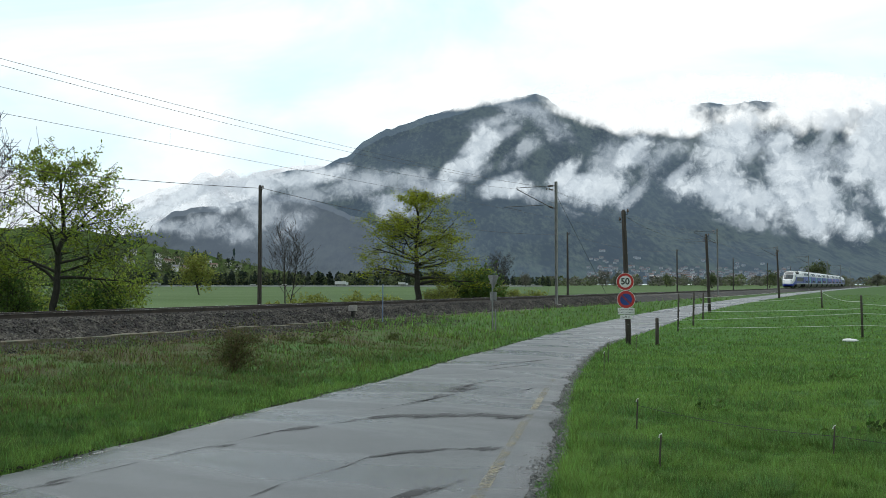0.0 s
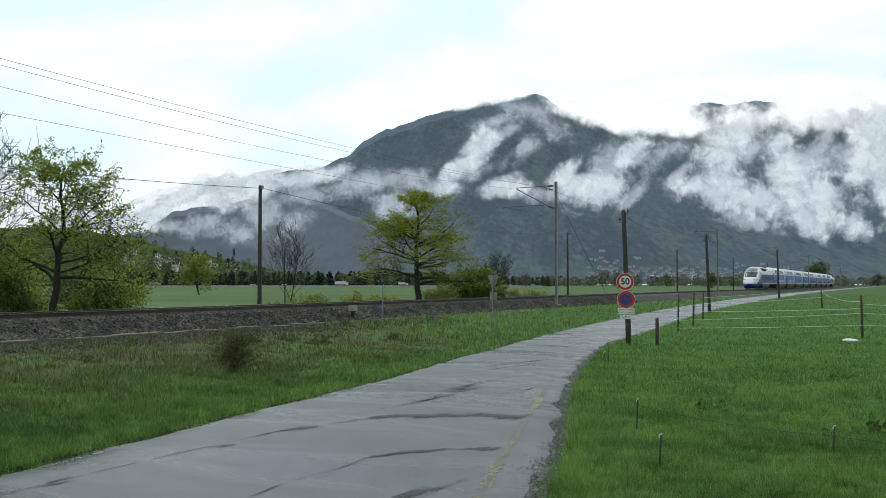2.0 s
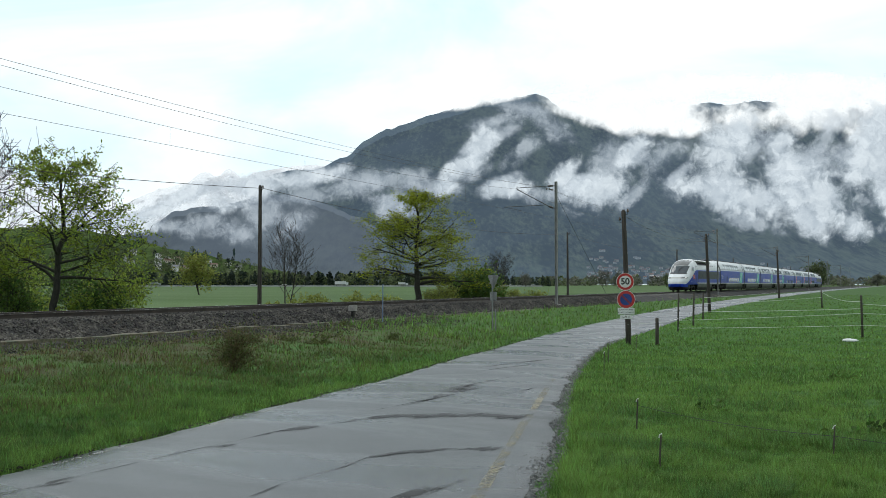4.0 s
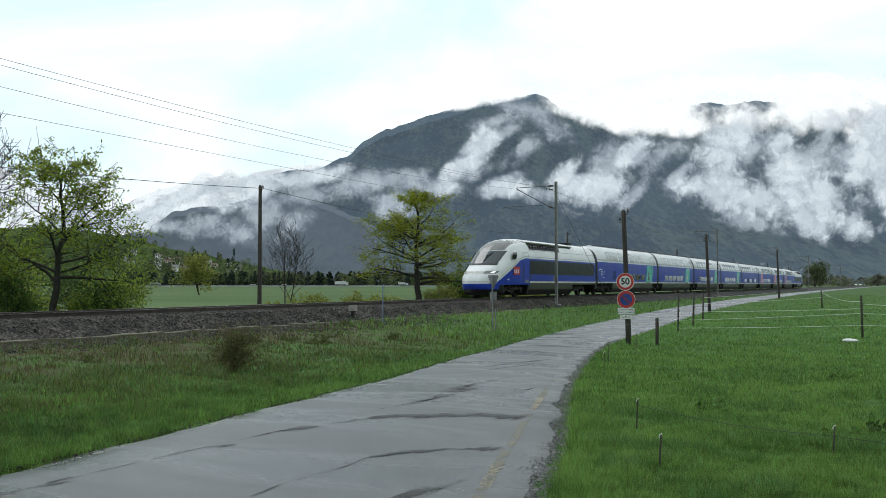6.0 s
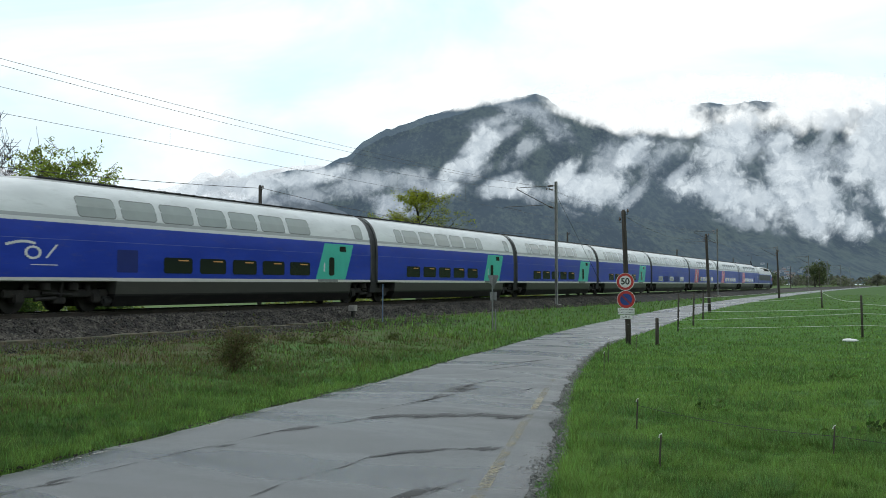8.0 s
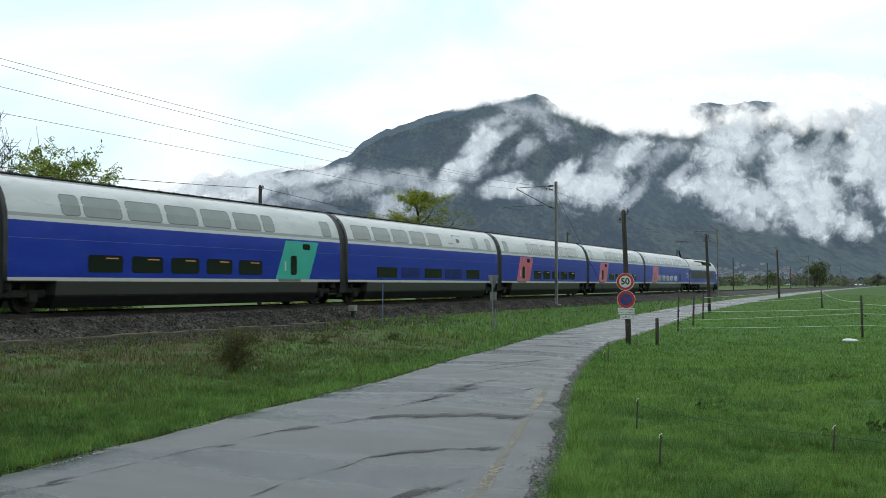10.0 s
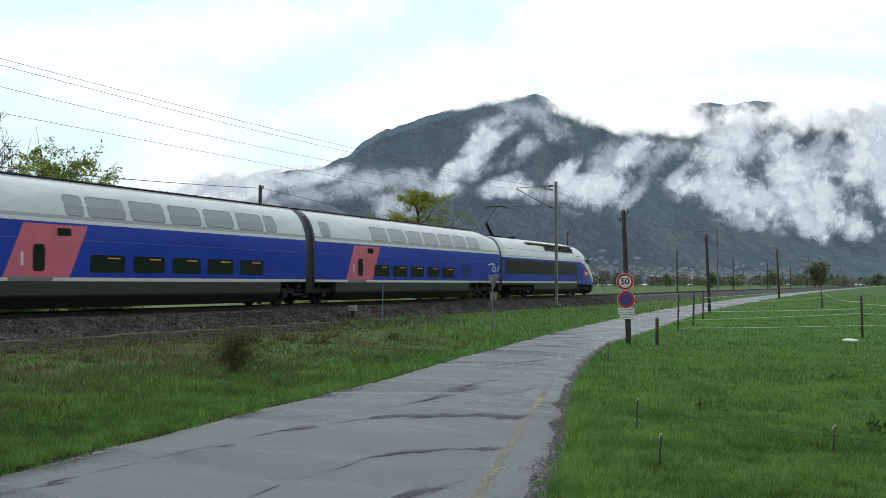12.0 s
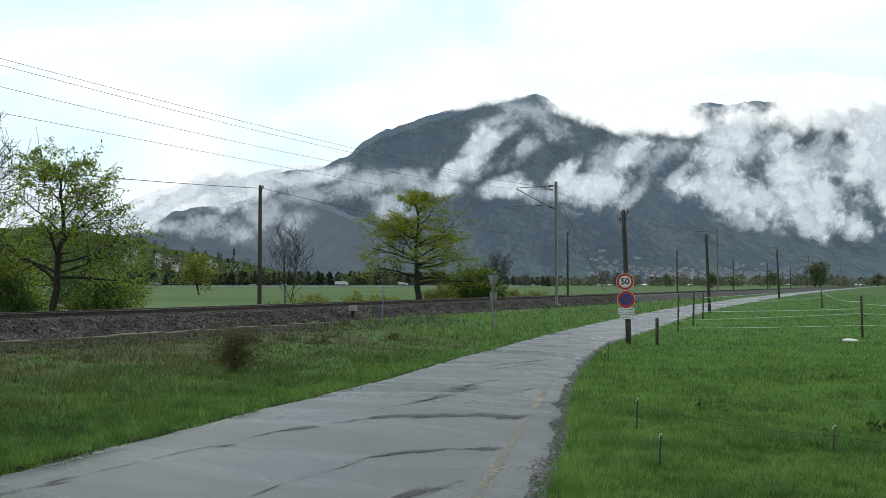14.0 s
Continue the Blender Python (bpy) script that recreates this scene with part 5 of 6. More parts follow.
def wire(name, spans, r, label, mat="wire", category="cable", sides=5):
    pts = []
    for a, b, drop in spans:
        seg = sag(a, b, drop)
        pts += seg if not pts else seg[1:]
    bm = bmesh.new()
    tube(bm, pts, r, sides)
    return tagged(part(name, bm, M[mat]), label, category)


def make_telegraph_line():
    ys = [-9, 38, 85, 132, 179, 226, 273, 320, 367]
    tops = []
    for y in ys:
        top = (-3.6, y, 5.75)
        wooden_pole(-3.6, y, ground_z(-3.6, y), top, 0.105, 1)
        tops.append(Vector((-3.44, y, 5.58)))
    wire("telegraph_wire", [(a, b, 0.72) for a, b in zip(tops, tops[1:])], 0.013, "thin dark telegraph wire slung between wooden poles")


def make_road_poles():
    wooden_pole(15.34, 35.63, ground_z(15.34, 35.63), (15.2, 35.5, 3.72), 0.105, 2, "leaning weathered wooden pole carrying road signs")
    wooden_pole(12.55, 67.33, ground_z(12.55, 67.33), (12.38, 67.2, 4.38), 0.11, 2, "leaning weathered wooden pole at the edge of the meadow")
    wooden_pole(10.67 + 1.1, 113.78, ground_z(11.8, 113.78), (11.62, 113.6, 4.78), 0.115, 2, "weathered wooden pole at the edge of the meadow")
    a, b, c = (15.2, 35.5, 3.5), (12.38, 67.2, 4.2), (11.6, 113.6, 4.6)
    wire("telephone_wire", [(a, b, 0.5), (b, c, 0.6)], 0.008, "thin slack telephone wire over the meadow edge")


def overhead_mast(y):
    x = 2.6
    foot = -0.62
    mast = empty("overhead_line_mast", Matrix.Translation((x, y, 0)))
    tagged(mast, "grey steel H-section mast of the railway overhead line", "mast", "overhead line masts")
    bm = bmesh.new()
    for dx in (-0.075, 0.075):
        box(bm, dx - 0.012, dx + 0.012, -0.08, 0.08, foot, 8.15)
    box(bm, -0.07, 0.07, -0.01, 0.01, foot, 8.15)
    part("column", bm, M["mast_paint"], mast)
    bm = bmesh.new()
    box(bm, -0.28, 0.28, -0.28, 0.28, foot - 0.3, foot + 0.12, 0.03)
    part("footing", bm, M["concrete"], mast)
    tip = Vector((-2.95, 0, 7.72))
    bm = bmesh.new()
    tube(bm, [(-0.65, 0, 7.86), tip + Vector((-0.1, 0, 0.1))], 0.024, 8)
    part("top_tube", bm, M["wire"], mast)
    bm = bmesh.new()
    tube(bm, [(-0.55, 0, 6.42), tip], 0.03, 8)
    tube(bm, [tip + Vector((0, 0, -0.12)), tip + Vector((0, 0, 0.22))], 0.02, 6)
    part("strut", bm, M["wire"], mast)
    bm = bmesh.new()
    tube(bm, [(-0.75, 0, 6.52), (-3.95, 0, 6.48)], 0.022, 8)
    tube(bm, [(-3.85, 0, 6.46), (-2.6, 0, 6.17)], 0.014, 6)
    part("steady_arm", bm, M["wire"], mast)
    for a, b in (((-0.1, 0, 7.86), (-0.65, 0, 7.86)), ((-0.1, 0, 6.25), (-0.55, 0, 6.42))):
        bm = bmesh.new()
        a, b = Vector(a), Vector(b)
        tube(bm, [a, b], 0.025, 8)
        for k in (0.3, 0.42, 0.54, 0.66, 0.78, 0.9):
            disc(bm, a.lerp(b, k), b - a, 0.075, 0.03, 10)
        part("insulator", bm, M["insulator"], mast)
    bm = bmesh.new()
    tube(bm, [(-0.1, 0, 7.55), (-0.45, 0, 7.62)], 0.02, 6)
    for k in (0.3, 0.6, 0.9):
        disc(bm, Vector((-0.1, 0, 7.55)).lerp(Vector((-0.75, 0, 7.68)), k), (1, 0, -0.2), 0.07, 0.04, 10)
    part("feeder_insulator", bm, M["insulator"], mast)
    return mast


def make_overhead_line():
    ys = [-63.5, 0.5, 64.0, 127.6, 191.2, 255, 319, 383, 447]
    for y in ys[2:]:
        overhead_mast(y)
    z = lambda k: -0.35 if k % 2 == 0 else 0.1
    pairs = list(zip(range(len(ys)), ys, ys[1:]))
    wire("messenger_wire", [((z(k), a, 7.75), (z(k + 1), b, 7.75), 0.95) for k, a, b in pairs], 0.007, "sagging messenger cable above the contact wire")
    wire("contact_wire", [((z(k), a, 6.16), (z(k + 1), b, 6.16), 0.03) for k, a, b in pairs], 0.007, "taut copper contact wire over the track")
    wire("feeder_wire", [((1.95, a, 7.7), (1.95, b, 7.7), 0.55) for k, a, b in pairs], 0.007, "feeder cable slung along the masts")
    wire("return_wire", [((1.6, a, 7.86), (1.6, b, 7.86), 0.85) for k, a, b in pairs], 0.007, "return cable slung along the masts")
    for k, a, b in pairs[1:5]:
        for i in range(1, 7):
            u = i / 7
            y, x = a + (b - a) * u, z(k) + (z(k + 1) - z(k)) * u
            bm = bmesh.new()
            tube(bm, [(x, y, 6.14), (x, y, 7.75 - 0.95 * 4 * u * (1 - u))], 0.004, 4)
            tagged(part("dropper", bm, M["wire"]), "thin vertical dropper wire between contact and messenger wire", "cable", "droppers")
    wire("guy_wire", [((2.6, 64.1, 7.2), (2.9, 76.5, -0.6), 0.0)], 0.014, "steel guy wire bracing the overhead line mast")


def disc_face(name, centre, face, r0, r1, mat, parent, off):
    """A flat ring or disc that faces along face."""
    f = Vector(face).normalized()
    right = Vector((0, 0, 1)).cross(f).normalized()
    upv = f.cross(right)
    n = 40
    c = Vector(centre) + f * off
    bm = bmesh.new()
    outer = [bm.verts.new(c + (right * math.cos(2 * math.pi * i / n) + upv * math.sin(2 * math.pi * i / n)) * r1) for i in range(n)]
    if r0 > 0:
        inner = [bm.verts.new(c + (right * math.cos(2 * math.pi * i / n) + upv * math.sin(2 * math.pi * i / n)) * r0) for i in range(n)]
        for i in range(n):
            bm.faces.new((outer[i], outer[(i + 1) % n], inner[(i + 1) % n], inner[i]))
    else:
        bm.faces.new(outer)
    return part(name, bm, mat, parent)


def turned(face, at):
    """Pose whose x axis points along the sign's right, z up, y away from the reader."""
    f = Vector(face).normalized()
    right = Vector((0, 0, 1)).cross(f).normalized()
    return Matrix.Translation(at) @ Matrix(((right.x, -f.x, 0, 0), (right.y, -f.y, 0, 0), (right.z, -f.z, 1, 0), (0, 0, 0, 1)))


def make_signs():
    face = Vector((0.30, -0.954, 0.0))
    at = Vector((15.30, 35.42, 0))
    speed = empty("speed_limit_sign")
    tagged(speed, "round white speed limit sign with red rim reading 50", "road sign", "signs on the leaning pole")
    c = at + Vector((-0.03, 0, 0.985))
    bm = bmesh.new()
    disc(bm, c, face, 0.325, 0.02, 40)
    part("plate", bm, M["sign_back"], speed)
    disc_face("rim", c, face, 0.225, 0.315, M["sign_red"], speed, 0.014)
    disc_face("edge", c, face, 0.315, 0.33, M["white_plate"], speed, 0.013)
    disc_face("face", c, face, 0.0, 0.235, M["white_plate"], speed, 0.0125)
    fc = bpy.data.curves.new("digits", "FONT")
    fc.body, fc.size, fc.align_x, fc.align_y, fc.extrude, fc.offset = "50", 0.33, "CENTER", "CENTER", 0.001, 0.008
    tmp = new("digits", fc)
    me = bpy.data.meshes.new_from_object(tmp.evaluated_get(bpy.context.evaluated_depsgraph_get()))
    bpy.data.objects.remove(tmp)
    me.materials.clear()
    me.materials.append(M["sign_black"])
    digits = new("digits", me)
    digits.parent = speed
    digits["label"] = "black digits 50"
    digits.matrix_basis = turned(face, c + face * 0.018) @ pose(0, 0, 0, 90)
    stop = empty("no_parking_sign")
    tagged(stop, "round faded blue no-parking sign with red rim and slash", "road sign", "signs on the leaning pole")
    c = at + Vector((0.0, 0, 0.315))
    bm = bmesh.new()
    disc(bm, c, face, 0.335, 0.02, 40)
    part("plate", bm, M["sign_back"], stop)
    disc_face("rim", c, face, 0.225, 0.325, M["sign_red"], stop, 0.014)
    disc_face("edge", c, face, 0.325, 0.34, M["white_plate"], stop, 0.013)
    disc_face("face", c, face, 0.0, 0.235, M["sign_blue"], stop, 0.0125)
    bm = bmesh.new()
    m = turned(face, c + face * 0.018)
    box(bm, -0.24, 0.24, -0.002, 0.002, -0.035, 0.035, 0, m @ pose(0, 0, 0, 0, 45))
    part("slash", bm, M["faded_red"], stop, "faded dark red slash")
    for z, w, h, rows in ((-0.125, 0.62, 0.25, ((0.055, "SUR CHAUSSEE", 0.08), (-0.055, "ET ACCOTEMENT", 0.075))), (-0.345, 0.46, 0.14, ((0.0, "600 m", 0.11),))):
        plate_sign = empty("sign_panel")
        tagged(plate_sign, "small white supplementary panel with faded dark lettering" if w > 0.5 else "small white distance panel with faded dark lettering", "road sign", "signs on the leaning pole")
        m = turned(face, at + Vector((0, 0, z)))
        bm = bmesh.new()
        box(bm, -w / 2, w / 2, -0.008, 0.008, -h / 2, h / 2, 0.004, m)
        part("panel", bm, M["white_plate"], plate_sign)
        for dz, text, size in rows:
            fc = bpy.data.curves.new("faded_lettering", "FONT")
            fc.body, fc.size, fc.align_x, fc.align_y, fc.extrude, fc.offset = text, size, "CENTER", "CENTER", 0.001, 0.001
            tmp = new("faded_lettering", fc)
            me = bpy.data.meshes.new_from_object(tmp.evaluated_get(bpy.context.evaluated_depsgraph_get()))
            bpy.data.objects.remove(tmp)
            me.materials.clear()
            me.materials.append(M["faded_ink"])
            words = new("faded_lettering", me)
            words.parent = plate_sign
            words.matrix_basis = m @ Matrix.Translation((0, -0.012, dz)) @ pose(0, 0, 0, 90)
    # triangular sign seen from behind, on its galvanised post
    base = ground_z(7.72, 40.4)
    give = empty("warning_sign", Matrix.Translation((7.72, 40.4, base)))
    tagged(give, "triangular road sign seen from its bare metal back", "road sign")
    bm = bmesh.new()
    tube(bm, [(0, 0, -0.3), (0, 0, 2.5)], 0.035, 10)
    part("post", bm, M["galvanised"], give)
    bm = bmesh.new()
    tube(bm, [(0.13, 0.05, -0.3), (0.13, 0.05, 0.95)], 0.03, 10)
    part("stake", bm, M["galvanised"], give, "short pale stake beside the post")
    bm = bmesh.new()
    m = pose(0, 0, 0, 0, 0, -18)
    vs = [m @ Vector(p) for p in ((-0.31, 0.05, 2.45), (-0.28, 0.05, 2.52), (0.28, 0.05, 2.52), (0.31, 0.05, 2.45), (0.03, 0.05, 1.9), (-0.03, 0.05, 1.9))]
    f = bm.faces.new([bm.verts.new(v) for v in vs])
    r = bmesh.ops.extrude_face_region(bm, geom=[f])
    bmesh.ops.translate(bm, vec=m.to_3x3() @ Vector((0, 0.02, 0)), verts=[g for g in r["geom"] if isinstance(g, bmesh.types.BMVert)])
    part("plate", bm, M["sign_back"], give)
    bm = bmesh.new()
    for z in (2.42, 2.15):
        box(bm, -0.25, 0.25, 0.02, 0.05, z - 0.02, z + 0.02, 0.004, m)
    part("rail_clamp", bm, M["galvanised"], give)
    bm = bmesh.new()
    box(bm, -0.2, 0.2, 0.05, 0.07, 1.35, 1.75, 0.006, m)
    part("lower_panel", bm, M["sign_back"], give)


def make_lineside():
    box_post = empty("trackside_box", Matrix.Translation((2.75, 36.3, -0.62)))
    tagged(box_post, "small pale trackside junction box on a dark post", "junction box")
    bm = bmesh.new()
    box(bm, -0.06, 0.06, -0.06, 0.06, -0.2, 0.35, 0.01)
    part("post", bm, M["dark_metal"], box_post)
    bm = bmesh.new()
    box(bm, -0.16, 0.16, -0.13, 0.13, 0.32, 0.58, 0.02)
    part("case", bm, M["concrete"], box_post)
    bm = bmesh.new()
    tube(bm, [(4.2, 36.4, -0.9), (4.22, 36.4, 0.9)], 0.025, 8)
    tagged(part("marker_stake", bm, M["blue_paint"]), "thin faded blue marker stake in the verge", "stake")


def fence_post(x, y, top, r=0.045, lean=0.0, tip=False):
    z = ground_z(x, y)
    p = empty("fence_post", Matrix.Translation((x, y, z)))
    tagged(p, "weathered wooden fence post with tape insulators" if r > 0.03 else "thin plastic electric fence stake in the grass", "fence post", "pasture fence posts")
    h = top - z
    bm = bmesh.new()
    tube(bm, [(0, 0, -0.25), (lean * 0.5, 0, h * 0.5), (lean, 0, h - 0.02), (lean, 0, h)], [r, r, r * 0.92, r * 0.6], 10)
    part("stake", bm, M["post_wood"], p, smooth=True)
    for k in (0.55, 0.8) if r > 0.03 else ():
        bm = bmesh.new()
        disc(bm, (lean * k + r, -r, h * k), (1, -1, 0), 0.025, 0.05, 8)
        part("insulator", bm, M["sign_black"], p)
    if tip:
        bm = bmesh.new()
        tube(bm, [(0, 0, h - 0.03), (0.01, -0.01, h + 0.005), (0.03, 0, h + 0.012)], 0.006, 6)
        part("hook", bm, M["white_plate"], p)
    return p


def make_fences():
    for x, y, top, r, lean in ((16.14, 36.79, -0.41, 0.07, 0.0), (15.05, 45.56, 0.45, 0.04, 0.05), (14.72, 50.8, 0.46, 0.05, 0.05), (14.01, 57.19, 0.40, 0.045, 0.04), (18.75, 81.1, 0.42, 0.06, -0.05), (23.11, 44.3, 0.42, 0.05, -0.04), (30.5, 40.0, 0.2, 0.05, 0.0)):
        fence_post(x, y, top, r, lean)
    for x, y, top in ((21.83, 11.66, -0.53), (22.67, 9.28, -0.57), (24.12, 10.97, -0.62), (17.64, 24.93, -0.57), (18.92, 20.14, -0.58), (17.2, 29.5, -0.75)):
        fence_post(x, y, top, 0.009, 0.02, True)
    tapes = (((15.34, 35.5, -0.62), (16.14, 36.79, -0.6), 0.0), ((16.14, 36.79, -0.6), (15.08, 45.56, -0.72), 0.04), ((15.08, 45.56, -0.82), (23.11, 44.3, -0.35), 0.02), ((15.08, 45.5, -1.18), (23.11, 44.25, -0.85), 0.03), ((14.76, 50.8, -0.55), (23.11, 44.35, -0.15), 0.03),
             ((23.11, 44.3, -0.35), (30.5, 40, -0.35), 0.03), ((23.11, 44.3, 0.05), (30.5, 40, -0.25), 0.03), ((23.11, 44.25, -0.85), (30.5, 40, -0.75), 0.03), ((14.05, 57.2, -0.25), (18.72, 81.1, -0.15), 0.05), ((18.72, 81.1, 0.3), (23.11, 44.3, 0.15), 0.22), ((14.05, 57.2, 0.1), (11.7, 113, 0.0), 0.05))
    for a, b, d in tapes:
        wire("fence_tape", [(a, b, d)], 0.0075, "white electric fence tape strung between posts", "tape", "fence tape")
    wire("fence_wire", [((21.85, 11.65, -0.6), (24.13, 10.96, -0.72), 0.05), ((24.13, 10.96, -0.72), (28.5, 10.2, -0.75), 0.06)], 0.003, "thin dark fence wire above the grass", "wire", "fence wire")
    bm = bmesh.new()
    r = bmesh.ops.create_icosphere(bm, subdivisions=2, radius=1.0)
    for v in bm.verts:
        v.co = Vector((v.co.x * 0.32, v.co.y * 0.2, max(v.co.z, -0.3) * 0.1)) * (1 + 0.25 * fract(v.co.x * 2, v.co.y * 2, v.co.z))
    o = part("pale_rock", bm, M["white_plate"], smooth=True)
    o.location = (22.73, 42.25, ground_z(22.73, 42.25) + 0.03)
    tagged(o, "pale flat stone lying in the pasture grass", "rock")


make_telegraph_line()
make_road_poles()
make_overhead_line()
make_signs()
make_lineside()
make_fences()


# ---- trees, shrubs and grass ----
M["bark"] = material("oak_bark", (0.018, 0.016, 0.014), (0.045, 0.04, 0.034), 3.0, 0.9, bump=0.5, stretch=(4, 4, 1))
M["twig"] = material("bare_twig", (0.025, 0.022, 0.02), (0.055, 0.048, 0.042), 3.0, 0.9)
M["oak_leaf"] = leafy("young_oak_leaf", (0.20, 0.24, 0.018), (0.30, 0.34, 0.03), 0.6, 0.5)
M["spring_leaf"] = leafy("spring_leaf", (0.17, 0.235, 0.035), (0.29, 0.36, 0.055), 0.5, 0.5)
M["shrub_leaf"] = leafy("shrub_leaf", (0.055, 0.105, 0.025), (0.12, 0.19, 0.042), 0.7, 0.4)
M["willow_leaf"] = leafy("willow_leaf", (0.18, 0.21, 0.045), (0.28, 0.30, 0.07), 0.7, 0.5)
M["conifer"] = leafy("conifer_needles", (0.018, 0.03, 0.022), (0.035, 0.05, 0.034), 0.1, 0.15)
M["far_leaf"] = leafy("far_wood_leaf", (0.075, 0.10, 0.045), (0.15, 0.18, 0.08), 0.05, 0.35)
M["grey_wood"] = leafy("bare_far_wood", (0.10, 0.10, 0.085), (0.17, 0.175, 0.125), 0.05, 0.35)
M["dry_stem"] = leafy("dry_stem", (0.090, 0.066, 0.034), (0.160, 0.118, 0.056), 1.0, 0.35, 0.7)
M["weed_leaf"] = leafy("weed_leaf", (0.060, 0.075, 0.024), (0.122, 0.138, 0.044), 0.9, 0.4, 0.8)
M["pale_blade"] = leafy("pale_blade", (0.11, 0.20, 0.045), (0.20, 0.31, 0.085), 0.3, 0.42, 0.75)
M["tuft_blade"] = leafy("tuft_blade", (0.072, 0.155, 0.040), (0.140, 0.250, 0.066), 0.9, 0.42, 0.85)
M["grass_blade"] = leafy("grass_blade", (0.070, 0.148, 0.028), (0.170, 0.295, 0.060), 0.45, 0.42, 0.75)
M["verge_blade"] = leafy("verge_blade", (0.050, 0.108, 0.022), (0.125, 0.220, 0.046), 0.45, 0.42, 0.75)


def leaf_cards(centres, size, rng, flat=0.0):
    """Small folded leaf quads at the centres, as corner rows for quick()."""
    n = len(centres)
    a = rng.normal(size=(n, 3))
    a[:, 2] *= 1 - flat
    a /= np.linalg.norm(a, axis=1)[:, None]
    b = rng.normal(size=(n, 3))
    b[:, 2] *= 1 - flat
    b -= a * (a * b).sum(1)[:, None]
    b /= np.linalg.norm(b, axis=1)[:, None]
    s = size * (0.55 + 0.9 * rng.random((n, 1)))
    c = np.asarray(centres)
    quads = np.stack((c - a * s, c - b * s * 0.55, c + a * s, c + b * s * 0.55), 1)
    return quads.reshape(-1, 3)


class Wood:
    """Grows a trunk with limbs and twigs; keeps the twig points where leaves can sit."""

    def __init__(self, seed, thin=0.009):
        self.thin = thin
        self.r = random.Random(seed)
        self.verts, self.faces, self.buds = [], [], []

    def bar(self, pts, radii, sides):
        base = len(self.verts)
        for i, p in enumerate(pts):
            d = (pts[min(i + 1, len(pts) - 1)] - pts[max(i - 1, 0)]).normalized()
            a = d.orthogonal().normalized()
            b = d.cross(a)
            for k in range(sides):
                t = 2 * math.pi * k / sides
                self.verts.append(p + (a * math.cos(t) + b * math.sin(t)) * radii[i])
        for i in range(len(pts) - 1):
            for k in range(sides):
                q = base + i * sides
                self.faces.append((q + k, q + (k + 1) % sides, q + sides + (k + 1) % sides, q + sides + k))

    def grow(self, start, way, length, radius, level, top, droop=0.0, kids=(9, 6, 5), spread=0.8, twist=0.25, flat=0.0):
        n = 7 if level == 0 else 5
        pts, p, d = [Vector(start)], Vector(start), Vector(way).normalized()
        for i in range(n):
            d = (d + Vector([self.r.gauss(0, twist * (0.35 if level == 0 else 1)) for _ in range(3)]) * 0.6 + Vector((0, 0, -droop if level else 0.1))).normalized()
            if flat and level:
                d.z *= 1 - flat * 0.5
                d.normalize()
            p = p + d * length / n
            pts.append(p.copy())
        radii = [max(radius * (1 - 0.8 * i / n), self.thin) for i in range(n + 1)]
        self.bar(pts, radii, 8 if level == 0 else (5 if level == 1 else 3))
        if level >= top:
            self.buds += pts[1:]
            return
        if level == top - 1:
            self.buds += pts[3:]
        count = kids[min(level, len(kids) - 1)]
        for i in range(count):
            f = (0.26 + 0.74 * (i + self.r.random()) / count) if level == 0 else (0.25 + 0.75 * (i + self.r.random()) / count)
            k = min(int(f * n), n - 1)
            q = pts[k].lerp(pts[k + 1], f * n - k)
            axis = (pts[k + 1] - pts[k]).normalized()
            side = axis.orthogonal().normalized()
            side.rotate(Matrix.Rotation(self.r.uniform(0, 6.283), 3, axis))
            w = (axis * (1 - spread) + side * spread).normalized()
            if flat:
                w.z = w.z * (1 - flat) + 0.1
            size = length * (0.52 if level else 0.55 * (1.15 - 0.65 * f)) * self.r.uniform(0.75, 1.2)
            self.grow(q, w, size, radii[k] * (0.6 if level else 0.5), level + 1, top, droop, kids, spread, twist, flat)


def tree(x, y, z, height, label, seed, leaf=None, leaves=0, size=0.14, kids=(10, 6, 5), spread=0.75, radius=None, droop=0.0, flat=0.0, top=3, stems=1, name="tree", bark="bark", reach=0.25, wide=1.0, twist=0.25, thin=0.011):
    t = empty(name, Matrix.Translation((x, y, z)))
    tagged(t, label, "tree", "trees")
    w = Wood(seed, 0.011 if leaves else thin)
    radius = radius or height * 0.022
    for i in range(stems):
        way = Vector((0, 0, 1)) if stems == 1 else Vector((w.r.uniform(-0.4, 0.4), w.r.uniform(-0.4, 0.4), 1))
        w.grow((0.15 * i, 0, -0.3), way, height * 0.88 / (1 if stems == 1 else 1.1), radius / stems ** 0.5, 0, top, droop, kids, spread, twist, flat)
    hi = max(v.z for v in w.verts)
    k = height / hi
    raw("trunk", [Vector((v.x * k * wide, v.y * k * wide, v.z * k)) for v in w.verts], w.faces, M[bark], t, "branching bare wood" if not leaves else "", True)
    if leaves:
        rng = np.random.default_rng(seed)
        buds = np.array([(b.x * k * wide, b.y * k * wide, b.z * k) for b in w.buds])
        c = buds[rng.integers(0, len(buds), leaves)] + rng.normal(size=(leaves, 3)) * (reach, reach, reach * (1 - 0.6 * flat))
        quick("crown", leaf_cards(c, size, rng, flat * 0.5), 4, M[leaf], t)["label"] = "sparse young spring leaves"
    return t


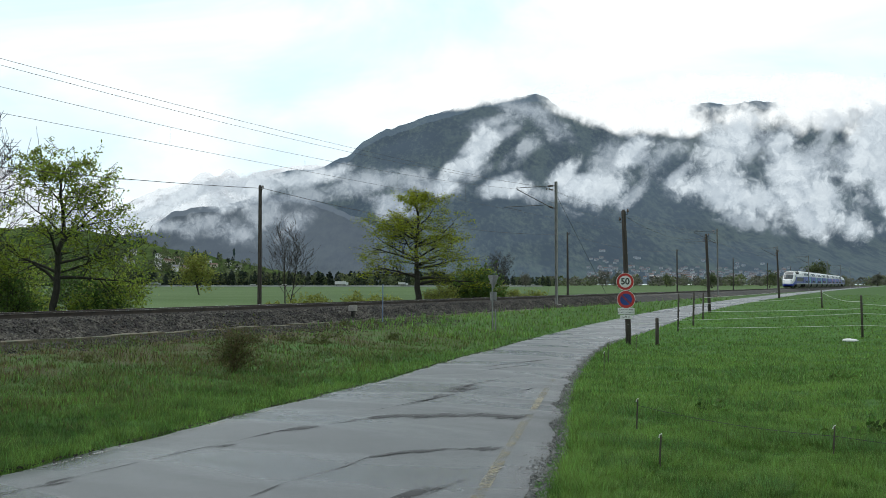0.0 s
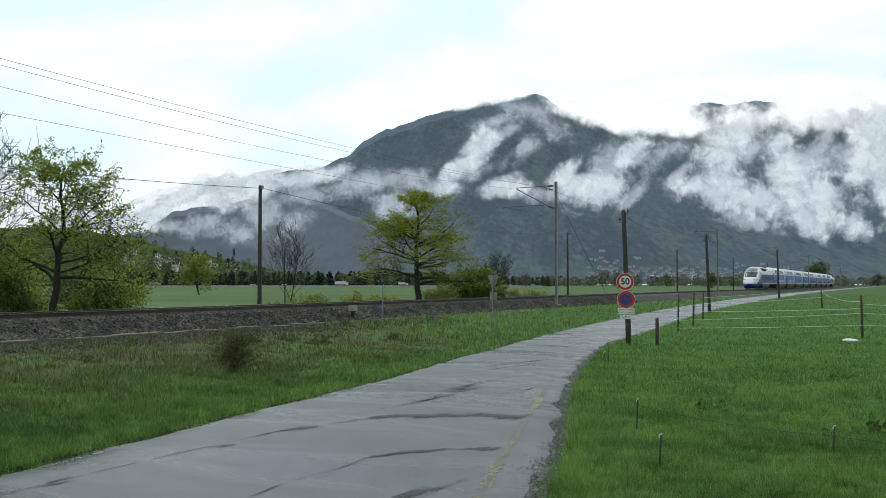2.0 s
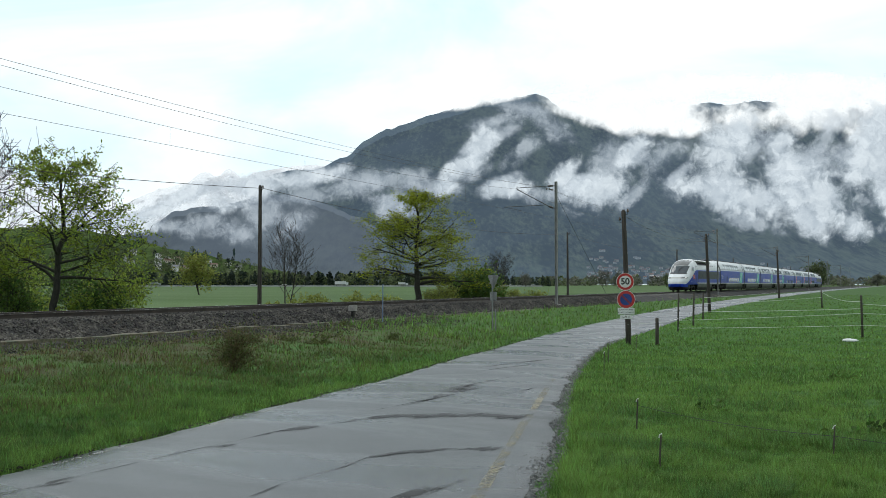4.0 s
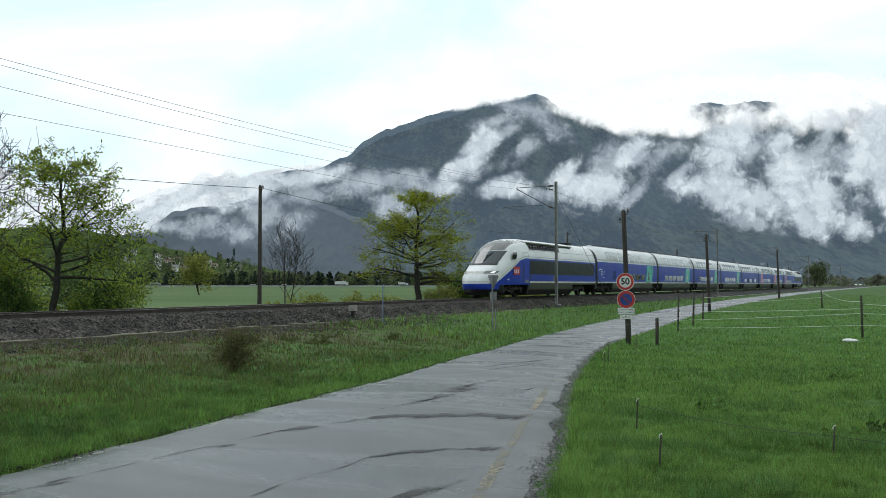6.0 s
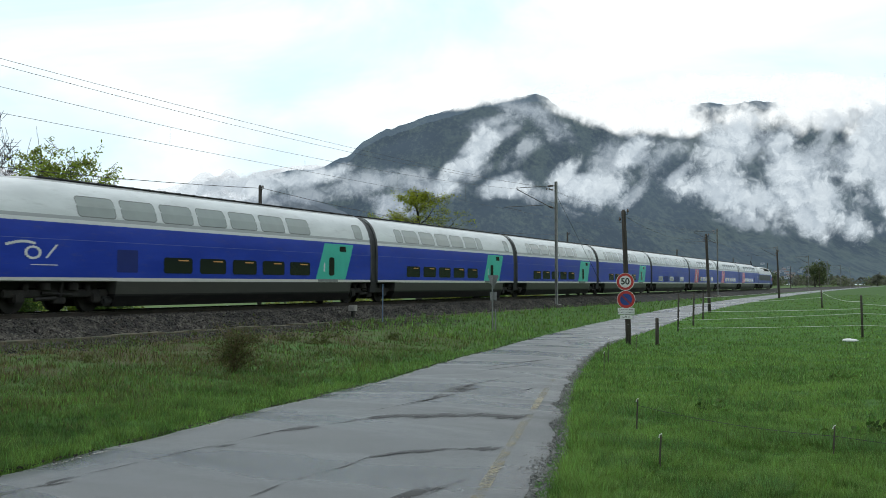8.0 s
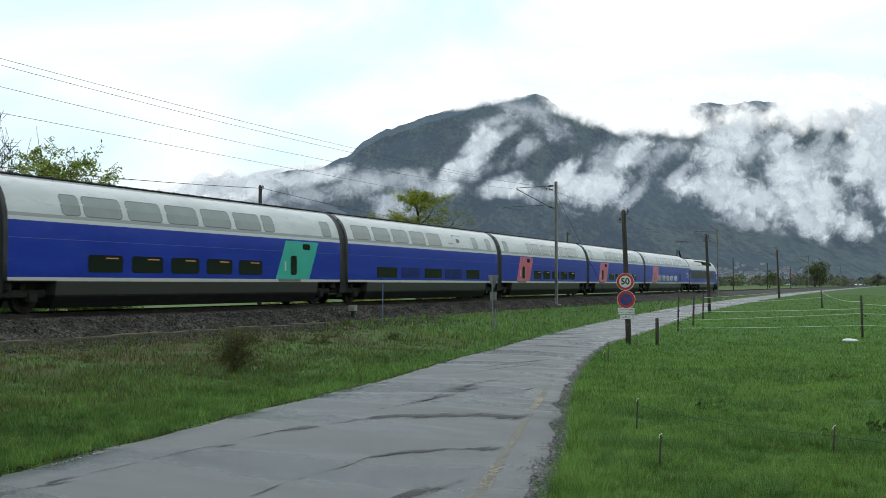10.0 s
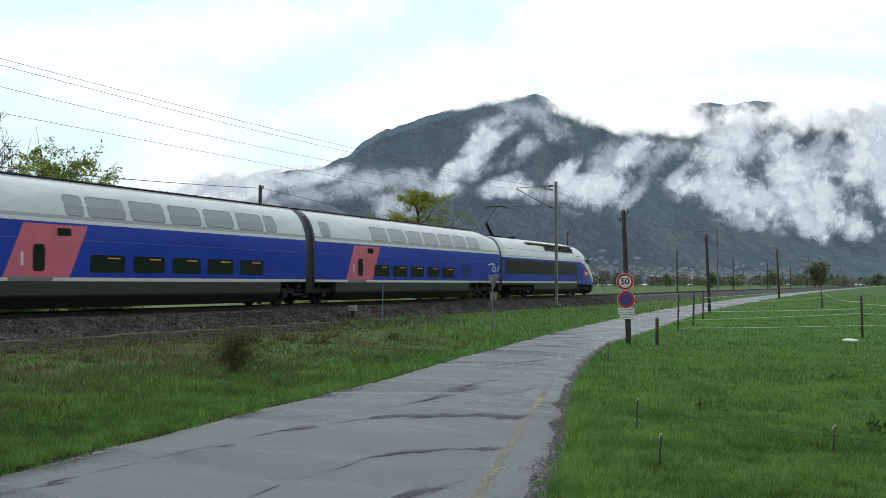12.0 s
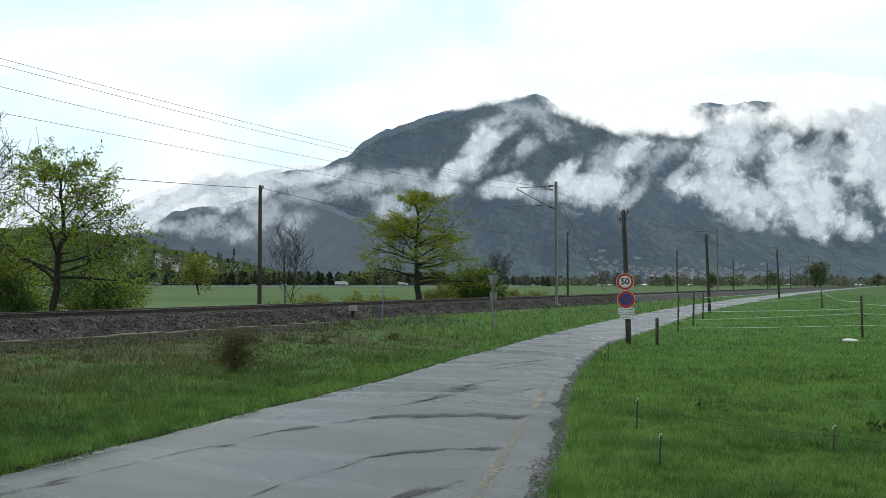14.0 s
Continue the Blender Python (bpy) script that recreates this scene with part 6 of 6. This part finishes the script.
def oak(x, y, z, height, label, seed, leaf, leaves, size, fork, limbs, radius, wide, sweep=(8, 62), clump=0.12, low=(), share=0.7, lean=0.0, flat=0.35, twist=0.3):
    """A trunk that carries heavy crooked limbs from the fork upwards, leaves in clumps along the twigs; low: (turn, rise, length, start) of single limbs."""
    t = empty("oak_tree", Matrix.Translation((x, y, z)))
    tagged(t, label, "tree", "trees")
    w = Wood(seed, 0.012)
    n = 12
    across = Vector((math.cos(TURN), math.sin(TURN), 0))
    pts, p = [Vector((0, 0, -0.3))], Vector((0, 0, -0.3))
    for i in range(n):
        step = (height + 0.3) / n
        p = p + Vector((w.r.gauss(0, 0.08) * step * (1 + i * 0.15), w.r.gauss(0, 0.08) * step * (1 + i * 0.15), step)) + across * lean * step
        pts.append(p.copy())
    radii = [radius * (1.25 if i == 0 else 1.0) * (1 - 0.88 * (i / n) ** 0.9) + 0.02 for i in range(n + 1)]
    w.bar(pts, radii, 9)

    def limb(f, turn, rise, length):
        k = min(int(f * n), n - 1)
        q = pts[k].lerp(pts[k + 1], f * n - k)
        flatway = across * math.cos(turn) + Vector((-across.y, across.x, 0)) * math.sin(turn)
        w.grow(q, flatway * math.cos(rise) + Vector((0, 0, math.sin(rise))), length, radii[k] * 0.55, 1, 3, -0.05, (0, 8, 5), 0.72, twist, flat)

    for turn, rise, length, start in low:
        limb(start, radians(turn), radians(rise), length)
    for i in range(limbs):
        f = fork + (0.96 - fork) * (i + 0.6 * w.r.random()) / limbs
        u = (f - fork) / (1 - fork)
        limb(f, i * 2.4 + w.r.uniform(-0.4, 0.4), radians(sweep[0] + (sweep[1] - sweep[0]) * u + w.r.uniform(-10, 10)), wide * (1.0 - 0.72 * u ** 1.2) * w.r.uniform(0.75, 1.1))
    raw("trunk", w.verts, w.faces, M["bark"], t, "crooked dark limbs", True)
    rng = np.random.default_rng(seed)
    buds = np.array([tuple(b) for b in w.buds])
    buds = buds[rng.random(len(buds)) < share]
    c = buds[rng.integers(0, len(buds), leaves)] + rng.normal(size=(leaves, 3)) * (clump, clump, clump * 0.7)
    quick("crown", leaf_cards(c, size, rng, 0.3), 4, M[leaf], t)["label"] = "sparse young spring leaves"
    return t


def shrub(x, y, z, w, h, label, seed, leaf, leaves=2600, size=0.1, stems=14, stem="twig", name="shrub"):
    s = empty(name, Matrix.Translation((x, y, z)))
    tagged(s, label, "shrub", "shrubs")
    r = random.Random(seed)
    rng = np.random.default_rng(seed)
    wd = Wood(seed, 0.009 if h > 1.2 else 0.0035)
    for i in range(stems):
        a = r.uniform(0, 6.283)
        lean = r.uniform(0.1, 0.9)
        wd.grow((0.15 * w * math.cos(a), 0.15 * w * math.sin(a), -0.15), (math.cos(a) * lean * w / h, math.sin(a) * lean * w / h, 1), h * r.uniform(0.7, 1.05), 0.02 * h ** 0.5 if h > 1.2 else 0.008 * h, 1, 3, 0.0, (6, 5, 4), 0.55, 0.25)
    raw("branchwork", wd.verts, wd.faces, M[stem], s)
    if leaves:
        buds = np.array([tuple(b) for b in wd.buds])
        c = buds[rng.integers(0, len(buds), leaves)] + rng.normal(size=(leaves, 3)) * 0.1 * h
        c[:, 2] = np.maximum(c[:, 2], 0.02)
        quick("foliage", leaf_cards(c, size, rng), 4, M[leaf], s)
    return s


def make_trees():
    gz = ground_z
    oak(-19.0, 84.4, gz(-19, 84), 10.9, "spreading oak with sparse yellow-green young leaves beyond the track", 14, "oak_leaf", 26000, 0.075, 0.24, 20, 0.34, 5.4, (6, 56), 0.22, ((0, 8, 5.8, 0.2), (185, 8, 4.6, 0.26), (10, 12, 5.2, 0.34), (175, 24, 4.8, 0.42), (0, 35, 4.6, 0.55), (185, 40, 4.4, 0.6)), 0.7, 0.0, 0.45, 0.28)
    oak(-11.5, 32.6, gz(-11.5, 32), 7.4, "young oak with fresh green leaves beside the railway", 27, "spring_leaf", 9500, 0.075, 0.34, 10, 0.19, 3.7, (30, 68), 0.13, ((-8, 6, 3.5, 0.33), (5, 28, 3.6, 0.42), (165, 48, 4.2, 0.3), (195, 20, 3.0, 0.36), (12, 55, 3.8, 0.5)), 0.5, 0.03, 0.15, 0.24)
    tree(-18.5, 33.2, gz(-18, 35), 11.2, "tall bare tree with fine upright twigs", 31, None, 0, 0.1, (14, 8, 6), 0.5, 0.2, -0.06, 0.0, 3, 1, "bare_tree", "twig", thin=0.015, twist=0.14)
    oak(-14.5, 29.0, gz(-14, 29), 7.0, "tree in thin spring leaf beside the railway", 37, "spring_leaf", 9000, 0.065, 0.3, 10, 0.14, 2.8, (30, 65), 0.14, (), 0.6, -0.03, 0.1, 0.25)
    tree(-10.35, 49.7, gz(-10, 50), 6.6, "bare slender tree with ascending twigs behind the track", 44, None, 0, 0.1, (13, 6, 4), 0.46, 0.085, -0.10, 0.0, 3, 2, "bare_tree", "twig", twist=0.12, thin=0.008)
    tree(-17.0, 102.0, gz(-17, 102), 6.2, "bare bushy tree behind the track", 43, None, 0, 0.1, (12, 7, 5), 0.5, 0.10, -0.08, 0, 3, 2, "bare_tree", "twig", twist=0.14)
    tree(-92.7, 138.7, gz(-92, 138), 7.6, "small round tree in early leaf in the middle of the meadow", 47, "willow_leaf", 2600, 0.22, (9, 6, 5), 0.7, 0.16, 0, 0, 3, 2, "meadow_tree", "bark", 0.4, 1.1)
    tree(-14.5, 480.0, gz(-14, 480), 13.0, "leafy tree standing alone by the far track", 53, "far_leaf", 2400, 0.42, (10, 6, 5), 0.7, 0.3, 0, 0, 3, 2, "lone_tree", "bark", 0.6, 1.1)
    for i, (x, y, h) in enumerate(((-60, 470, 7.5), (-95, 430, 8), (-40, 520, 9), (8, 640, 8), (22, 560, 7), (-150, 600, 11), (-120, 640, 9), (-190, 560, 9))):
        tree(x, y, gz(x, y), h, "distant field tree in thin leaf", 60 + i, "grey_wood" if i % 2 else "far_leaf", 900, 0.4, (8, 5, 4), 0.7, 0.2, 0, 0, 3, 2, "field_tree", "twig", 0.6)
    shrub(-16.1, 91.4, gz(-16, 91), 2.6, 3.1, "dense dark green rounded shrub behind the track", 71, "shrub_leaf", 7000, 0.16, 22)
    for i, (px, reach, w, h) in enumerate(((15, 46, 1.8, 2.0), (52, 49, 1.5, 1.5), (150, 46, 1.1, 1.3), (180, 46, 1.1, 1.6), (200, 54, 1.6, 2.6), (-30, 46, 2.6, 3.4), (140, 56, 2.0, 2.6), (20, 58, 2.6, 3.4))):
        p = spot(px, 503, reach)
        shrub(p.x, p.y, gz(p.x, p.y), w, h, "bushy green thicket shrub under the trees" if i % 2 else "willow shrub in pale green leaf under the trees", 80 + i, "spring_leaf" if i % 3 else "shrub_leaf", 3000, 0.075, 12)
    for i, (px, reach, w, h) in enumerate(((548, 62, 1.8, 1.9), (575, 64, 1.3, 1.4), (632, 66, 1.8, 1.9), (668, 68, 2.2, 1.8), (700, 74, 1.5, 1.3), (790, 90, 2.4, 2.4), (770, 96, 2.2, 2.2), (905, 100, 2.6, 2.0), (945, 104, 2.4, 1.9), (875, 104, 2.2, 2.6), (520, 60, 1.0, 1.2), (485, 58, 1.2, 1.2))):
        p = spot(px, 503, reach)
        shrub(p.x, p.y, gz(p.x, p.y), w * 0.75, h * 0.62, "low yellow-green willow scrub behind the track", 100 + i, "willow_leaf", 1500, 0.085, 12)
    # dry bush on the bank and small weeds
    shrub(11.9, 16.4, gz(11.9, 16.4), 0.22, 0.95, "dry brown twiggy bush on the grassy bank", 131, "weed_leaf", 1900, 0.022, 26, "dry_stem", "dry_bush")
    r = random.Random(77)
    for i, (x, y) in enumerate(((24.6, 13.0), (25.2, 13.4), (24.1, 12.7), (22.2, 15.0), (23.6, 22.0), (20.6, 26.0))):
        shrub(x, y, gz(x, y), 0.5, 0.26, "clump of green broad-leaved weeds in the meadow", 140 + i, "grass_blade" if i % 3 else "verge_blade", 420, 0.04, 5, "verge_blade", "dock_weed")
    for i in range(14):
        x, y = r.uniform(4.3, 9.5), r.uniform(13, 36)
        shrub(x, y, gz(x, y), 0.4, r.uniform(0.2, 0.38), "dry brown weed clump on the railway bank" if i % 2 else "dull green weed clump on the railway bank", 160 + i, "weed_leaf", 420, 0.026, 8, "weed_leaf", "weed")


def far_wood(name, rows, label, rng):
    """A belt of many trees: rows of x, y, ground, height, width, kind (0 leafy, 1 conifer, 2 bare)."""
    for kind, mat in ((0, "far_leaf"), (1, "conifer"), (2, "grey_wood")):
        pts = []
        size = []
        for x, y, z, h, w, k in rows:
            if k != kind:
                continue
            n = 70
            u = rng.random(n)
            a = rng.random(n) * 6.283
            if kind == 1:
                r = w * 0.5 * (1 - u) ** 0.8 * np.sqrt(rng.random(n)) + 0.1
                zz = 0.06 * h + u * h * 0.94
            else:
                r = w * 0.5 * np.sqrt(np.maximum(1 - (2 * u - 1) ** 2, 0.03)) * rng.random(n) ** 0.4
                zz = h * (0.12 + 0.86 * u)
            pts.append(np.stack((x + r * np.cos(a), y + r * np.sin(a), z + zz), 1))
            size.append(np.full((n, 1), max(h, w) * 0.11))
        if pts:
            c, s = np.concatenate(pts), np.concatenate(size)
            tagged(quick(name, leaf_cards(c, s, rng), 4, M[mat]), label, "woodland", kind="stuff")


def make_far_woods():
    rng = np.random.default_rng(9)
    rows = []
    for i in range(420):
        px = 225 + 760 * rng.random()
        reach = 850 + 60 * rng.random()
        p = spot(px, 503, reach)
        k = 1 if rng.random() < 0.62 else 0
        h = (9 + 5 * rng.random()) if k else (9 + 4.5 * rng.random())
        if px > 800:
            h *= 0.7
        rows.append((p.x, p.y, -1.1, h, h * (0.6 if k else 0.85), k))
    far_wood("roadside_wood", rows, "dark belt of conifers and young-leaved trees beyond the meadow", rng)
    rows = []
    for i in range(330):
        px = 960 + 700 * rng.random()
        p = spot(px, 503, 780 + 500 * rng.random())
        h = 5 + 6 * rng.random()
        rows.append((p.x, p.y, -1.1, h, h * 1.1, 2 if rng.random() < 0.65 else 0))
    far_wood("valley_wood", rows, "grey-green belt of bare and budding trees across the valley floor", rng)
    rows = []
    for i in range(360):
        px = 40 + 430 * rng.random()
        f = rng.random()
        reach = 1010 + 430 * f
        top = float(np.interp(px, [-150, 60, 170, 230, 300, 360, 430, 520], [400, 405, 412, 424, 440, 450, 466, 484]))
        y = 503 + (top - 503) * f ** 1.12
        p = spot(px, y, reach)
        h = 6 + 6 * rng.random()
        rows.append((p.x, p.y, p.z - 1.5, h, h * 0.85, 0 if rng.random() < 0.8 else 1))
    far_wood("hillside_wood", rows, "trees in spring leaf among the village on the hill", rng)


def make_grass():
    """Blades stand thickest near the lane and thin out with distance from the bend."""
    rng = np.random.default_rng(21)
    gx, gy = np.arange(3.0, 90.0, 0.3), np.arange(-46.0, 160.0, 0.5)
    hz = np.array([[ground_z(float(x), float(y)) for x in gx] for y in gy])
    ey = np.arange(-50.0, 165.0, 0.25)
    el = np.array([road_edges(float(y)) for y in ey])

    def level(x, y):
        i, j = np.clip((x - 3.0) / 0.3, 0, len(gx) - 1.001), np.clip((y + 46.0) / 0.5, 0, len(gy) - 1.001)
        a, b = i.astype(int), j.astype(int)
        u, v = i - a, j - b
        return hz[b, a] * (1 - u) * (1 - v) + hz[b, a + 1] * u * (1 - v) + hz[b + 1, a] * (1 - u) * v + hz[b + 1, a + 1] * u * v

    def blades(name, n, tall, mat, label, where, dmax=70.0, wide=1.0, fan=56.0):
        d = 1 / (1 / dmax + (1 / 4.5 - 1 / dmax) * rng.random(n))
        a = TURN + radians(fan / 2) - radians(fan) * rng.random(n)
        x, y = EYE.x - d * np.sin(a), EYE.y + d * np.cos(a)
        left, right = np.interp(y, ey, el[:, 0]), np.interp(y, ey, el[:, 1])
        keep = where(x, y, left, right, rng)
        x, y, d = x[keep], y[keep], d[keep]
        left, right = left[keep], right[keep]
        m = len(x)
        clump = np.array([fract(float(p) * 0.8, float(q) * 0.8, 8.0, 3) for p, q in zip(x, y)])
        tuft = np.array([fract(float(p) * 3.4, float(q) * 3.4, 17.0, 2) for p, q in zip(x, y)])
        h = tall * (0.4 + 0.8 * rng.random(m)) * (1 + 0.55 * np.clip(clump, -0.6, 1.0)) * (1 + 0.7 * np.clip(tuft, -0.7, 1.0))
        w = np.maximum(0.0036, 0.00050 * d) * (0.7 + 0.6 * rng.random(m)) * wide
        z = level(x, y) - 0.02
        t = rng.random(m) * 6.283
        lean = h * (0.15 + 0.95 * rng.random(m))
        lx, ly = np.cos(t) * lean, np.sin(t) * lean
        # width lies across the lean
        wx, wy = -np.sin(t) * w, np.cos(t) * w
        base = np.stack((x, y, z), 1)
        side = np.stack((wx, wy, np.zeros(m)), 1)
        tipv = base + np.stack((lx, ly, h), 1)
        blade = np.stack((base - side, base + side, tipv), 1).reshape(-1, 3)
        tagged(quick(name, blade, 3, M[mat]), label, "grass", kind="stuff")

    meadow = lambda x, y, l, r, g: (x > r + 0.05 + 0.25 * g.random(len(x))) & (y > 3.5)
    blades("meadow_grass", 1250000, 0.095, "grass_blade", "lush green spring meadow grass", meadow, 150)
    blades("pale_grass", 280000, 0.10, "pale_blade", "pale yellow-green grass mixed into the meadow", meadow, 120)
    blades("tall_tufts", 420000, 0.16, "tuft_blade", "taller blue-green grass tufts in the meadow", lambda x, y, l, r, g: (x > r + 0.3) & (y > 3.5) & (np.array([fract(float(p) * 1.0, float(q) * 1.0, 21.0, 3) for p, q in zip(x, y)]) > 0.27), 70)
    blades("outer_grass", 160000, 0.13, "grass_blade", "meadow grass round the bend of the lane", lambda x, y, l, r, g: (x > r + 0.12) | ((x < l - 0.1) & (x > 4.2)), 45, 1.4, 360.0)
    patchy = lambda x, y, s, z: np.array([fract(float(p) * s, float(q) * s, z, 3) for p, q in zip(x, y)])
    blades("bank_grass", 950000, 0.105, "verge_blade", "rough green grass on the railway bank", lambda x, y, l, r, g: (x < l - 0.10 * g.random(len(x))) & (x > 4.1) & (g.random(len(x)) < np.clip((x - 9.6) / 6.0 + np.clip(y / 45 - 0.12, 0.08, 1), 0.10, 0.95)), 110)
    blades("rank_grass", 420000, 0.26, "grass_blade", "tall rank grass along the far stretch of the bank", lambda x, y, l, r, g: (x < l - 0.05) & (x > 3.7) & (y > 30 + 6 * g.random(len(x))), 110)
    blades("dry_grass", 460000, 0.14, "dry_stem", "dry brown weed stems along the ballast", lambda x, y, l, r, g: (x < np.minimum(l - 0.9, 14.0)) & (x > 3.9) & (y < 55) & (g.random(len(x)) < np.clip(1.4 - (x - 3.5) / 10.0, 0.05, 1) * np.clip(1.3 - y / 45, 0.1, 1) * np.clip(0.55 + 1.6 * patchy(x, y, 0.5, 31.0), 0.05, 1.3)), 60, 0.6)
    blades("weeds", 420000, 0.13, "weed_leaf", "dull olive weeds on the upper bank", lambda x, y, l, r, g: (x < l - 1.0) & (x > 4.0) & (g.random(len(x)) < np.clip(1.5 - (x - 3.5) / 12.0, 0.1, 1) * np.clip(0.6 + 1.5 * patchy(x, y, 0.7, 44.0), 0.05, 1.2)), 70, 1.2)
    blades("verge_tufts", 300000, 0.15, "grass_blade", "taller grass tufts along the edge of the lane", lambda x, y, l, r, g: ((x < l + 0.04) & (x > l - 0.5)) | ((x > r + 0.15) & (x < r + 0.45)), 90)


make_trees()
make_far_woods()
make_grass()


# ---- far houses and road traffic ----
def make_houses():
    walls = [material("house_wall_white", (0.72, 0.71, 0.69), (0.82, 0.81, 0.79), 0.2, 0.8), material("house_wall_cream", (0.55, 0.51, 0.44), (0.66, 0.61, 0.53), 0.2, 0.8)]
    roofs = [material("grey_roof", (0.12, 0.12, 0.13), (0.20, 0.20, 0.21), 0.3, 0.7), material("brown_roof", (0.14, 0.075, 0.055), (0.20, 0.12, 0.09), 0.3, 0.7), material("pale_roof", (0.45, 0.46, 0.48), (0.6, 0.6, 0.62), 0.3, 0.5)]
    pane = shiny("far_window", (0.02, 0.022, 0.025), 0.1)
    kinds = []
    for i, (w, d, h, rise, wi, ri) in enumerate(((7.5, 6, 3.8, 1.6, 0, 0), (9, 6, 3.8, 1.8, 1, 1), (7, 5, 3.6, 1.5, 0, 1), (17, 8, 3.8, 0.5, 0, 2), (8, 6, 6, 2, 0, 0))):
        house = empty("house")
        tagged(house, ("pale rendered house with a grey roof", "cream house with a brown tiled roof", "small white house with a brown roof", "long white hall with a pale flat roof", "tall cream house with a grey roof")[i] + " far across the valley", "house", "houses of the valley towns")
        bm = bmesh.new()
        box(bm, -w / 2, w / 2, -d / 2, d / 2, -3, h)
        part("wall", bm, walls[wi], house)
        e = 0.5
        vs = [(-w / 2 - e, -d / 2 - e, h - 0.3), (w / 2 + e, -d / 2 - e, h - 0.3), (w / 2 + e, d / 2 + e, h - 0.3), (-w / 2 - e, d / 2 + e, h - 0.3), (-w / 2 - e, 0, h + rise), (w / 2 + e, 0, h + rise)]
        raw("roof", vs, [(0, 1, 5, 4), (2, 3, 4, 5), (1, 2, 5), (3, 0, 4), (3, 2, 1, 0)], roofs[ri], house)
        for k in range(int(w // 3.5)):
            for lv in range(int(h // 2.9)):
                bm = bmesh.new()
                xx = -w / 2 + 1.6 + k * 3.4
                box(bm, xx, xx + 1.2, -d / 2 - 0.06, -d / 2 + 0.02, 1.0 + lv * 2.8, 2.4 + lv * 2.8)
                part("window", bm, pane, house)
        kinds.append(house)
    r = random.Random(4)
    turn = math.degrees(TURN)
    used = [False] * len(kinds)

    def put(px, py, land, k):
        p = on_slope(land, px, py)
        if p is None:
            return
        m = pose(p.x, p.y, p.z, 0, 0, turn + r.uniform(-35, 35))
        if not used[k]:
            kinds[k].matrix_basis, used[k] = m, True
        else:
            copy_thing(kinds[k], m)

    # town spread along the foot of the mountain, densest beyond the far poles
    for i in range(240):
        px = 1040 + 420 * r.random()
        up = (abs(r.gauss(0, 1)) * 13) if px > 1150 else abs(r.gauss(0, 1)) * 20
        put(px, 497 - min(up, 52), "main_mountain", r.choice((0, 1, 2, 2, 4, 3) if up < 6 else (0, 1, 2, 2)))
    for i in range(34):
        px = 225 + 215 * r.random()
        top = float(np.interp(px, [170, 230, 300, 360, 430], [412, 424, 440, 450, 466]))
        put(px, 503 + (top - 503) * r.uniform(0.3, 0.8), "village_hill", r.choice((0, 1, 2, 4)))


def make_traffic():
    asphalt = material("far_road_rail", (0.30, 0.31, 0.32), (0.42, 0.43, 0.44), 0.05, 0.6)
    a, b = spot(150, 503, 800), spot(960, 503, 800)
    bm = bmesh.new()
    way = (b - a).normalized()
    n = 60
    rows = []
    for i in range(n + 1):
        p = a.lerp(b, i / n)
        rows.append([bm.verts.new((p.x, p.y, -1.2)), bm.verts.new((p.x, p.y, -0.15)), bm.verts.new((p.x + AIM.x * 18, p.y + AIM.y * 18, -0.15)), bm.verts.new((p.x + AIM.x * 18, p.y + AIM.y * 18, -1.2))])
    for q, s in zip(rows, rows[1:]):
        for j in range(3):
            bm.faces.new((q[j], q[j + 1], s[j + 1], s[j]))
    tagged(part("motorway", bm, asphalt), "distant grey motorway embankment across the meadow", "road", kind="structure")
    paint = [material("lorry_white", (0.62, 0.63, 0.64), (0.72, 0.72, 0.72), 0.1, 0.4), material("lorry_grey", (0.25, 0.27, 0.29), (0.34, 0.36, 0.38), 0.1, 0.4)]
    for px, length, high, m in ((602, 9.0, 3.6, 0), (711, 6.0, 2.8, 0), (272, 6.5, 2.6, 1), (503, 4.2, 1.5, 0), (447, 4.4, 1.5, 0)):
        p = spot(px, 503, 799)
        car = empty("lorry" if high > 2 else "car", pose(p.x, p.y, -0.15, 0, 0, math.degrees(TURN)))
        tagged(car, "pale box lorry on the distant motorway" if high > 2 else "pale car on the distant motorway", "lorry" if high > 2 else "car", "motorway traffic")
        bm = bmesh.new()
        box(bm, -length / 2, length / 2, 0, 2.3, 0.9 if high > 2 else 0.35, high if high > 2 else 0.95, 0.08)
        part("body", bm, paint[m], car)
        bm = bmesh.new()
        if high > 2:
            box(bm, length / 2 + 0.2, length / 2 + 2.2, 0.1, 2.2, 0.5, high * 0.75, 0.15)
        else:
            box(bm, -length * 0.3, length * 0.25, 0.15, 1.6, 0.95, high, 0.15)
        part("cab", bm, paint[m] if high > 2 else M["glass"], car)
        for k in (-0.33, 0.33):
            bm = bmesh.new()
            disc(bm, (length * k, 0.2, 0.4), (0, 1, 0), 0.4 if high > 2 else 0.32, 0.3, 14)
            part("wheel", bm, M["rubber"], car)


make_houses()
make_traffic()


motions()
